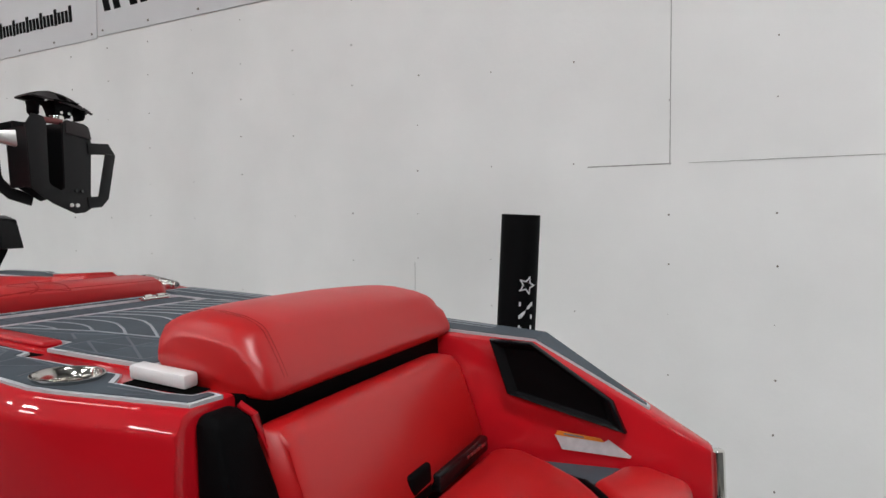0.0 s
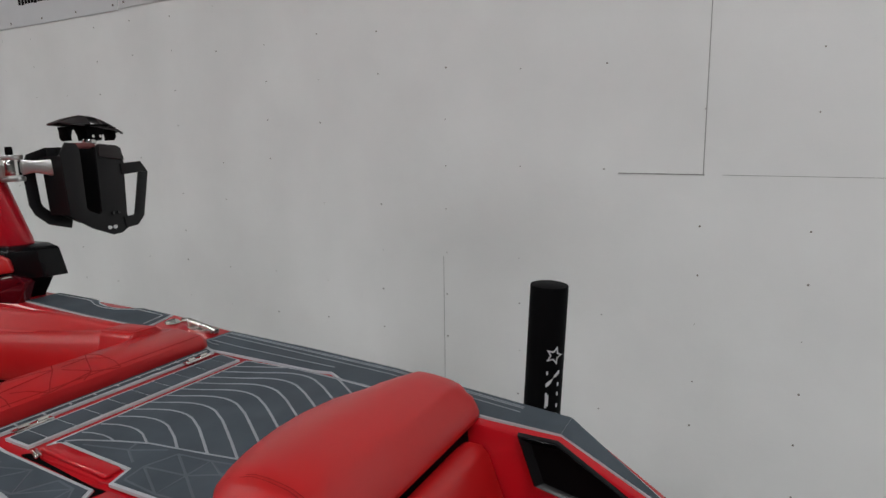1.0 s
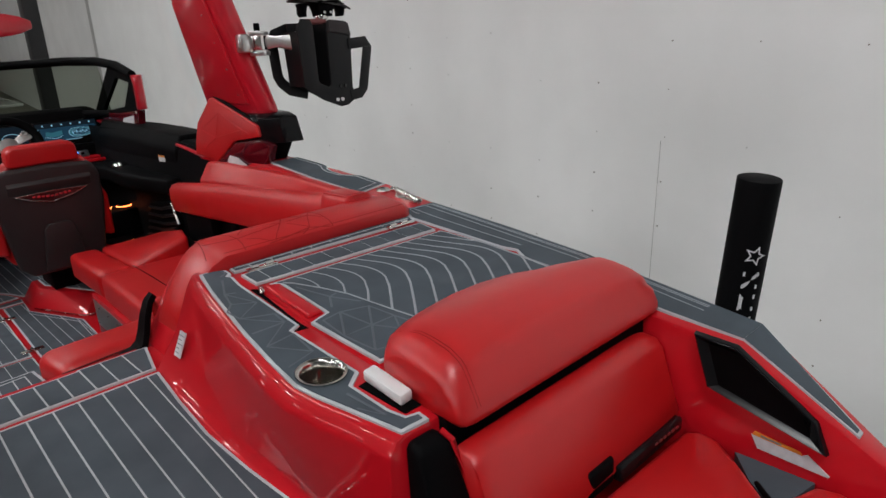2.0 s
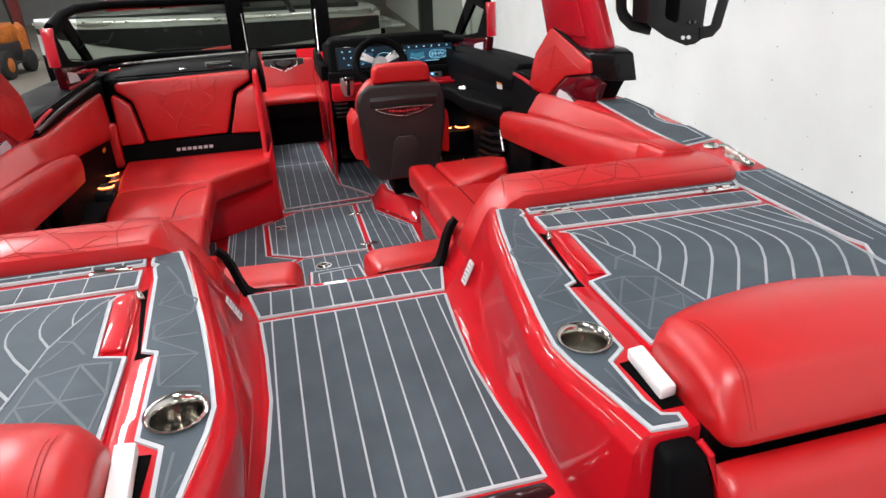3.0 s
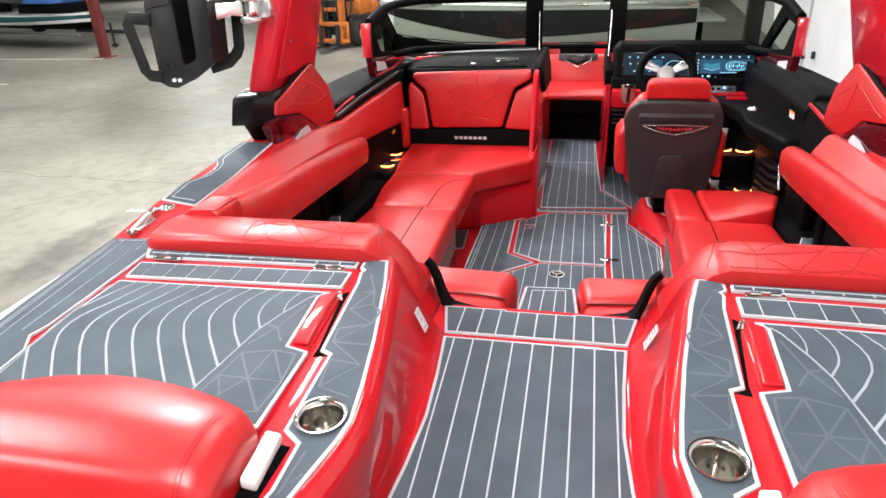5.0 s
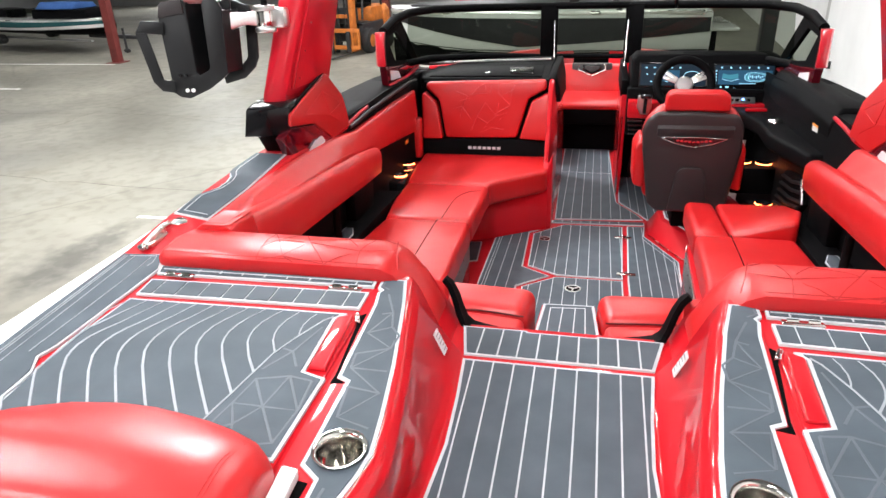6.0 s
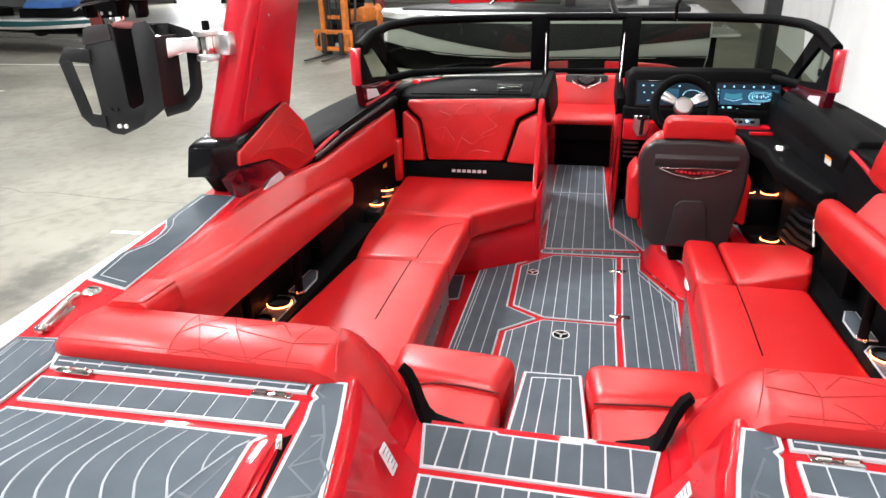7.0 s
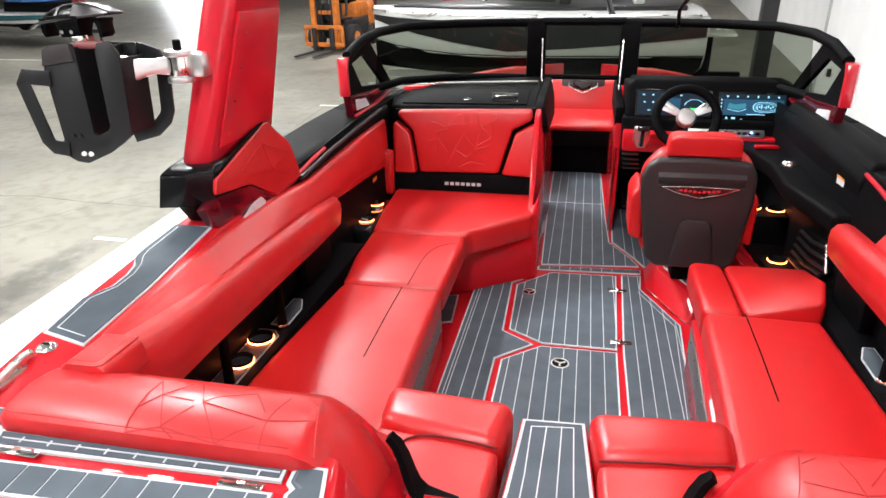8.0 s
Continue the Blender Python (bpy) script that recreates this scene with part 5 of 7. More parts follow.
    part("paper", loft([[(sx * x, y, z) for y, z in [(-1.166, 0.494), (-1.270, 0.486), (-1.279, 0.492), (-1.324, 0.461), (-1.322, 0.457), (-1.181, 0.464)]] for x in (1.0615, 1.0595)]), LABEL_WHITE, lb, smooth=0)
    part("header", loft([[(sx * x, y, z) for y, z in [(-1.172, 0.503), (-1.264, 0.493), (-1.270, 0.486), (-1.167, 0.494)]] for x in (1.0615, 1.059)]), LABEL_ORANGE, lb, smooth=0)
    part("header_bar", loft([[(sx * x, y, z) for y, z in [(-1.186, 0.4995), (-1.228, 0.4950), (-1.229, 0.4915), (-1.186, 0.4960)]] for x in (1.0595, 1.0583)]), LABEL_INK, lb, smooth=0)

# ---- port bench facing aft ----
bench = thing("bench_seat", "aft-facing red vinyl bench with quilted backrest and black band", "seat", (-0.65, 2.7, 0))
part("seat", prism([(-0.515, 2.208), (-0.50, 2.26), (-0.205, 2.56), (-0.205, 2.93), (-1.09, 2.93), (-1.06, 2.5), (-1.02, 2.208)], 0.26, 0.405, 0.035, 4), RED_VINYL, bench, smooth=50)
part("base", prism([(-0.67, 2.022), (-0.67, 2.30), (-0.53, 2.36), (-0.20, 2.60), (-0.19, 2.98), (-1.1, 2.98), (-1.1, 2.022)], 0, 0.27, 0.006), RED_GEL, bench)


def panel_xz(pts, y0, y1, lean=0.0, bevel=0.012, seg=3, z_ref=0.5):
    """A slab standing across the boat; lean tips its top forward."""
    return loft([[(x, y + lean * (z - z_ref), z) for x, z in pts] for y in (y0, y1)], bevel=bevel, seg=seg)


LEAN_B = 0.16
part("back_shell", panel_xz([(-1.11, 0.36), (-0.215, 0.36), (-0.215, 0.90), (-1.11, 0.88)], 2.985, 3.05, LEAN_B, 0.008), BLACK_VINYL, bench)
part("band", panel_xz([(-1.10, 0.37), (-0.225, 0.37), (-0.225, 0.515), (-1.10, 0.505)], 2.945, 2.99, LEAN_B, 0.012), BLACK_VINYL, bench, "black vinyl band with a small pale mark")
part("back_cushion", panel_xz([(-0.935, 0.512), (-0.445, 0.522), (-0.372, 0.78), (-0.255, 0.842), (-0.26, 0.902), (-1.075, 0.880), (-1.08, 0.842), (-0.985, 0.765)], 2.925, 2.99, LEAN_B, 0.022, 4), RED_VINYL, bench, smooth=50)
part("back_wing", panel_xz([(-1.095, 0.505), (-0.955, 0.508), (-1.000, 0.745), (-1.088, 0.818), (-1.108, 0.80)], 2.915, 2.99, LEAN_B, 0.022, 4), RED_VINYL, bench, smooth=50)
part("back_wing", panel_xz([(-0.425, 0.518), (-0.25, 0.510), (-0.225, 0.54), (-0.228, 0.80), (-0.25, 0.818), (-0.352, 0.762)], 2.915, 2.99, LEAN_B, 0.022, 4), RED_VINYL, bench, smooth=50)
bars = bmesh.new()
for k in range(7):
    box((-0.765 + 0.0335 * k, 2.942 + LEAN_B * (0.447 - 0.5), 0.447), (0.024, 0.003, 0.019), bm=bars)
part("mark", bars, LABEL_WHITE, bench, "small pale bar-shaped mark", smooth=0)
for row in (
        [(-0.862, 0.821), (-0.783, 0.793), (-0.821, 0.732)], [(-0.885, 0.707), (-0.821, 0.724), (-0.836, 0.655)], [(-0.821, 0.724), (-0.764, 0.643)],
        [(-0.76, 0.801), (-0.699, 0.862), (-0.668, 0.87), (-0.651, 0.812), (-0.76, 0.801)], [(-0.576, 0.88), (-0.574, 0.814), (-0.494, 0.735)],
        [(-0.622, 0.864), (-0.628, 0.812)], [(-0.558, 0.8), (-0.483, 0.831), (-0.494, 0.735)], [(-0.483, 0.831), (-0.461, 0.868)],
        [(-0.717, 0.66), (-0.665, 0.752), (-0.585, 0.665), (-0.646, 0.617), (-0.717, 0.66)], [(-0.585, 0.665), (-0.572, 0.755)], [(-0.593, 0.679), (-0.494, 0.735)],
        [(-0.585, 0.665), (-0.508, 0.69), (-0.568, 0.635)], [(-0.717, 0.66), (-0.755, 0.567)], [(-0.646, 0.617), (-0.691, 0.554), (-0.613, 0.588), (-0.535, 0.576)],
        [(-0.767, 0.779), (-0.838, 0.761)]):
    part("quilting_seam", tube([(x, 2.924 + LEAN_B * (z - 0.5), z) for x, z in row], 0.0036, n=6), RED_VINYL, bench)
part("corner_pad", box((-1.14, 2.885, 0.52), (0.10, 0.07, 0.28), bevel=0.02, seg=3), RED_VINYL, bench, smooth=50)



# ---- consoles, aisle and helm ----
con = thing("port_console", "black topped port console with red aisle side", "console", (-0.7, 3.4, 0))
part("aisle_panel", loft([[(-0.215, y0, 0.0), (-0.17, y0, 0.0), (-0.175, y0, 0.5), (-0.205, y0, z1), (-0.24, y0, z1)] for y0, z1 in ((2.60, 0.40), (2.70, 0.42), (2.95, 0.88), (3.1, 0.93), (3.9, 0.955))], bevel=0.012), RED_GEL, con, "red aisle side panel")
part("aisle_cap", loft([[(-0.246, y0, z0), (-0.164, y0, z0), (-0.172, y0, 0.5 * (z0 + z1)), (-0.198, y0, z1 + 0.004), (-0.246, y0, z1 + 0.004)] for y0, z0, z1 in ((3.02, 0.80, 0.905), (3.10, 0.74, 0.932), (3.9, 0.70, 0.958))], bevel=0.008), BLACK_VINYL, con, "black padded aisle cap")
part("body", prism([(-0.24, 3.08), (-0.26, 3.95), (-0.9, 3.8), (-1.2, 3.3), (-1.14, 3.06)], 0, lambda x, y: 0.895 + 0.07 * (y - 3.0), 0.02), BLACK_VINYL, con, smooth=50)
part("glovebox_lid", prism([(-0.30, 3.12), (-0.31, 3.5), (-1.1, 3.45), (-1.08, 3.10)], lambda x, y: 0.89 + 0.07 * (y - 3.0), lambda x, y: 0.905 + 0.07 * (y - 3.0), 0.006), BLACK_VINYL, con)
part("latch", spin([(0.0, 0.004), (0.02, 0.004), (0.024, 0.0), (0.0, -0.002)], (-0.68, 3.2, 0.921)), CHROME, con)
part("vent", prism([(-0.36, 3.16), (-0.38, 3.38), (-0.55, 3.38), (-0.52, 3.16)], lambda x, y: 0.90 + 0.07 * (y - 3.0), lambda x, y: 0.912 + 0.07 * (y - 3.0), 0.003), BLACK_GLOSS, con)
part("top_trim", tube([(-1.18, 3.52, 0.952), (-0.7, 3.66, 0.955), (-0.28, 3.72, 0.958)], 0.008), ALU, con)
part("wing", prism([(-1.182, 2.2), (-1.33, 2.2), (-1.33, 3.1), (-1.15, 3.06)], lambda x, y: 0.74 + 0.05 * (y - 2.2), lambda x, y: 0.885 + 0.02 * (y - 2.2), 0.02), BLACK_VINYL, con, smooth=50)
part("coaming_piping", tube([(-1.150, 1.66, 0.842), (-1.160, 2.05, 0.866), (-1.166, 2.5, 0.880), (-1.172, 2.95, 0.893)], 0.010, n=10), CHARCOAL, con, "charcoal piping along the coaming", smooth=60)
part("trim_strip", tube([(-1.165, 1.64, 0.850), (-1.172, 1.85, 0.872), (-1.178, 2.02, 0.882)], 0.010, n=8), RED_METAL, con, "red metallic trim strip")
for k, (cx, cy) in enumerate([(-1.10, 2.34), (-1.115, 2.58)]):
    h = part("drink_holder", spin([(0.041, 0.012), (0.037, 0.012), (0.034, -0.05), (0.0, -0.05), (0.0, -0.054), (0.036, -0.054), (0.041, 0.006)], (cx, cy, 0.398 + 0.012 * k)), CHROME, con)
    part("light_ring", spin([(0.0425, 0.001), (0.0425, 0.005), (0.0405, 0.005), (0.0405, 0.001)], (cx, cy, 0.399 + 0.012 * k), n=24), LED_RED, h, "thin glowing orange ring")
part("holder_tray", prism([(-1.03, 2.2), (-1.16, 2.2), (-1.17, 2.72), (-1.06, 2.72)], 0.26, 0.396, 0.01), BLACK_GLOSS, con)
part("tag", box((-1.128, 2.62, 0.55), (0.003, 0.07, 0.022)), LABEL_ORANGE, con, "small orange tag", smooth=0)

helm = thing("helm_console", "black helm dash with red lower panel and aisle side", "console", (0.7, 3.4, 0))
part("aisle_panel", loft([[(0.25, y0, 0.0), (0.275, y0, 0.0), (0.285, y0, z1), (0.25, y0, z1), (0.245, y0, 0.5)] for y0, z1 in ((3.44, 0.20), (3.47, 0.60), (3.52, 0.82), (4.2, 0.9))], bevel=0.01), RED_GEL, helm, "red aisle side panel")
part("aisle_cap", loft([[(0.240, y0, z0), (0.292, y0, z0), (0.292, y0, z1), (0.243, y0, z1)] for y0, z0, z1 in ((3.50, 0.72, 0.835), (4.2, 0.74, 0.91))], bevel=0.006), BLACK_VINYL, helm, "black padded aisle cap")
part("aisle_trim", tube([(0.255, 3.43, 0.01), (0.255, 3.435, 0.20), (0.262, 3.465, 0.58)], 0.007), CHROME, helm)
part("body", prism([(0.285, 3.40), (1.24, 3.30), (1.24, 3.9), (0.9, 4.0), (0.285, 4.1)], 0.46, 0.80, 0.02), BLACK_VINYL, helm, smooth=50)
part("lower_panel", prism([(0.29, 3.30), (1.18, 3.22), (1.2, 3.32), (0.29, 3.42)], 0.60, 0.72, 0.012), RED_GEL, helm, "red lower dash panel")
rr = []
for x, k in [(0.30, 0.0), (0.34, 1), (0.8, 1), (1.2, 1), (1.27, 0.3)]:
    y0 = 3.42 - 0.06 * (x - 0.3)
    rr.append([(x, y0, 0.72), (x, y0 - 0.01, 0.80), (x, y0 + 0.05, 0.96), (x, y0 + 0.07, 0.985 + 0.03 * k), (x, y0 + 0.16, 1.0 + 0.035 * k), (x, y0 + 0.5, 0.96), (x, y0 + 0.5, 0.72)])
part("dash_hood", loft(rr, bevel=0.015, seg=3), BLACK_VINYL, helm, "black padded dash hood", smooth=50)
part("bulkhead", prism([(0.285, 3.92), (1.15, 3.86), (1.15, 3.92), (0.285, 3.98)], 0.0, 0.47), BLACK_MATTE, helm)
part("foot_rest", box((0.70, 3.78, 0.14), (0.70, 0.16, 0.04), rot=Matrix.Rotation(radians(38), 4, "X"), bevel=0.008), BLACK_GLOSS, helm, "black ribbed foot rest")
part("switch_panel", box((0.85, 3.27, 0.735), (0.5, 0.03, 0.05), rot=Matrix.Rotation(radians(-35), 4, "X"), bevel=0.008), ALU, helm, "brushed metal switch panel")
for k in range(6):
    part("switch", box((0.88 + 0.035 * k, 3.252, 0.745), (0.024, 0.02, 0.016), bevel=0.003), BLACK_GLOSS, helm)
part("switch_light", cyl((1.02, 3.235, 0.752), (1.02, 3.245, 0.752), 0.007, n=10), LED_BLUE, helm, "small blue light")
th = part("throttle", panel_xz([(0.345, 0.69), (0.372, 0.640), (0.425, 0.640), (0.445, 0.69), (0.440, 0.770), (0.350, 0.770)], 3.235, 3.262, 0.0, 0.008), ALU, helm, "pale metal throttle plate")
part("lever", tube([(0.397, 3.230, 0.655), (0.397, 3.20, 0.71), (0.397, 3.175, 0.755)], 0.012), BLACK_GLOSS, th)
part("knob", box((0.397, 3.168, 0.772), (0.072, 0.034, 0.030), bevel=0.011), BLACK_GLOSS, th)
for k in range(4):
    part("aisle_vent", box((0.345 + 0.003 * k, 3.30, 0.585 - 0.03 * k), (0.10, 0.05, 0.014), bevel=0.004), BLACK_GLOSS, helm)
part("side_console", prism([(1.085, 1.93), (1.007, 2.405), (1.03, 2.76), (0.93, 3.3), (1.19, 3.3), (1.18, 1.93)], 0.615, 0.702, 0.018, 3), BLACK_VINYL, helm, "black padded side console", smooth=50)
part("side_trim", box((1.07, 3.06, 0.715), (0.13, 0.03, 0.02), bevel=0.006), RED_GEL, helm, "small red trim piece")
part("wing", loft([[(1.17, y0, 0.68), (1.16, y0, gz(y0) - 0.06), (1.20, y0, gz(y0) + 0.02), (1.33, y0, gz(y0) + 0.02), (1.33, y0, 0.68)] for y0 in (1.95, 2.3, 2.6, 3.2)], bevel=0.015, seg=3), BLACK_VINYL, helm, smooth=50)
part("trim_strip", tube([(1.165, 1.60, 0.845), (1.170, 1.80, 0.868), (1.176, 1.95, 0.878)], 0.010, n=8), RED_METAL, helm, "red metallic trim strip")
vent_edge = [(2.25, 0.539), (1.92, 0.582), (1.86, 0.470), (1.99, 0.362), (2.37, 0.305)]
vent = part("side_vent", loft([[(x, 2.07 + (y - 2.07) * k, 0.46 + (z - 0.46) * k) for y, z in vent_edge] for x, k in ((1.125, 1.0), (1.085, 1.0), (1.080, 0.97))], bevel=0.003), BLACK_MATTE, helm, "black slatted side vent")
for k in range(5):
    f0, f1 = 0.12 + 0.19 * k, 0.08 + 0.20 * k
    ya, za = 2.25 + 0.12 * f0, 0.539 - 0.234 * f0
    yb, zb_ = lerp([(0, 1.92), (0.5, 1.86), (1, 1.99)], f1), lerp([(0, 0.575), (0.5, 0.470), (1, 0.372)], f1)
    part("vent_slat", loft([[(1.083, y, z - 0.011), (1.068, y, z - 0.004), (1.068, y, z + 0.004), (1.083, y, z + 0.011)] for y, z in ((ya - 0.012, za), (ya - 0.5 * (ya - yb), 0.5 * (za + zb_) - 0.012), (yb + 0.012, zb_))]), BLACK_COAT, vent)
part("vent_trim", tube([(1.076, 1.922, 0.578), (1.076, 1.862, 0.470)], 0.006, n=8), STEEL, vent, "bright edge trim")
part("liner_panel", prism([(1.10, 1.70), (1.16, 1.70), (1.16, 2.6), (1.125, 2.6)], 0.15, 0.60, 0.01), BLACK_MATTE, helm)
part("holder", spin([(0.0, 0.02), (0.03, 0.02), (0.042, 0.008), (0.044, 0.0), (0.0, -0.003)], (1.11, 2.73, 0.704)), CHROME, helm, "chrome round control on the side console")
part("label", box((1.166, 2.165, 0.772), (0.006, 0.09, 0.075)), LABEL_WHITE, helm, "small white label", smooth=0)
part("label_head", box((1.1645, 2.165, 0.800), (0.007, 0.09, 0.010)), LABEL_ORANGE, helm, smooth=0)
part("socket", box((1.166, 2.06, 0.745), (0.01, 0.035, 0.035), bevel=0.004), BLACK_GLOSS, helm)
part("socket", box((1.166, 2.01, 0.735), (0.01, 0.035, 0.035), bevel=0.004), BLACK_GLOSS, helm)
part("holder_tray", prism([(0.90, 2.64), (1.15, 2.64), (1.15, 2.86), (0.90, 2.86)], 0.28, 0.44, 0.01), BLACK_MATTE, helm)
part("side_step", prism([(0.83, 2.64), (0.90, 2.64), (1.0, 2.10), (0.92, 2.10)], 0.07, 0.27, 0.01), RED_GEL, helm, "red moulded side step")
part("holder_tray", prism([(0.96, 2.24), (1.09, 2.24), (1.09, 2.42), (0.94, 2.42)], 0.27, 0.312, 0.01), BLACK_MATTE, helm)
for cx, cy, cz in ((0.97, 2.75, 0.45), (1.085, 2.73, 0.45), (1.02, 2.33, 0.32)):
    h = part("drink_holder", spin([(0.043, 0.012), (0.039, 0.012), (0.036, -0.05), (0.0, -0.05), (0.0, -0.054), (0.038, -0.054), (0.043, 0.006)], (cx, cy, cz)), BLACK_GLOSS, helm)
    part("light_ring", spin([(0.0450, 0.000), (0.0450, 0.005), (0.0425, 0.005), (0.0425, 0.000)], (cx, cy, cz), n=24), LED_RED, h, "thin glowing orange-red ring")


def display(x0, x1, y0, y1, z0, z1, label, rich):
    """A dash display; local u runs along it and v up it."""
    d = thing("display_screen", label, "screen", ((x0 + x1) / 2, y0, z0), group="dash displays")
    a, b = Vector((x0, y0, z0)), Vector((x1, y1, z0))
    u = (b - a)
    w = u.length
    u.normalize()
    v = Vector((0, 0.30, 0.954)).normalized()
    n = u.cross(v).normalized()
    h = (z1 - z0) / v.z
    m = Matrix.Translation(a) @ Matrix((u, v, n)).transposed().to_4x4()

    def flat(name, pts, hgt, mat, lab=""):
        bm = prism(pts, hgt, hgt + 0.0012)
        bmesh.ops.transform(bm, matrix=m, verts=bm.verts)
        part(name, bm, mat, d, lab, smooth=0)

    bz = prism([(-0.012, -0.012), (w + 0.012, -0.012), (w + 0.012, h + 0.012), (-0.012, h + 0.012)], -0.02, 0.0, 0.004)
    bmesh.ops.transform(bz, matrix=m, verts=bz.verts)
    part("bezel", bz, BLACK_GLOSS, d)
    flat("panel", [(0, 0), (w, 0), (w, h), (0, h)], 0.0002, SCREEN_DARK, "glowing blue display")
    rect = lambda p, q, r, s: [(p * w, r * h), (q * w, r * h), (q * w, s * h), (p * w, s * h)]
    if rich:
        flat("chart", rect(0.06, 0.97, 0.20, 0.80), 0.0016, SCREEN_BLUE)
        for k in range(6):
            flat("icon", rect(0.10 + 0.155 * k, 0.125 + 0.155 * k, 0.87, 0.94), 0.0016, SCREEN_PALE)
        for k in range(5):
            flat("icon", rect(0.015, 0.035, 0.22 + 0.13 * k, 0.28 + 0.13 * k), 0.0016, SCREEN_PALE)
        flat("hull_side", [(0.12 * w, 0.48 * h), (0.14 * w, 0.66 * h), (0.24 * w, 0.60 * h), (0.40 * w, 0.66 * h), (0.40 * w, 0.48 * h), (0.28 * w, 0.40 * h)], 0.003, SCREEN_TEAL)
        flat("hull_line", [(0.12 * w, 0.44 * h), (0.28 * w, 0.35 * h), (0.41 * w, 0.45 * h), (0.41 * w, 0.43 * h), (0.28 * w, 0.33 * h), (0.12 * w, 0.42 * h)], 0.003, SCREEN_PALE)
        plan = lambda k: [((0.70 + k * (0.225 * math.cos(t) + 0.03 * math.cos(2 * t))) * w, (0.52 + k * 0.20 * math.sin(t)) * h) for t in [2 * math.pi * q / 28 for q in range(28)]]
        flat("boat_plan", plan(1.0), 0.003, SCREEN_PALE)
        flat("boat_inside", plan(0.94), 0.0044, SCREEN_TEAL)
        flat("boat_sole", plan(0.72), 0.0058, SCREEN_PALE)
        flat("boat_floor", plan(0.67), 0.0072, SCREEN_BLUE)
        for k in range(8):
            flat("seat_icon", rect(0.56 + 0.034 * k, 0.578 + 0.034 * k, 0.46 + 0.05 * (k % 2), 0.54 + 0.03 * (k % 3)), 0.0086, SCREEN_PALE)
        flat("bar", rect(0.42, 0.70, 0.235, 0.26), 0.003, SCREEN_PALE)
        for k, q in enumerate((0.10, 0.19, 0.33, 0.47, 0.58, 0.76)):
            flat("readout", rect(q, q + (0.06 if k % 2 else 0.03), 0.06, 0.13), 0.0016, SCREEN_PALE)
    else:
        flat("glow", rect(0.34, 0.60, 0.20, 0.72), 0.0016, SCREEN_BLUE)
        for k in range(5):
            flat("icon", rect(0.07 + 0.13 * k, 0.10 + 0.13 * k, 0.82, 0.87), 0.0016, SCREEN_PALE)
        for k in range(3):
            flat("icon", rect(0.09 + 0.12 * k, 0.115 + 0.12 * k, 0.50, 0.56), 0.003, SCREEN_PALE)
            flat("icon", rect(0.15 + 0.12 * k, 0.19 + 0.12 * k, 0.16, 0.20), 0.003, SCREEN_PALE)
        arc = [(0.79 + r * math.cos(t), 0.42 + r * 2.0 * math.sin(t)) for r, turn in ((0.135, 1), (0.125, -1)) for t in [math.pi * q / 12 for q in (range(13) if turn > 0 else range(12, -1, -1))]]
        flat("dial", [(p * w, q * h) for p, q in arc], 0.0016, SCREEN_PALE)
        flat("readout", rect(0.74, 0.84, 0.20, 0.32), 0.0016, SCREEN_GREEN, "green readout")


display(0.365, 0.795, 3.405, 3.385, 0.815, 0.952, "dash display with dim blue gauges behind the wheel", False)
display(0.852, 1.222, 3.378, 3.36, 0.795, 0.948, "bright blue dash display with boat plan", True)

wheel = thing("steering_wheel", "black steering wheel with brushed metal spokes and hub", "steering wheel", (0.62, 3.1, 0.80))
WM = Matrix.Translation((0.618, 3.07, 0.868)) @ Matrix.Rotation(radians(62), 4, "X")
rim = bmesh.new()
rr = []
for k in range(40):
    a = 2 * math.pi * k / 40
    rr.append([((0.168 + 0.027 * math.cos(b)) * math.cos(a), (0.168 + 0.027 * math.cos(b)) * math.sin(a), 0.025 * math.sin(b)) for b in [2 * math.pi * q / 10 for q in range(10)]])
loft(rr + [rr[0]], caps=False, bm=rim)
bmesh.ops.transform(rim, matrix=WM, verts=rim.verts)
part("rim", rim, BLACK_VINYL, wheel, smooth=80)
hub = spin([(0.0, 0.012), (0.045, 0.010), (0.055, 0.0), (0.055, -0.03), (0.0, -0.03)], (0, 0, 0))
bmesh.ops.transform(hub, matrix=WM, verts=hub.verts)
part("hub", hub, ALU, wheel, "silver round hub")
for a in (22, 158, 36, 144, 270):
    c = Matrix.Rotation(radians(a), 4, "Z")
    b = box((0.108, 0, -0.004), (0.105, 0.027, 0.014), bevel=0.005)
    bmesh.ops.transform(b, matrix=WM @ c, verts=b.verts)
    part("spoke", b, ALU if a != 270 else BLACK_GLOSS, wheel)
col = cyl((0.618, 3.08, 0.855), (0.618, 3.36, 0.72), 0.035, n=16)
part("column", col, BLACK_MATTE, wheel)

for sx in (1, -1):
    rr = [[(sx * x1, y0, z0), (sx * (x1 + 0.03), y0, z0 + 0.012), (sx * (xe(y0) - 0.03), y0, gz(y0) - 0.012), (sx * (xe(y0) + w_), y0, gz(y0)), (sx * (xe(y0) + w_), y0, gz(y0) - 0.09), (sx * x1, y0, z0 - 0.08)] for y0, x1, z0, w_ in ((1.56, 1.185, 0.876, 0.01), (1.75, 1.184, 0.885, 0.07), (2.1, 1.182, 0.888, 0.09), (2.4, 1.182, 0.888, 0.09), (2.78, 1.19, 0.886, 0.09))]
    part("gunwale_cap", loft(rr, bevel=0.012, seg=3), BLACK_VINYL, con if sx < 0 else helm, "black padded gunwale cap", smooth=50)

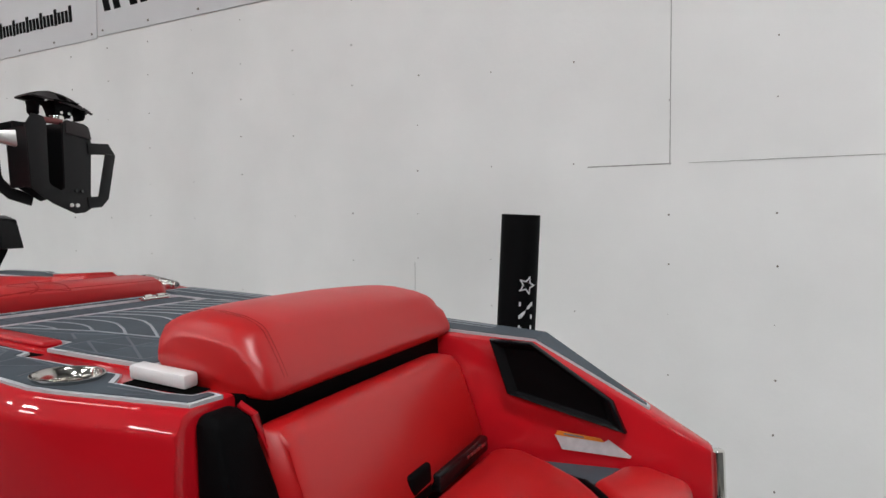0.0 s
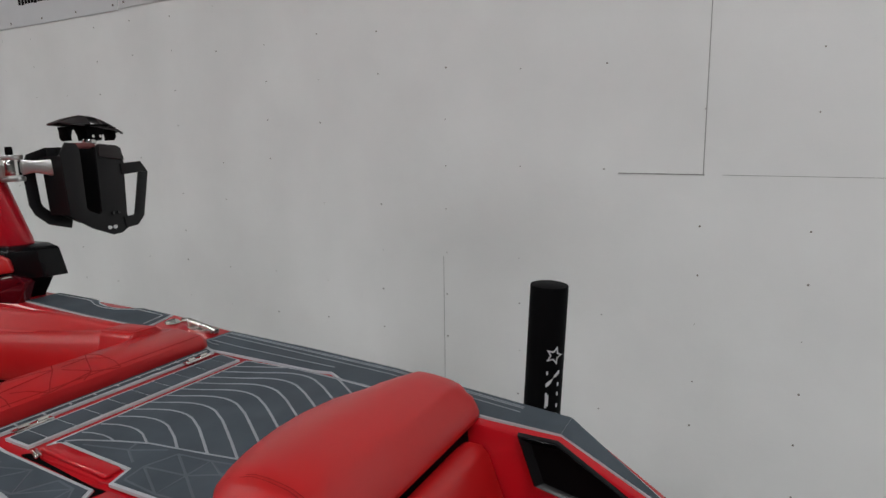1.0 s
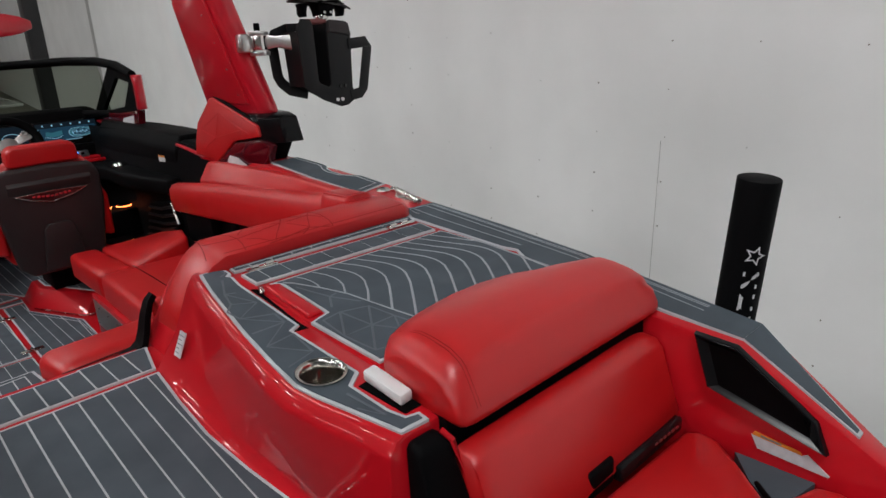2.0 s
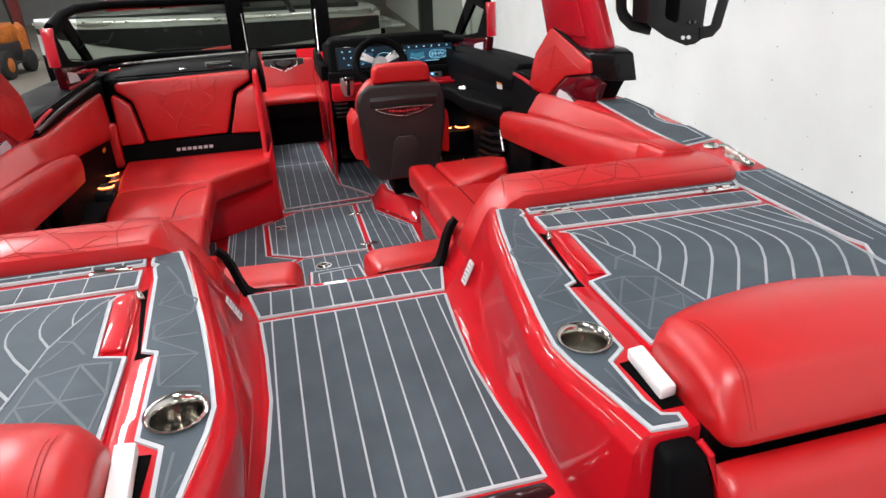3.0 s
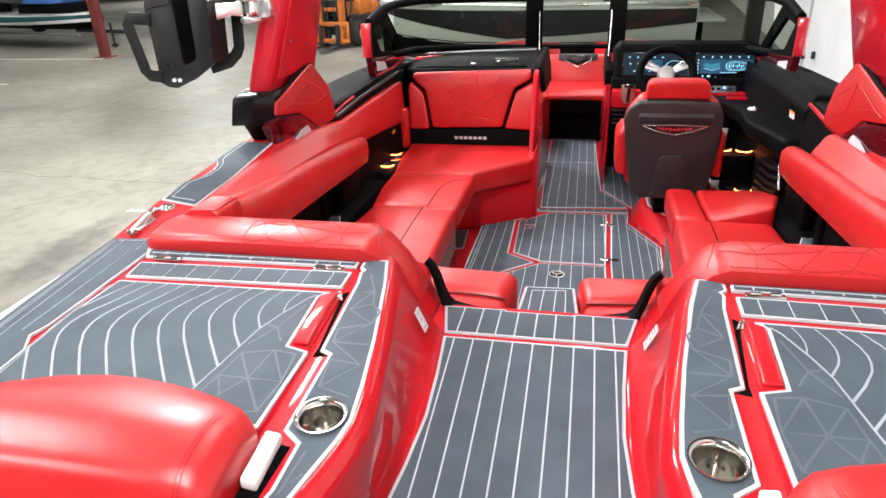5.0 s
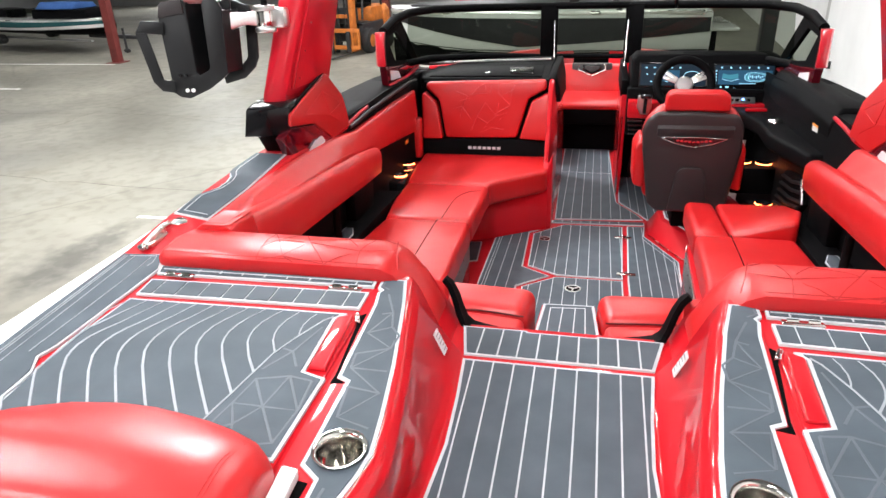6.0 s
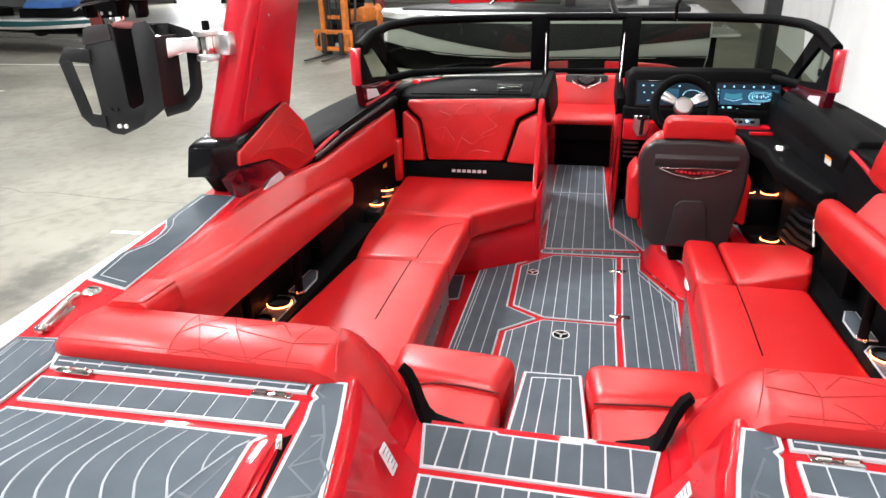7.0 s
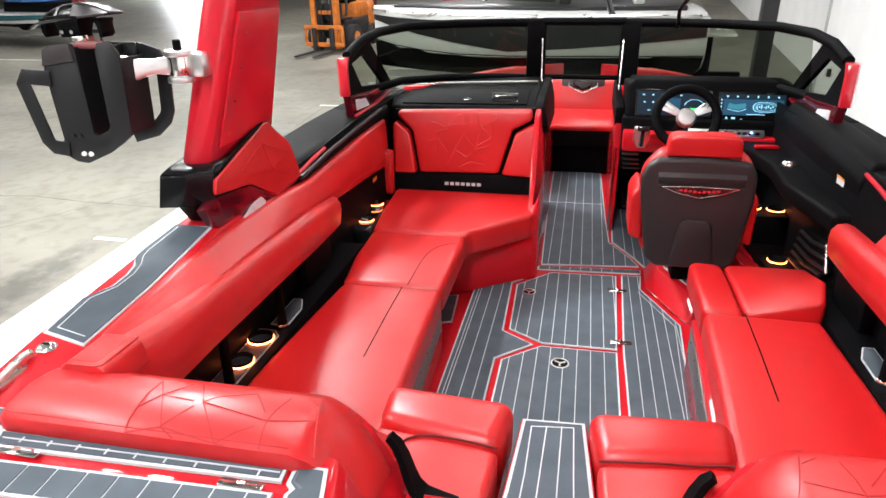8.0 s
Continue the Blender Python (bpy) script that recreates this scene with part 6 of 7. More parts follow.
for sx in (1, -1):
    rr = [[(sx * (xe(y0) - w_), y0, gz(y0) - 0.04), (sx * (xe(y0) - w_ + 0.02), y0, gz(y0) - 0.026), (sx * (xe(y0) - 0.02), y0, gz(y0) - 0.026), (sx * (xe(y0) + 0.09), y0, gz(y0)), (sx * (xe(y0) + 0.09), y0, gz(y0) - 0.09), (sx * (xe(y0) - w_), y0, gz(y0) - 0.10)] for y0, w_ in ((2.79, 0.14), (3.1, 0.10), (3.4, 0.06), (3.76, 0.06))]
    part("side_coaming", loft(rr, bevel=0.01, seg=2), BLACK_VINYL, con if sx < 0 else helm, smooth=50)

# ---- helm seat ----
hs = thing("helm_chair", "red vinyl helm seat with dark charcoal shell back", "seat", (0.6, 2.5, 0))
shell = [(0.60 + (x - 0.60) * 1.09, z) for x, z in [(0.375, 0.80), (0.35, 0.74), (0.36, 0.62), (0.405, 0.30), (0.455, 0.255), (0.755, 0.255), (0.80, 0.30), (0.835, 0.62), (0.832, 0.76), (0.80, 0.825), (0.60, 0.84), (0.42, 0.835)]]
part("shell", panel_xz(shell, 2.28, 2.34, -0.10, 0.02, 3), CHARCOAL, hs, "dark charcoal moulded shell", smooth=50)
part("shell_ledge", loft([[(x, 2.262, 0.700), (x, 2.236, 0.750), (x, 2.262, 0.778), (x, 2.29, 0.782), (x, 2.29, 0.70)] for x in (0.405, 0.80)], bevel=0.004), CHARCOAL, hs)
part("shell_rib", panel_xz([(0.50, 0.27), (0.53, 0.50), (0.555, 0.53), (0.655, 0.53), (0.68, 0.50), (0.715, 0.27)], 2.266, 2.285, -0.10, 0.008), CHARCOAL, hs)
part("badge", panel_xz([(0.425, 0.700), (0.50, 0.668), (0.60, 0.645), (0.70, 0.668), (0.775, 0.700), (0.60, 0.706)], 2.268, 2.284, -0.10, 0.004), BLACK_GLOSS, hs, "winged badge outline")
wing = [(0.428, 0.699), (0.50, 0.669), (0.60, 0.647), (0.70, 0.669), (0.772, 0.699), (0.60, 0.705), (0.428, 0.699)]
part("badge_rim", tube([(x, 2.2665 - 0.10 * (z - 0.5), z) for x, z in wing], 0.0022, n=6), STEEL, hs, "thin pale badge rim")
marks = bmesh.new()
for k in range(9):
    box((0.516 + 0.021 * k, 2.2655 - 0.10 * 0.186, 0.686 - 0.008 * (1 - abs(k - 4) / 4)), (0.014, 0.006, 0.011 if k % 2 else 0.007), bm=marks)
part("badge_mark", marks, RED_METAL, hs, "red bar-shaped badge mark", smooth=0)
part("back_cushion", panel_xz([(0.345, 0.78), (0.33, 0.70), (0.37, 0.36), (0.80, 0.36), (0.855, 0.70), (0.845, 0.80), (0.79, 0.862), (0.42, 0.868)], 2.335, 2.44, -0.10, 0.035, 4), RED_VINYL, hs, smooth=60)
part("headrest", panel_xz([(0.435, 0.84), (0.445, 0.925), (0.47, 0.945), (0.74, 0.945), (0.765, 0.925), (0.775, 0.84)], 2.30, 2.42, -0.10, 0.03, 4), RED_VINYL, hs, smooth=60)
for sgn, xx in ((-1, 0.335), (1, 0.86)):
    part("side_bolster", loft([[(xx + dx, y0, z0) for dx, z0 in ((-0.035, 0.40), (-0.04, 0.62), (0.0, 0.68), (0.035, 0.62), (0.03, 0.38))] for y0 in (2.33, 2.60)], bevel=0.02, seg=3), RED_VINYL, hs, smooth=60)
part("seat", prism([(0.36, 2.34), (0.84, 2.34), (0.84, 2.82), (0.36, 2.82)], 0.32, 0.45, 0.04, 4), RED_VINYL, hs, smooth=60)
part("pedestal", cyl((0.66, 2.58, 0.08), (0.66, 2.58, 0.33), 0.07, n=20), BLACK_MATTE, hs)
part("slide_base", prism([(0.56, 2.52), (0.76, 2.52), (0.76, 2.78), (0.56, 2.78)], 0.09, 0.26, 0.01), BLACK_MATTE, hs)

# ---- bow seating seen through the walk-through ----
bow = thing("bow_bench", "red vinyl bow seat with white cushion piping and dark badge", "seat", (0.03, 4.9, 0))
part("seat", prism([(-0.25, 4.72), (0.28, 4.72), (0.31, 5.24), (-0.28, 5.24)], lambda x, y: 0.395 + 0.12 * (y - 4.72), lambda x, y: 0.452 + 0.12 * (y - 4.72), 0.022, 3), RED_VINYL, bow, smooth=60)
part("front_pad", prism([(-0.25, 4.735), (0.28, 4.735), (0.30, 5.2), (-0.27, 5.2)], 0.26, lambda x, y: 0.40 + 0.12 * (y - 4.72), 0.015, 3), BLACK_VINYL, bow, "black padded seat front", smooth=60)
part("base", prism([(-0.27, 4.84), (0.31, 4.84), (0.37, 5.25), (-0.33, 5.25)], 0, 0.30), BLACK_VINYL, bow)
part("backrest", panel_xz([(-0.27, 0.47), (0.31, 0.47), (0.31, 0.745), (-0.27, 0.745)], 5.15, 5.27, 0.3, 0.03, 4), RED_VINYL, bow, smooth=60)
part("top_pad", panel_xz([(-0.17, 0.70), (0.02, 0.66), (0.21, 0.70), (0.21, 0.755), (-0.17, 0.755)], 5.143, 5.20, 0.3, 0.008), CHARCOAL, bow)
part("badge", panel_xz([(-0.07, 0.745), (0.11, 0.745), (0.11, 0.70), (0.02, 0.655), (-0.07, 0.70)], 5.135, 5.146, 0.3, 0.004), BLACK_GLOSS, bow, "dark shield badge")
part("badge_inner", panel_xz([(-0.05, 0.735), (0.09, 0.735), (0.09, 0.71), (0.02, 0.675), (-0.05, 0.71)], 5.130, 5.138, 0.3, 0.003), CHARCOAL, bow)
part("badge_rim", tube([(x, 5.128 + 0.3 * (z - 0.5), z) for x, z in ((-0.105, 0.742), (-0.105, 0.70), (0.02, 0.640), (0.145, 0.70), (0.145, 0.742))], 0.005, n=6), STEEL, bow, "pale badge rim")
for sx in (1, -1):
    F = lambda pts: flip(sx, pts)
    bl = thing("bow_lounge", "red vinyl bow side lounge with raised backrest", "seat", (sx * 0.7, 4.7, 0), group="bow lounges")
    part("seat", prism(F([(0.36, 4.25), (0.95, 4.25), (0.75, 5.25), (0.40, 5.25)]), 0.15, 0.55, 0.04, 3), RED_VINYL, bl, smooth=60)
    part("aft_backrest", loft([[(sx * x, y0 + 0.10 * (z - 0.6), z) for x, z in ((0.37, 0.50), (0.37, 0.955), (0.40, 0.972), (0.62, 0.955), (0.86, 0.90), (0.90, 0.86), (0.90, 0.50))] for y0 in (4.24, 4.36)], bevel=0.025, seg=3), RED_VINYL, bl, smooth=60)
    part("backrest", loft([[(sx * (xe(y0) - 0.26), y0, 0.5), (sx * (xe(y0) - 0.20), y0, gz(y0) + 0.02), (sx * (xe(y0) - 0.10), y0, gz(y0) + 0.02), (sx * (xe(y0) - 0.10), y0, 0.5)] for y0 in (4.2, 4.6, 5.0, 5.4)], bevel=0.02, seg=3), RED_VINYL, bl, smooth=60)

# ---- windscreen ----
ws = thing("windscreen", "black framed smoked wrap-round windscreen with open centre door", "windscreen", (0, 3.5, 0.95))
TOP = [(1.275, 2.56, 1.16), (1.27, 2.68, 1.235), (1.255, 2.88, 1.295), (1.22, 3.12, 1.325), (1.12, 3.45, 1.335), (0.85, 3.75, 1.33), (0.55, 3.92, 1.325), (0.285, 4.02, 1.32)]
BOT = [(1.255, 2.58, 0.99), (1.255, 2.75, 0.985), (1.27, 2.95, 0.985), (1.265, 3.15, 0.985), (1.17, 3.48, 0.985), (0.88, 3.77, 0.97), (0.56, 3.93, 0.955), (0.275, 4.02, 0.935)]
for sx in (1, -1):
    F = lambda pts: flip(sx, pts)
    part("top_rail", tube(F(TOP[1:]), 0.028, n=12), BLACK_MATTE, ws, "glossy black frame rail", smooth=60)
    part("bottom_rail", tube(F(BOT[3:]), 0.026, n=10), BLACK_MATTE, ws, smooth=60)
    part("centre_pillar", loft([[(sx * (0.285 + a), 4.02 + b, z) for a, b in ((-0.03, -0.015), (0.10, -0.07), (0.10, -0.03), (-0.03, 0.02))] for z in (0.90, 1.335)], bevel=0.006), BLACK_MATTE, ws)
    # triangular quarter light in a flat black frame
    outer = [(1.262, 2.595, 1.222), (1.266, 3.02, 1.300), (1.262, 3.48, 0.968), (1.258, 2.665, 0.985)]
    light = [(1.264, 2.705, 1.192), (1.265, 2.925, 1.222), (1.262, 3.30, 0.992), (1.260, 2.842, 1.044)]
    rr = [[(x + d, y, z) for x, y, z in q] for d, q in ((-0.012, outer), (-0.012, light), (0.014, light), (0.014, outer), (-0.012, outer))]
    part("quarter_frame", loft([F(r) for r in rr], caps=False), BLACK_MATTE, ws, "flat black quarter-light frame", smooth=20)
    bm = bmesh.new()
    bm.faces.new([bm.verts.new(p) for p in F(light)])
    g = part("quarter_pane", bm, GLASS, ws, "smoked triangular quarter light")
    g.visible_shadow = False
    for a, b in ((4, 8),):
        bm = bmesh.new()
        for i in range(max(a, 1) - 1, b - 1 if b < 8 else 7):
            p = [Vector(v) for v in (TOP[i], TOP[i + 1], BOT[i + 1], BOT[i])]
            bm.faces.new([bm.verts.new((sx * q.x, q.y, q.z)) for q in p])
        bmesh.ops.remove_doubles(bm, verts=bm.verts, dist=1e-4)
        g = part("pane", bm, GLASS, ws, "smoked tinted pane")
        g.visible_shadow = False
    part("end_cap", loft([F([(1.292, 2.575, z), (1.270, 2.535, z), (1.222, 2.540 + dy, z), (1.232, 2.60 + dy, z), (1.292, 2.64, z)]) for z, dy in ((1.036, 0.0), (1.10, -0.008), (1.18, -0.008), (1.238, 0.012))], bevel=0.005), RED_METAL, ws, "red end cap")
    side_view = [(2.605, 1.03), (2.650, 0.900), (3.06, 0.898), (3.42, 0.925), (3.50, 0.985), (2.95, 1.0)]
    # darker red puts the bracket's shade into its colour
    part("end_bracket", loft([F([(x, y, z) for y, z in side_view]) for x in (1.240, 1.285)], bevel=0.006), DARK_RED, ws, "red bracket under the windscreen end, its shade put into the colour")
    # brighter red strip draws the highlight along the bracket's lower edge
    part("bracket_trim", tube(F([(1.238, 2.655, 0.906), (1.238, 3.05, 0.904), (1.238, 3.40, 0.930)]), 0.009, n=8), RED_METAL, ws, "bright red strip drawn for the highlight on the lower edge")
    part("bracket_label", loft([F([(x, 2.69, 0.996), (x, 2.87, 0.972), (x, 2.93, 0.920), (x, 2.70, 0.932)]) for x in (1.2405, 1.2365)]), LABEL_WHITE, ws, "small white label", smooth=0)
    part("gas_strut", tube(F([(0.262, 3.80, 0.90), (0.275, 3.93, 1.22)]), 0.004, n=8), STEEL, ws)
part("door_glass_rail", tube([(-0.265, 4.0, 0.95), (0.265, 4.0, 0.95)], 0.018, n=8), BLACK_MATTE, ws)
part("door_top_rail", tube([(-0.285, 4.02, 1.325), (0.285, 4.02, 1.325)], 0.027, n=8), BLACK_MATTE, ws)
bm = bmesh.new()
bm.faces.new([bm.verts.new(p) for p in ((-0.26, 4.005, 0.955), (0.26, 4.005, 0.955), (0.26, 4.02, 1.315), (-0.26, 4.02, 1.315))])
g = part("pane", bm, GLASS, ws, "smoked tinted centre door pane")
g.visible_shadow = False

mir = thing("rear_view_mirror", "wide red-backed rear view mirror above the windscreen", "mirror", (0.6, 3.55, 1.33))
part("stalk", tube([(0.575, 3.62, 1.32), (0.565, 3.5, 1.43), (0.62, 3.42, 1.53)], 0.012), BLACK_GLOSS, mir)
rr = []
for k in range(9):
    u = -1 + k / 4
    w = 0.28 * u
    hh = 0.075 * math.sqrt(max(0.05, 1 - u * u * 0.9))
    rr.append([(0.70 + w, 3.40 + 0.05 * u * u + dy, 1.575 + dz) for dy, dz in ((-0.01, -hh), (-0.015, 0), (-0.01, hh), (0.05, hh * 0.8), (0.06, 0), (0.05, -hh * 0.8))])
part("shell", loft(rr, bevel=0.006), RED_METAL, mir, smooth=60)

# ---- tower and board racks ----
tow = thing("wake_tower", "red arched wake tower on black folding bases", "tower", (0, 1.2, 0.87))
for sx in (1, -1):
    F = lambda pts: flip(sx, pts)
    # base: faceted black block with a darker red cheek below the pad
    lo = [(1.32, 0.905), (1.238, 0.925), (1.155, 0.985), (1.16, 1.32), (1.325, 1.32), (1.335, 1.05)]
    up = [(1.31, 0.925), (1.215, 0.93), (1.15, 0.99), (1.16, 1.32), (1.325, 1.32), (1.335, 1.08)]
    part("base_block", loft([F([(x, y, z) for x, y in pp]) for z, pp in ((0.952, lo), (1.060, up), (1.078, [(1.24 + (x - 1.24) * 0.86, 1.1 + (y - 1.1) * 0.75) for x, y in up]))], bevel=0.004), BLACK_SATIN, tow, "glossy black faceted base")
    part("base_foot", loft([F([(x, y, z) for x, y in pp]) for z, pp in ((0.862, [(1.295, 1.03), (1.20, 1.03), (1.17, 1.07), (1.17, 1.36), (1.295, 1.36)]), (0.952, [(1.30, 0.96), (1.20, 0.97), (1.16, 1.03), (1.16, 1.36), (1.30, 1.36)]))], bevel=0.006), BLACK_MATTE, tow)
    part("cheek", loft([F([(1.147 + dx, 0.905, 0.950), (1.145 + dx, 0.985, 0.974), (1.147 + dx, 1.214, 0.945), (1.149 + dx, 1.392, 0.850), (1.15 + dx, 1.45, 0.832), (1.15 + dx, 1.31, 0.826), (1.155 + dx, 1.06, 0.820), (1.16 + dx, 1.0, 0.830)]) for dx in (0.0, 0.04)], bevel=0.003), DARK_RED, tow, "dark red glossy cheek")
    part("cheek_label", loft([F([(x, 1.131, 0.837), (x, 1.127, 0.851), (x, 1.20, 0.876), (x, 1.275, 0.882), (x, 1.306, 0.854), (x, 1.276, 0.834)]) for x in (1.1465, 1.1425)]), LABEL_WHITE, tow, "small pale label", smooth=0)
    pad_edge = [(0.966, 0.987), (0.978, 1.036), (1.372, 1.143), (1.410, 1.137), (1.587, 1.018), (1.640, 0.930), (1.668, 0.854), (1.43, 0.842), (1.387, 0.858), (1.214, 0.951)]
    part("pad", loft([F([(1.139 + 0.02 * (y - 1.0) + dx, 1.33 + (y - 1.33) * k, 0.98 + (z - 0.98) * k) for y, z in pad_edge]) for dx, k in ((0.0, 1.0), (0.012, 1.0), (0.05, 0.86))], bevel=0.006, seg=3), RED_VINYL, tow, "quilted red vinyl pad", smooth=50)
    part("pad_gasket", tube(F([(1.158, 1.0, 1.042), (1.160, 1.372, 1.148), (1.165, 1.41, 1.142)]), 0.009, n=8), BLACK_MATTE, tow, "black gasket behind the pad", smooth=60)
    for ya, za, yb, zb_ in ((1.12, 1.01, 1.33, 1.075), (1.33, 1.075, 1.40, 0.955), (1.40, 0.955, 1.12, 1.01), (1.40, 0.955, 1.56, 0.985), (1.33, 1.075, 1.56, 0.985), (1.40, 0.955, 1.55, 0.89), (1.12, 1.01, 1.05, 0.995)):
        part("quilting_seam", tube(F([(1.1386 + 0.02 * (ya - 1.0), ya, za), (1.1386 + 0.02 * (yb - 1.0), yb, zb_)]), 0.0016, n=5), RED_VINYL, tow)
    # leg: faceted box section rising and leaning inboard
    rr = []
    for z, x0, x1, y0, y1 in ((1.065, 1.305, 1.19, 1.02, 1.50), (1.10, 1.30, 1.185, 1.02, 1.49), (1.55, 1.175, 1.045, 1.05, 1.37), (2.0, 1.05, 0.92, 1.09, 1.36), (2.25, 0.93, 0.82, 1.12, 1.36)):
        rr.append(F([(x0, y0 + 0.06, z), (x0 - 0.025, y0, z), (x0 - 0.05, y0 - 0.010, z), (x1 + 0.05, y0 - 0.010, z), (x1 + 0.02, y0, z), (x1, y0 + 0.02, z), (x1 - 0.01, y1, z), (x0 - 0.02, y1, z)]))
    part("leg", loft(rr, bevel=0.007, seg=2), RED_METAL, tow, "red powder-coated leg")
    part("leg_shell", loft([F([(x + 0.012, 1.085, z), (x - 0.010, 1.08, z), (x - 0.020, y1, z), (x + 0.0, y1 + 0.01, z)]) for z, x, y1 in ((1.12, 1.178, 1.46), (1.555, 1.042, 1.35))], bevel=0.003), RED_METAL, tow)
    for k in range(4):
        z = 1.16 + 0.11 * k
        part("bolt", cyl((sx * (1.17 - 0.31 * (z - 1.12)), 1.12 + 0.005 * k, z), (sx * (1.162 - 0.31 * (z - 1.12)), 1.12 + 0.005 * k, z), 0.004, n=8), CHROME, tow)
    # rack
    rk = thing("board_rack", "black folding board rack on a polished tower arm", "board rack", (sx * 1.45, 0.85, 1.1), group="board racks")
    ox, oz = (0.0, -0.035) if sx > 0 else (0.0, 0.0)
    R = lambda pts: [(sx * (q[0] + ox), q[1], q[2] + oz) for q in pts]
    part("pivot", cyl(*R([(1.207, 0.98, 1.375), (1.207, 0.98, 1.435)]), 0.034, n=24, bevel=0.003), CHROME, rk, "polished pivot drum")
    for z in (1.362, 1.442):
        part("pivot_flange", cyl(*R([(1.207, 0.98, z - 0.009), (1.207, 0.98, z + 0.009)]), 0.041, n=24, bevel=0.003), ALU, rk)
    part("pivot_knob", cyl(*R([(1.205, 0.98, 1.45), (1.205, 0.98, 1.482)]), 0.013, n=12, bevel=0.003), BLACK_MATTE, rk)
    part("pivot_clamp", box(R([(1.165, 1.015, 1.405)])[0], (0.07 + 2 * ox, 0.06, 0.075), bevel=0.012), ALU, rk)
    part("arm", loft([R([(x, y0, z - h), (x, y0 + 0.03, z - h), (x, y0 + 0.03, z + h), (x, y0, z + h)]) for x, y0, z, h in ((1.225, 0.96, 1.405, 0.030), (1.27, 0.935, 1.405, 0.022), (1.31, 0.905, 1.40, 0.030), (1.338, 0.885, 1.395, 0.046), (1.352, 0.875, 1.395, 0.048))], bevel=0.006), ALU, rk, "polished aluminium arm")
    for z in (1.365, 1.395, 1.425):
        part("arm_bolt", cyl(*R([(1.343, 0.872, z), (1.343, 0.880, z)]), 0.004, n=8), CHROME, rk)
    body = [(1.578, 1.405), (1.566, 1.462), (1.548, 1.472), (1.468, 1.480), (1.456, 1.462), (1.452, 1.215), (1.44, 1.205), (1.400, 1.222), (1.390, 1.236), (1.390, 1.462), (1.378, 1.484), (1.335, 1.489), (1.310, 1.449), (1.313, 1.361), (1.318, 1.212), (1.353, 1.186), (1.405, 1.153), (1.495, 1.116), (1.535, 1.120), (1.60, 1.158), (1.565, 1.19)]
    part("body_plate", loft([R([(x, y0, z) for x, z in body]) for y0 in (0.843, 0.851)], bevel=0.0015), BLACK_COAT, rk)
    part("outer_cap", loft([R([(x, y0, z) for x, z in [(1.578, 1.415), (1.567, 1.464), (1.548, 1.474), (1.470, 1.482), (1.466, 1.432)]]) for y0 in (0.838, 0.844)], bevel=0.0015), CHARCOAL, rk)
    part("back_plate", loft([R([(x, y0, z) for x, z in [(1.50, 1.475), (1.34, 1.475), (1.35, 1.22), (1.44, 1.17), (1.50, 1.19)]]) for y0 in (0.965, 0.973)], bevel=0.0015), BLACK_COAT, rk)
    for xa, xb, za, zb_ in ((1.459, 1.455, 1.470, 1.20), (1.386, 1.387, 1.470, 1.22), (1.573, 1.560, 1.42, 1.20), (1.314, 1.322, 1.44, 1.215)):
        part("web", loft([R([(xa + d, 0.852, za), (xb + d, 0.852, zb_), (xb + d, 0.965, zb_), (xa + d, 0.965, za)]) for d in (-0.003, 0.003)]), BLACK_COAT, rk)
    for far in (0, 1):
        hoop = [(1.56, 1.378), (1.652, 1.384), (1.664, 1.365), (1.622, 1.185), (1.602, 1.165), (1.55, 1.160)] if not far else [(1.36, 1.455), (1.285, 1.432), (1.272, 1.40), (1.280, 1.262), (1.293, 1.235), (1.335, 1.198), (1.42, 1.175)]
        yo = (0.838, 0.846) if not far else (0.985, 0.993)
        rr = []
        for i, (x, z) in enumerate(hoop):
            px_, pz_ = hoop[max(i - 1, 0)]
            qx_, qz_ = hoop[min(i + 1, len(hoop) - 1)]
            t = Vector((qx_ - px_, qz_ - pz_)).normalized()
            s_ = Vector((-t.y, t.x)) * 0.023
            rr.append(R([(x + s_.x, yo[0], z + s_.y), (x - s_.x, yo[0], z - s_.y), (x - s_.x, yo[1], z - s_.y), (x + s_.x, yo[1], z + s_.y)]))
        part("hoop", loft(rr, bevel=0.0015), BLACK_COAT, rk)
    for bx in (1.475, 1.500):
        part("bolt", cyl(*R([(bx, 0.835, 1.148), (bx, 0.842, 1.148)]), 0.0075, n=12), WHITE_PLASTIC, rk, "pale bolt head")
        part("bolt", cyl(*R([(bx + 0.02, 0.832, 1.205), (bx + 0.02, 0.840, 1.205)]), 0.006, n=10), BLACK_GLOSS, rk)
    part("roller", cyl(*R([(1.375, 0.87, 1.476), (1.47, 0.87, 1.476)]), 0.012, n=12), material("dull_red", (0.22, 0.06, 0.06), 0.5) if sx > 0 else bpy.data.materials["dull_red"], rk, "dull red roller")
    part("collar", cyl(*R([(1.465, 0.885, 1.482), (1.467, 0.885, 1.50)]), 0.026, n=16, bevel=0.003), CHROME, rk)
    rr = []
    for z, x0, x1, d in ((1.496, 1.45, 1.515, 0.028), (1.515, 1.448, 1.518, 0.030), (1.54, 1.442, 1.525, 0.036), (1.558, 1.43, 1.54, 0.055)):
        rr.append(R([(x0, 0.90 - d, z), (x1, 0.90 - d, z), (x1, 0.90 + d, z), (x0, 0.90 + d, z)]))
    part("clamp_post", loft(rr, bevel=0.003), BLACK_MATTE, rk)
    # saddle shell: a raised back over an outboard frame with two openings
    crest = [(1.600, 1.528), (1.578, 1.553), (1.54, 1.572), (1.495, 1.586), (1.436, 1.592), (1.39, 1.582), (1.348, 1.567)]
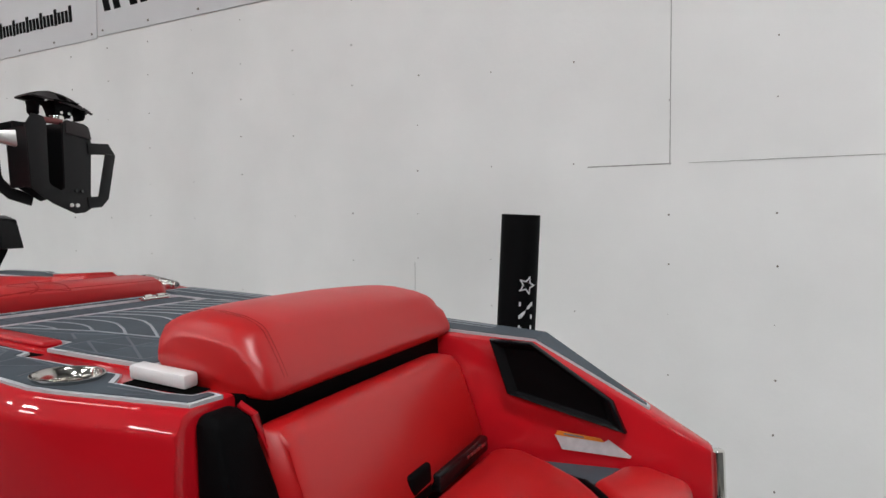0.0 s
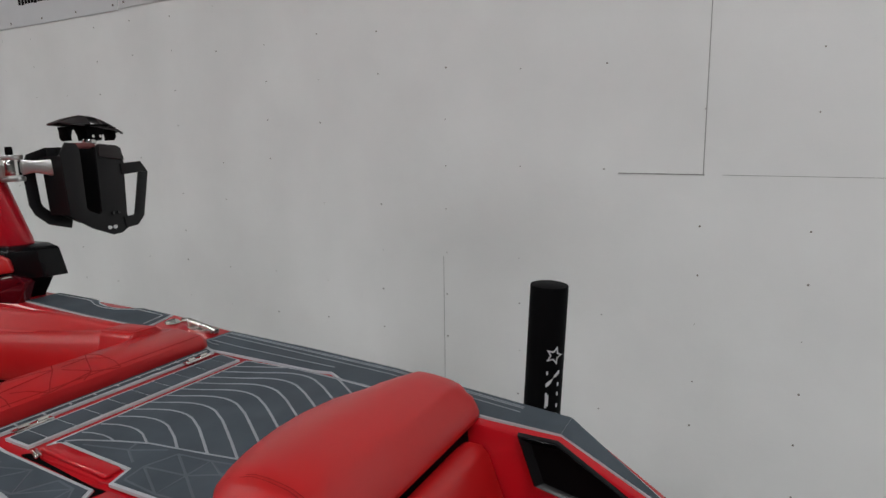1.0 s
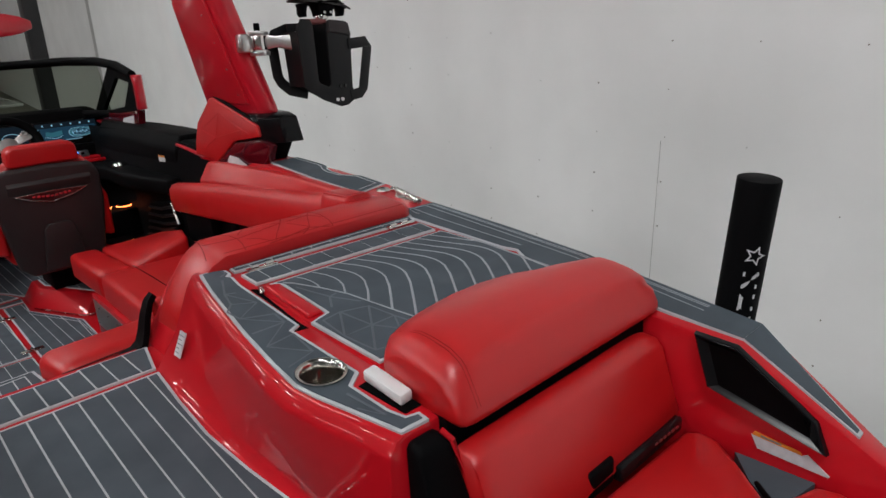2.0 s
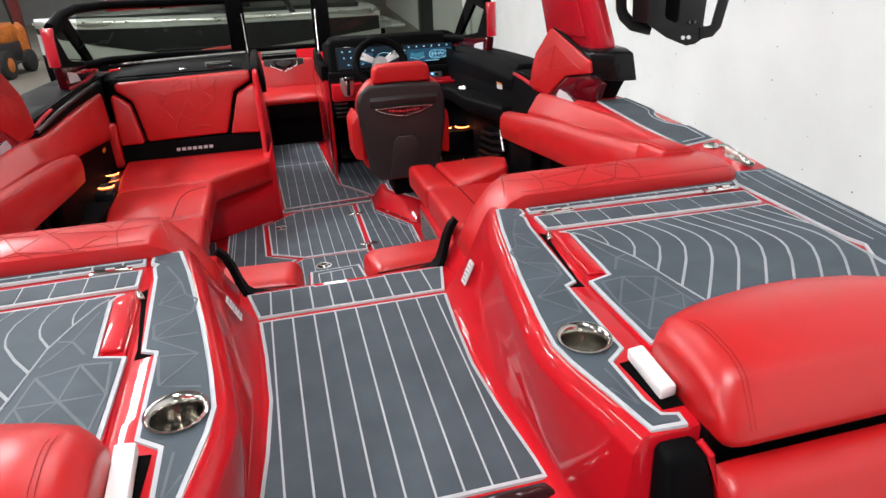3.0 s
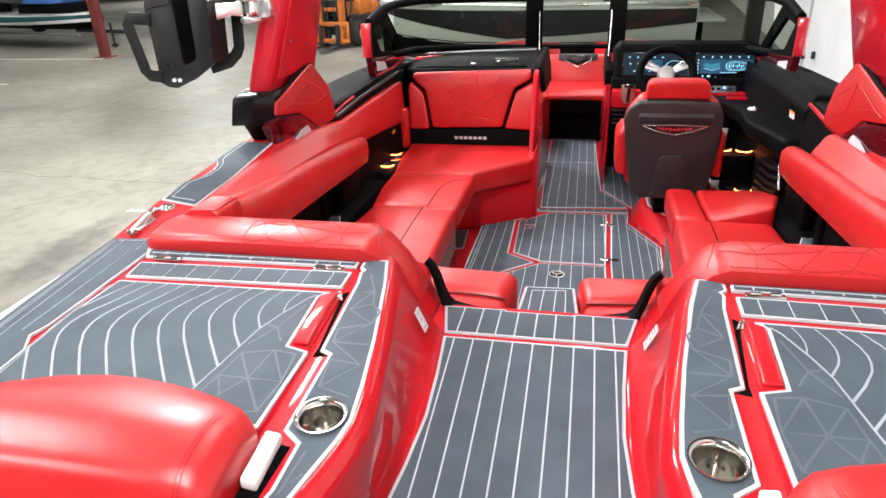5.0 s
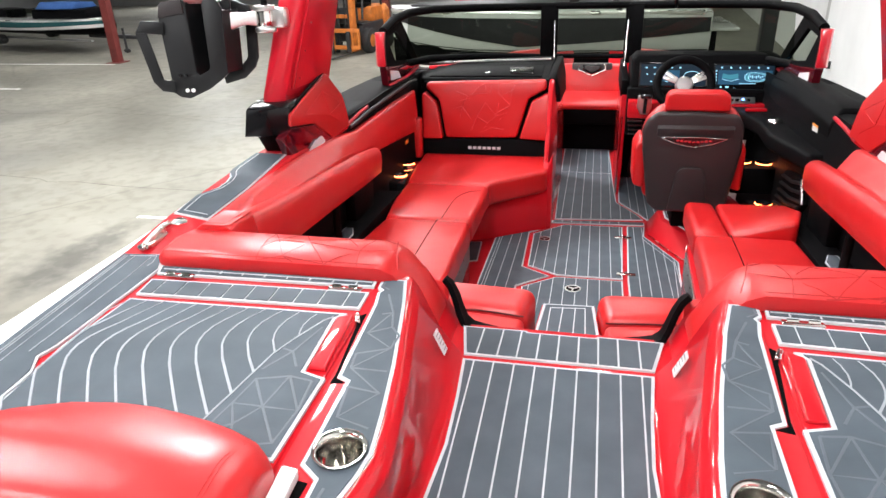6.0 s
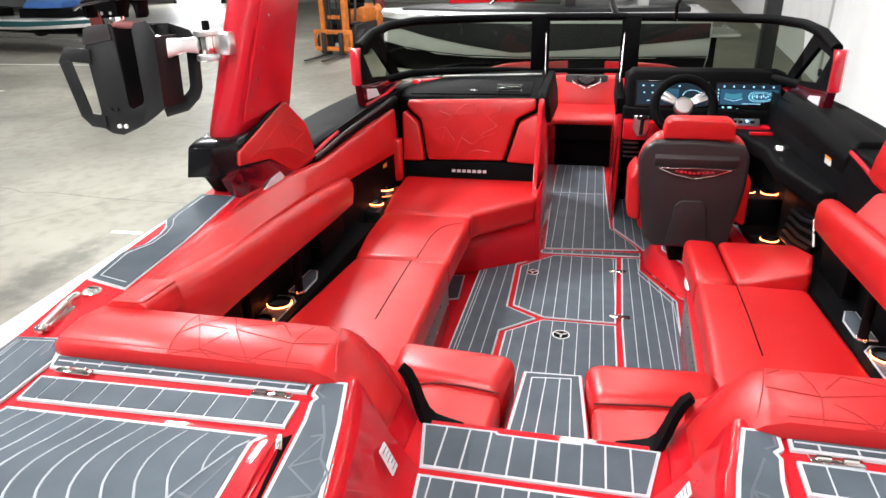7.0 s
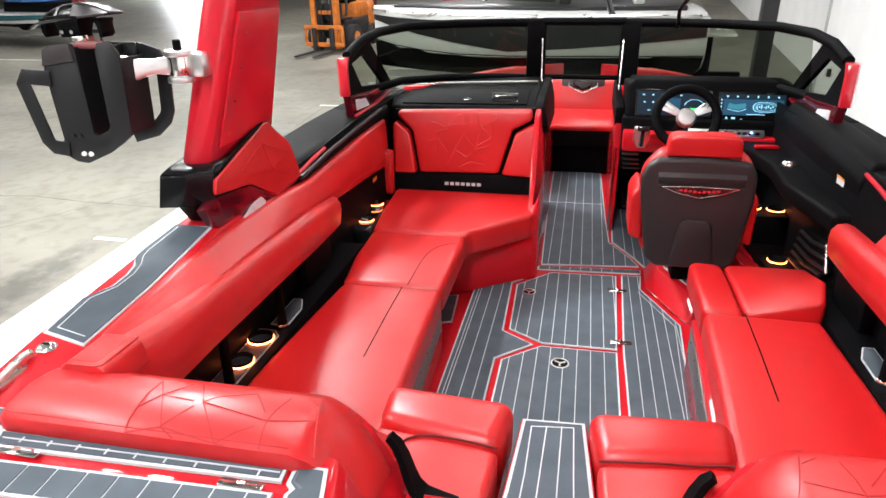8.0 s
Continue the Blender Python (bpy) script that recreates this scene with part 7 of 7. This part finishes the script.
    brim = [(1.600, 1.524), (1.575, 1.538), (1.535, 1.544), (1.495, 1.550), (1.436, 1.556), (1.39, 1.560), (1.348, 1.563)]
    part("clamp_shell", loft([R([(x, 0.885, z - 0.004), (x, 0.945, z - 0.006), (x, 0.945, z), (x, 0.885, z + 0.003)]) for x, z in crest], bevel=0.002), CHARCOAL, rk, "black saddle shell", smooth=50)
    part("shell_rim", loft([R([(x, 0.852, z - 0.004), (x, 0.864, z - 0.005), (x, 0.864, z + 0.003), (x, 0.852, z + 0.002)]) for x, z in brim], bevel=0.0015), CHARCOAL, rk)
    part("shell_rim", loft([R([(x, 0.940, z - 0.004), (x, 0.958, z - 0.005), (x, 0.958, z + 0.003), (x, 0.940, z + 0.002)]) for x, z in brim], bevel=0.0015), CHARCOAL, rk)
    for side_y, top_y in ((0.855, 0.888), (0.955, 0.942)):
        for x0, x1 in ((1.522, 1.510), (1.462, 1.350), (1.597, 1.580)):
            ends = [(x, lerp(sorted(brim), x), lerp(sorted(crest), x)) for x in (x0, (x0 + x1) / 2, x1)]
            part("shell_rib", loft([R([(x, side_y - 0.003, zb_ - 0.002), (x, side_y + 0.004, zb_ - 0.002), (x, top_y + 0.004, zt_), (x, top_y - 0.003, zt_)]) for x, zb_, zt_ in ends]), CHARCOAL, rk)
    for x, dx in ((1.388, -0.008), (1.568, 0.008)):
        part("clamp_finger", loft([R([(x - w + o, 0.875, z), (x + w + o, 0.875, z), (x + w + o, 0.93, z), (x - w + o, 0.93, z)]) for z, w, o in ((1.550, 0.020, 0), (1.532, 0.010, dx * 0.6), (1.510, 0.008, dx), (1.496, 0.004, dx * 0.4))], bevel=0.003), BLACK_MATTE, rk)
    for x in (1.470, 1.502):
        part("post_bolt", cyl(*R([(x, 0.862, 1.512), (x, 0.872, 1.512)]), 0.006, n=10), CHROME, rk)
rr = [[(x, 1.14, z), (x, 1.36, z), (x, 1.34, z + 0.09), (x, 1.16, z + 0.09)] for x, z in ((-0.92, 2.24), (-0.5, 2.34), (0, 2.36), (0.5, 2.34), (0.92, 2.24))]
part("crossbar", loft(rr, bevel=0.02, seg=3), RED_METAL, tow)

# ---- trailer under the boat ----
tr = thing("boat_trailer", "boat trailer with black sleeved guide poles", "trailer", (0, 1.5, GROUND))
for sx in (1, -1):
    part("bunk", box((sx * 0.62, 0.8, -0.39), (0.16, 3.6, 0.14), bevel=0.02), BLACK_MATTE, tr)
    part("rail", box((sx * 0.85, 1.6, -0.62), (0.10, 6.4, 0.14), bevel=0.01), GALV, tr)
    for wy_ in (0.2, 1.0):
        w = part("wheel", cyl((sx * 0.95, wy_, GROUND + 0.34), (sx * 1.17, wy_, GROUND + 0.34), 0.32, n=28, bevel=0.04), RUBBER, tr)
        part("rim", cyl((sx * 1.16, wy_, GROUND + 0.34), (sx * 1.178, wy_, GROUND + 0.34), 0.2, n=20, bevel=0.01), ALU, w)
    gp = part("guide_pole", tube(flip(sx, [(0.86, -1.0, -0.62), (1.38, -1.02, -0.60), (1.40, -1.02, 0.0)]), 0.03, n=10), GALV, tr)
    part("sleeve", cyl((sx * 1.40, -0.915, -0.05), (sx * 1.40, -1.008, 0.978), 0.052, n=24, bevel=0.003), BLACK_VINYL, gp, "black fabric sleeve with pale lettering bars")
for k in range(4):
    part("cross_member", box((0, -0.6 + 1.4 * k, -0.64), (1.7, 0.09, 0.1), bevel=0.01), GALV, tr)
part("tongue", box((0, 5.6, -0.62), (0.1, 2.4, 0.12), bevel=0.01), GALV, tr)
# pale bars and a star on the starboard sleeve, as narrow flat plates round the cloth
def on_sleeve(pts, r=0.0535):
    """Wraps plan points (u round the pole, v up it) on the starboard sleeve's inboard face."""
    a0, a1 = Vector((1.40, -0.915, -0.05)), Vector((1.40, -1.008, 0.978))
    ax = (a1 - a0).normalized()
    e = Vector((-1, 0, 0))
    f2 = ax.cross(e).normalized()
    res = []
    for u, v in pts:
        th_ = u / r
        res.append(a1 - ax * v + (e * math.cos(th_) + f2 * math.sin(th_)) * r)
    return res


U0 = 0.041
def glyph(u0, v0, u1, v1, wd):
    """One pale stroke on the sleeve."""
    d = Vector((u1 - u0, v1 - v0))
    s = Vector((-d.y, d.x)).normalized() * wd / 2
    b = bmesh.new()
    q = on_sleeve([(u0 + s.x, v0 + s.y), (u1 + s.x, v1 + s.y), (u1 - s.x, v1 - s.y), (u0 - s.x, v0 - s.y)])
    b.faces.new([b.verts.new(p) for p in q])
    part("sleeve_bar", b, LABEL_WHITE, tr, "pale lettering bar on the sleeve", smooth=0)


def star_ring(k):
    return on_sleeve([(U0 + k * (0.024 if i % 2 == 0 else 0.011) * math.sin(math.pi / 2 + i * math.pi / 5), 0.186 + k * (0.024 if i % 2 == 0 else 0.011) * math.cos(math.pi / 2 + i * math.pi / 5)) for i in range(10)])


part("sleeve_star", loft([star_ring(1.15), star_ring(0.78)], caps=False), LABEL_WHITE, tr, "pale star outline on the sleeve", smooth=0)
for k in range(9):
    v = 0.236 + 0.062 * k
    glyph(U0 - 0.02, v, U0 + 0.02, v, 0.011)
    glyph(U0 - 0.02, v + 0.034, U0 + 0.02, v + 0.034, 0.011)
    if k % 2:
        glyph(U0 - 0.015, v, U0 - 0.015, v + 0.034, 0.009)
    else:
        glyph(U0 + 0.016, v, U0 - 0.016, v + 0.034, 0.009)

# ---- background of the hall ----
def far_boat(name, label, at, hull_mat, deck_mat, length, beam, stripe_mat, group="", rail_mat=None, rail_r=0.03, sheer=0.25, band=None):
    """A trailered runabout: y forward from the transom, z from the keel; band gives the painted band's lower edge."""
    b = thing(name, label, "boat", frame_of=at, group=group)
    sts = [0, 0.15, 0.35, 0.55, 0.7, 0.82, 0.92, 1.0]
    wid = [0.46, 0.49, 0.5, 0.5, 0.46, 0.36, 0.22, 0.03]
    rr, st = [], []
    for s, w in zip(sts, wid):
        y, hw = s * length, w * beam
        lift = 0.5 * max(0, s - 0.6) ** 1.6
        sh = 1.0 + sheer * s
        half = [(hw, y, sh), (hw * 1.01, y, sh - 0.25), (hw * 0.96, y, 0.45 + lift), (hw * 0.8, y, 0.28 + lift), (0.01, y, 0.0 + lift * 1.4)]
        rr.append(half + [(-x, yy, z) for x, yy, z in half[::-1]])
        side = [(0.28 + lift, hw * 0.8), (0.45 + lift, hw * 0.96), (sh - 0.25, hw * 1.01), (sh, hw)]
        top, low = (0.58 + lift, 0.40 + lift) if band is None else (sh - 0.07, sh - 0.07 - lerp(band, s))
        st.append([(lerp(side, top - (top - low) * k / 5) + 0.012, y, top - (top - low) * k / 5) for k in range(6)])
    part("hull", loft(rr, closed=False), hull_mat, b)
    # the shade under the hull is put on as a black lower skin
    if band:
        low = []
        for s, w in zip(sts, wid):
            hw, lift = w * beam, 0.5 * max(0, s - 0.6) ** 1.6
            half = [(hw * 0.97 + 0.006, 0.47 + lift), (hw * 0.8 + 0.01, 0.272 + lift), (0.01, lift * 1.4 - 0.012)]
            low.append([(x, s * length, z) for x, z in half + [(-x, z) for x, z in half[::-1]]])
        part("bottom", loft(low, closed=False), BLACK_MATTE, b, "hull underside coloured black for the shade beneath the boat")
    part("transom", prism([(x, z) for x, y, z in rr[0]], 0.0, 0.02), hull_mat, b).matrix_basis = Matrix.Rotation(radians(90), 4, "X")
    for sx in (1, -1):
        part("stripe", loft([[(sx * p[0], p[1], p[2]) for p in r] for r in st], closed=False), stripe_mat, b)
    part("deck", loft([[(w * beam, s * length, 1.0 + sheer * s + 0.01), (w * beam * 0.6, s * length, 1.06 + sheer * s), (-w * beam * 0.6, s * length, 1.06 + sheer * s), (-w * beam, s * length, 1.0 + sheer * s + 0.01)] for s, w in zip(sts, wid)], closed=False), deck_mat, b)
    rail = tube([(0.47 * beam, 0.1, 1.0), (0.5 * beam, 0.5 * length, 1.0 + 0.5 * sheer), (0.37 * beam, 0.82 * length, 1.0 + 0.82 * sheer), (0.05 * beam, length, 1.0 + sheer)], rail_r, n=8)
    part("rub_rail", rail, rail_mat or ALU, b)
    part("rub_rail", tube([(-0.47 * beam, 0.1, 1.0), (-0.5 * beam, 0.5 * length, 1.0 + 0.5 * sheer), (-0.37 * beam, 0.82 * length, 1.0 + 0.82 * sheer), (-0.05 * beam, length, 1.0 + sheer)], rail_r, n=8), rail_mat or ALU, b)
    bm = bmesh.new()
    pts = [(-0.42 * beam, 0.42 * length, 1.2), (-0.25 * beam, 0.56 * length, 1.2), (0.25 * beam, 0.56 * length, 1.2), (0.42 * beam, 0.42 * length, 1.2)]
    tp = [(x * 0.9, y - 0.25, z + 0.45) for x, y, z in pts]
    for i in range(3):
        bm.faces.new([bm.verts.new(p) for p in (pts[i], pts[i + 1], tp[i + 1], tp[i])])
    part("windscreen", bm, GLASS, b)
    part("windscreen_rail", tube(tp, 0.02, n=6), BLACK_GLOSS, b)
    for sx in (1, -1):
        w = part("wheel", cyl((sx * 0.36 * beam, 0.3 * length, -0.18), (sx * 0.46 * beam, 0.3 * length, -0.18), 0.3, n=20, bevel=0.04), RUBBER, b)
        part("trailer_rail", box((sx * 0.3 * beam, 0.5 * length, -0.1), (0.1, length, 0.12)), GALV, b)
    return b


fb = far_boat("far_boat", "black and white trailered wake boat beyond the bow", Matrix.Translation((1.65, 10.35, GROUND + 0.66)) @ Matrix.Rotation(radians(91), 4, "Z"), GREY_GEL, WHITE_GEL, 5.1, 2.1, BLACK_COAT, rail_mat=ALU, sheer=0.04, band=[(0, 0.20), (0.25, 0.33), (0.36, 0.37), (0.55, 0.43), (0.73, 0.30), (1.0, 0.08)])
part("swim_platform", box((0, -0.22, 0.74), (1.7, 0.46, 0.05), bevel=0.02), GREY_GEL, fb, "grey swim platform")
part("stern_drive", box((0, -0.12, 0.30), (0.5, 0.24, 0.75), bevel=0.05), BLACK_MATTE, fb)
part("trailer_frame", box((0.72, 0.9, -0.12), (0.12, 3.6, 0.14), bevel=0.01), BLACK_MATTE, fb)
part("guide_pole", cyl((1.16, 1.0, -0.5), (1.16, 1.0, 2.2), 0.045, n=14), BLACK_VINYL, fb, "black sleeved guide pole")
for k in range(5):
    part("pole_bar", box((1.206, 1.0, 1.42 + 0.07 * k), (0.004, 0.05, 0.035)), LABEL_WHITE, fb, smooth=0)
part("rail", tube([(0.85, 0.7, 1.05), (0.8, 0.9, 1.32), (0.5, 3.1, 1.30), (0.35, 3.4, 1.06)], 0.02, n=6), BLACK_GLOSS, fb)
part("deck_panel", prism([(-0.66, 0.25), (0.66, 0.25), (0.70, 2.2), (0.60, 3.6), (0.30, 4.7), (-0.30, 4.7), (-0.60, 3.6), (-0.70, 2.2)], 1.05, 1.125, 0.02), BLACK_COAT, fb, "dark inner deck panel")
part("tower", tube([(0.92, 1.3, 1.0), (0.86, 1.5, 1.5), (0.70, 1.75, 2.1), (-0.70, 1.75, 2.1), (-0.86, 1.5, 1.5), (-0.92, 1.3, 1.0)], 0.045, n=10), BLACK_GLOSS, fb, "black wake tower", smooth=60)
part("tower", tube([(0.90, 0.55, 1.0), (0.84, 0.9, 1.5), (0.70, 1.55, 2.05)], 0.035, n=8), BLACK_GLOSS, fb, smooth=60)
part("tower_rack", box((0.98, 1.15, 1.62), (0.10, 0.42, 0.34), bevel=0.05), BLACK_COAT, fb, "black board rack on the tower")
part("tower_speaker", cyl((0.80, 1.2, 1.95), (0.80, 1.62, 1.95), 0.12, n=18, bevel=0.03), BLACK_MATTE, fb, "black tower loudspeaker")
part("deck_line", tube([(0.86, 0.4, 1.055), (0.88, 2.3, 1.065), (0.74, 3.5, 1.08), (0.48, 4.4, 1.09)], 0.012, n=6), BLACK_GLOSS, fb)
for y0, lab in ((0.9, "grey seat back"), (2.0, "dark seat back")):
    part("seat_back", box((0.1, y0, 1.20), (0.9, 0.16, 0.22), bevel=0.05, seg=3), CHARCOAL if y0 > 1 else GREY_GEL, fb, lab)
far_boat("far_boat", "red hulled boat parked deep in the hall", Matrix.Translation((-2.4, 15.6, GROUND + 0.62)) @ Matrix.Rotation(radians(8), 4, "Z"), RED_GEL, RED_GEL, 5.6, 2.2, BLACK_GLOSS)
runabout = far_boat("far_boat", "white and teal runabout on a trailer", Matrix.Translation((-20.55, 18.77, GROUND + 0.48)) @ Matrix.Rotation(radians(-105.7), 4, "Z") @ Matrix.Diagonal((1, 1, 0.50, 1)), WHITE_GEL, WHITE_GEL, 6.2, 2.2, TEAL, sheer=0.05, band=[(0, 0.34), (0.6, 0.34), (1.0, 0.2)])
part("bow_cover", loft([[(x * k, y, z) for x, z in ((-0.75, 1.06), (0.75, 1.06), (0.70, 1.62), (-0.70, 1.70))] for y, k in ((3.6, 1.0), (5.2, 0.72), (5.7, 0.45))], bevel=0.06, seg=3), BLACK_VINYL, runabout, "black padded cover on the bow", smooth=60)
part("canvas_roll", loft([[(x, y, 1.64 + dz) for x, dz in ((-0.7 * k, 0.0), (-0.5 * k, 0.35), (0.5 * k, 0.42), (0.72 * k, 0.0))] for y, k in ((3.8, 1.0), (4.6, 0.95), (5.3, 0.6))], bevel=0.05, seg=3), BLUE_COVER, runabout, "blue folded canvas", smooth=60)
part("tow_tongue", box((0, 6.3, 0.02), (0.12, 2.2, 0.2), bevel=0.01), STEEL_DARK, runabout, "dark trailer tongue")
part("winch_post", tube([(0, 6.35, 0.0), (0.02, 6.5, 0.7), (0, 6.4, 1.25), (0, 6.1, 1.35)], 0.06, n=8), BLACK_MATTE, runabout, "black bow winch post")
part("jack_post", cyl((0.12, 6.95, -0.70), (0.12, 6.95, 0.55), 0.035, n=10), STEEL_DARK, runabout)
part("jack_wheel", cyl((0.07, 6.95, -0.76), (0.15, 6.95, -0.76), 0.12, n=16, bevel=0.02), RUBBER, runabout)
part("steering_console", box((0.35, 2.2, 1.35), (0.5, 0.4, 0.55), bevel=0.08), BLACK_MATTE, runabout)
part("engine_box", box((0, 0.9, 1.3), (0.9, 0.8, 0.5), bevel=0.10, seg=3), BLACK_VINYL, runabout)

fk = thing("forklift", "worn orange forklift truck parked on concrete", "forklift", frame_of=Matrix.Translation((-6.72, 17.35, GROUND)) @ Matrix.Rotation(radians(-8), 4, "Z"))
for sx in (1, -1):
    part("mast_rail", box((sx * 0.33, -0.75, 1.45), (0.13, 0.18, 2.7), bevel=0.01), ORANGE, fk)
    part("mast_inner", box((sx * 0.22, -0.72, 1.5), (0.07, 0.12, 2.9), bevel=0.01), STEEL_DARK, fk)
    part("chain", box((sx * 0.10, -0.76, 1.35), (0.035, 0.03, 2.3)), RUBBER, fk)
    part("lift_ram", cyl((sx * 0.17, -0.68, 0.3), (sx * 0.17, -0.68, 2.6), 0.035, n=10), STEEL_DARK, fk)
    part("fork", prism(flip(sx, [(0.20, -0.95), (0.32, -0.95), (0.31, -2.0), (0.22, -2.02)]), 0.05, 0.09, 0.01), STEEL_DARK, fk, "worn steel fork")
    part("fork_shank", box((sx * 0.26, -0.97, 0.35), (0.12, 0.05, 0.6), bevel=0.008), STEEL_DARK, fk)
    part("front_wheel", cyl((sx * 0.44, -0.30, 0.34), (sx * 0.68, -0.30, 0.34), 0.34, n=24, bevel=0.05), RUBBER, fk)
    part("front_rim", cyl((sx * 0.67, -0.30, 0.34), (sx * 0.69, -0.30, 0.34), 0.17, n=16, bevel=0.01), ORANGE, fk)
    part("rear_wheel", cyl((sx * 0.40, 1.05, 0.28), (sx * 0.60, 1.05, 0.28), 0.28, n=24, bevel=0.04), RUBBER, fk)
    part("guard_post", tube([(sx * 0.45, -0.42, 0.9), (sx * 0.45, -0.2, 2.15)], 0.035, n=8), STEEL_DARK, fk)
    part("guard_post", tube([(sx * 0.45, 0.85, 1.2), (sx * 0.45, 0.62, 2.15)], 0.035, n=8), STEEL_DARK, fk)
    part("tilt_ram", cyl((sx * 0.30, -0.66, 0.75), (sx * 0.30, -0.1, 0.62), 0.04, n=10), STEEL_DARK, fk)
    part("step_plate", box((sx * 0.50, 0.25, 0.32), (0.16, 0.55, 0.05), bevel=0.01), STEEL_DARK, fk)
for z in (0.22, 0.66):
    part("carriage_bar", box((0, -0.90, z), (1.16, 0.06, 0.11), bevel=0.01), ORANGE, fk)
for x in (-0.55, -0.36, 0.36, 0.55):
    part("carriage_stay", box((x, -0.90, 0.44), (0.07, 0.05, 0.40), bevel=0.006), ORANGE, fk)
for z in (1.02, 2.05, 2.75):
    part("mast_bar", box((0, -0.74, z), (0.74, 0.07, 0.10), bevel=0.01), ORANGE if z < 2 else STEEL_DARK, fk)
part("chassis", box((0, 0.35, 0.55), (0.92, 1.5, 0.5), bevel=0.06), STEEL_DARK, fk)
part("floor_plate", box((0, -0.28, 0.82), (0.86, 0.55, 0.05), bevel=0.01), STEEL_DARK, fk)
part("dash_cowl", box((0, -0.52, 1.02), (0.72, 0.14, 0.42), bevel=0.04), STEEL_DARK, fk)
part("engine_hood", box((0, 0.62, 0.98), (0.86, 0.75, 0.42), bevel=0.07), ORANGE, fk)
part("counterweight", loft([[(x * k, y, z) for x, z in ((-0.5, 0.42), (0.5, 0.42), (0.5, 1.05), (0.38, 1.20), (-0.38, 1.20), (-0.5, 1.05))] for y, k in ((0.92, 1.0), (1.30, 0.98), (1.46, 0.80))], bevel=0.04), ORANGE, fk)
part("seat_base", box((0, 0.42, 1.22), (0.5, 0.46, 0.12), bevel=0.05), BLACK_VINYL, fk)
part("seat_back", box((0, 0.66, 1.46), (0.46, 0.12, 0.46), bevel=0.05), BLACK_VINYL, fk)
part("steering_column", cyl((0, -0.42, 1.1), (0, -0.12, 1.38), 0.03, n=8), STEEL_DARK, fk)
part("steering_wheel", cyl((0, -0.13, 1.37), (0, -0.115, 1.385), 0.17, n=18), RUBBER, fk)
for k in range(5):
    part("roof_bar", box((0, -0.18 + 0.2 * k, 2.17), (0.94, 0.05, 0.05), bevel=0.008), STEEL_DARK, fk)
for sx in (1, -1):
    part("roof_rail", box((sx * 0.45, 0.21, 2.17), (0.06, 0.95, 0.06), bevel=0.008), STEEL_DARK, fk)

for px, py, mat, w, lab in ((-13.06, 15.2, STEEL_RED, 0.22, "red oxide steel building column"), (-6.75, 20.5, STEEL_RED, 0.25, "red oxide steel building column"), (2.95, 11.6, STEEL_DARK, 0.24, "dark painted steel post")):
    col = thing("column", lab, "column", (px, py, GROUND), kind="structure", frame_of=ROOM)
    col.matrix_basis = Matrix.Translation((px, py, GROUND))
    col["base"] = (0, 0, 0)
    part("shaft", box((0, 0, 3.3), (w, w, 6.6), bevel=0.01), mat, col)
    part("base_plate", box((0, 0, 0.01), (w * 2, w * 2, 0.02)), mat, col)
lines = bmesh.new()
for x, y, lx, ly in ((-4.68, 4.54, 0.36, 0.06), (-4.42, 10.57, 0.6, 0.07), (-15.6, 14.85, 5.4, 0.09), (-15.0, 11.4, 4.4, 0.09)):
    box((x, y, GROUND + 0.002), (lx, ly, 0.003), bm=lines)
solid("floor_marking", lines, PAINT_LINE, "worn white bay lines painted on concrete", "floor marking", kind="structure", frame_of=ROOM, smooth=0)
joints = bmesh.new()
for path, w in (([(-4.5, 7.2), (-4.53, 8.6), (-4.56, 9.25), (-4.62, 12.0), (-4.7, 16.0)], 0.010), ([(-10.5, 5.3), (-8.2, 5.72), (-7.1, 5.6), (-6.9, 5.5), (-6.5, 5.56), (-5.75, 5.47), (-4.75, 5.44), (-4.46, 5.46)], 0.013),
                ([(-9.7, 6.6), (-9.5, 7.45), (-9.4, 7.9), (-9.15, 8.43), (-9.25, 9.0), (-9.15, 9.6)], 0.010), ([(-14.0, 9.3), (-11.1, 9.1), (-8.9, 9.3), (-6.6, 9.15), (-4.56, 9.25)], 0.007)):
    ribbon(along(path, 0.35), w, GROUND + 0.0006, 0.0006, joints)
solid("floor_cracks", joints, material("crack_dirt", (0.13, 0.125, 0.105), 0.9, vary=0.3, vary_scale=5), "dark hairline cracks and joints in the concrete", "floor crack", kind="structure", frame_of=ROOM, smooth=0)
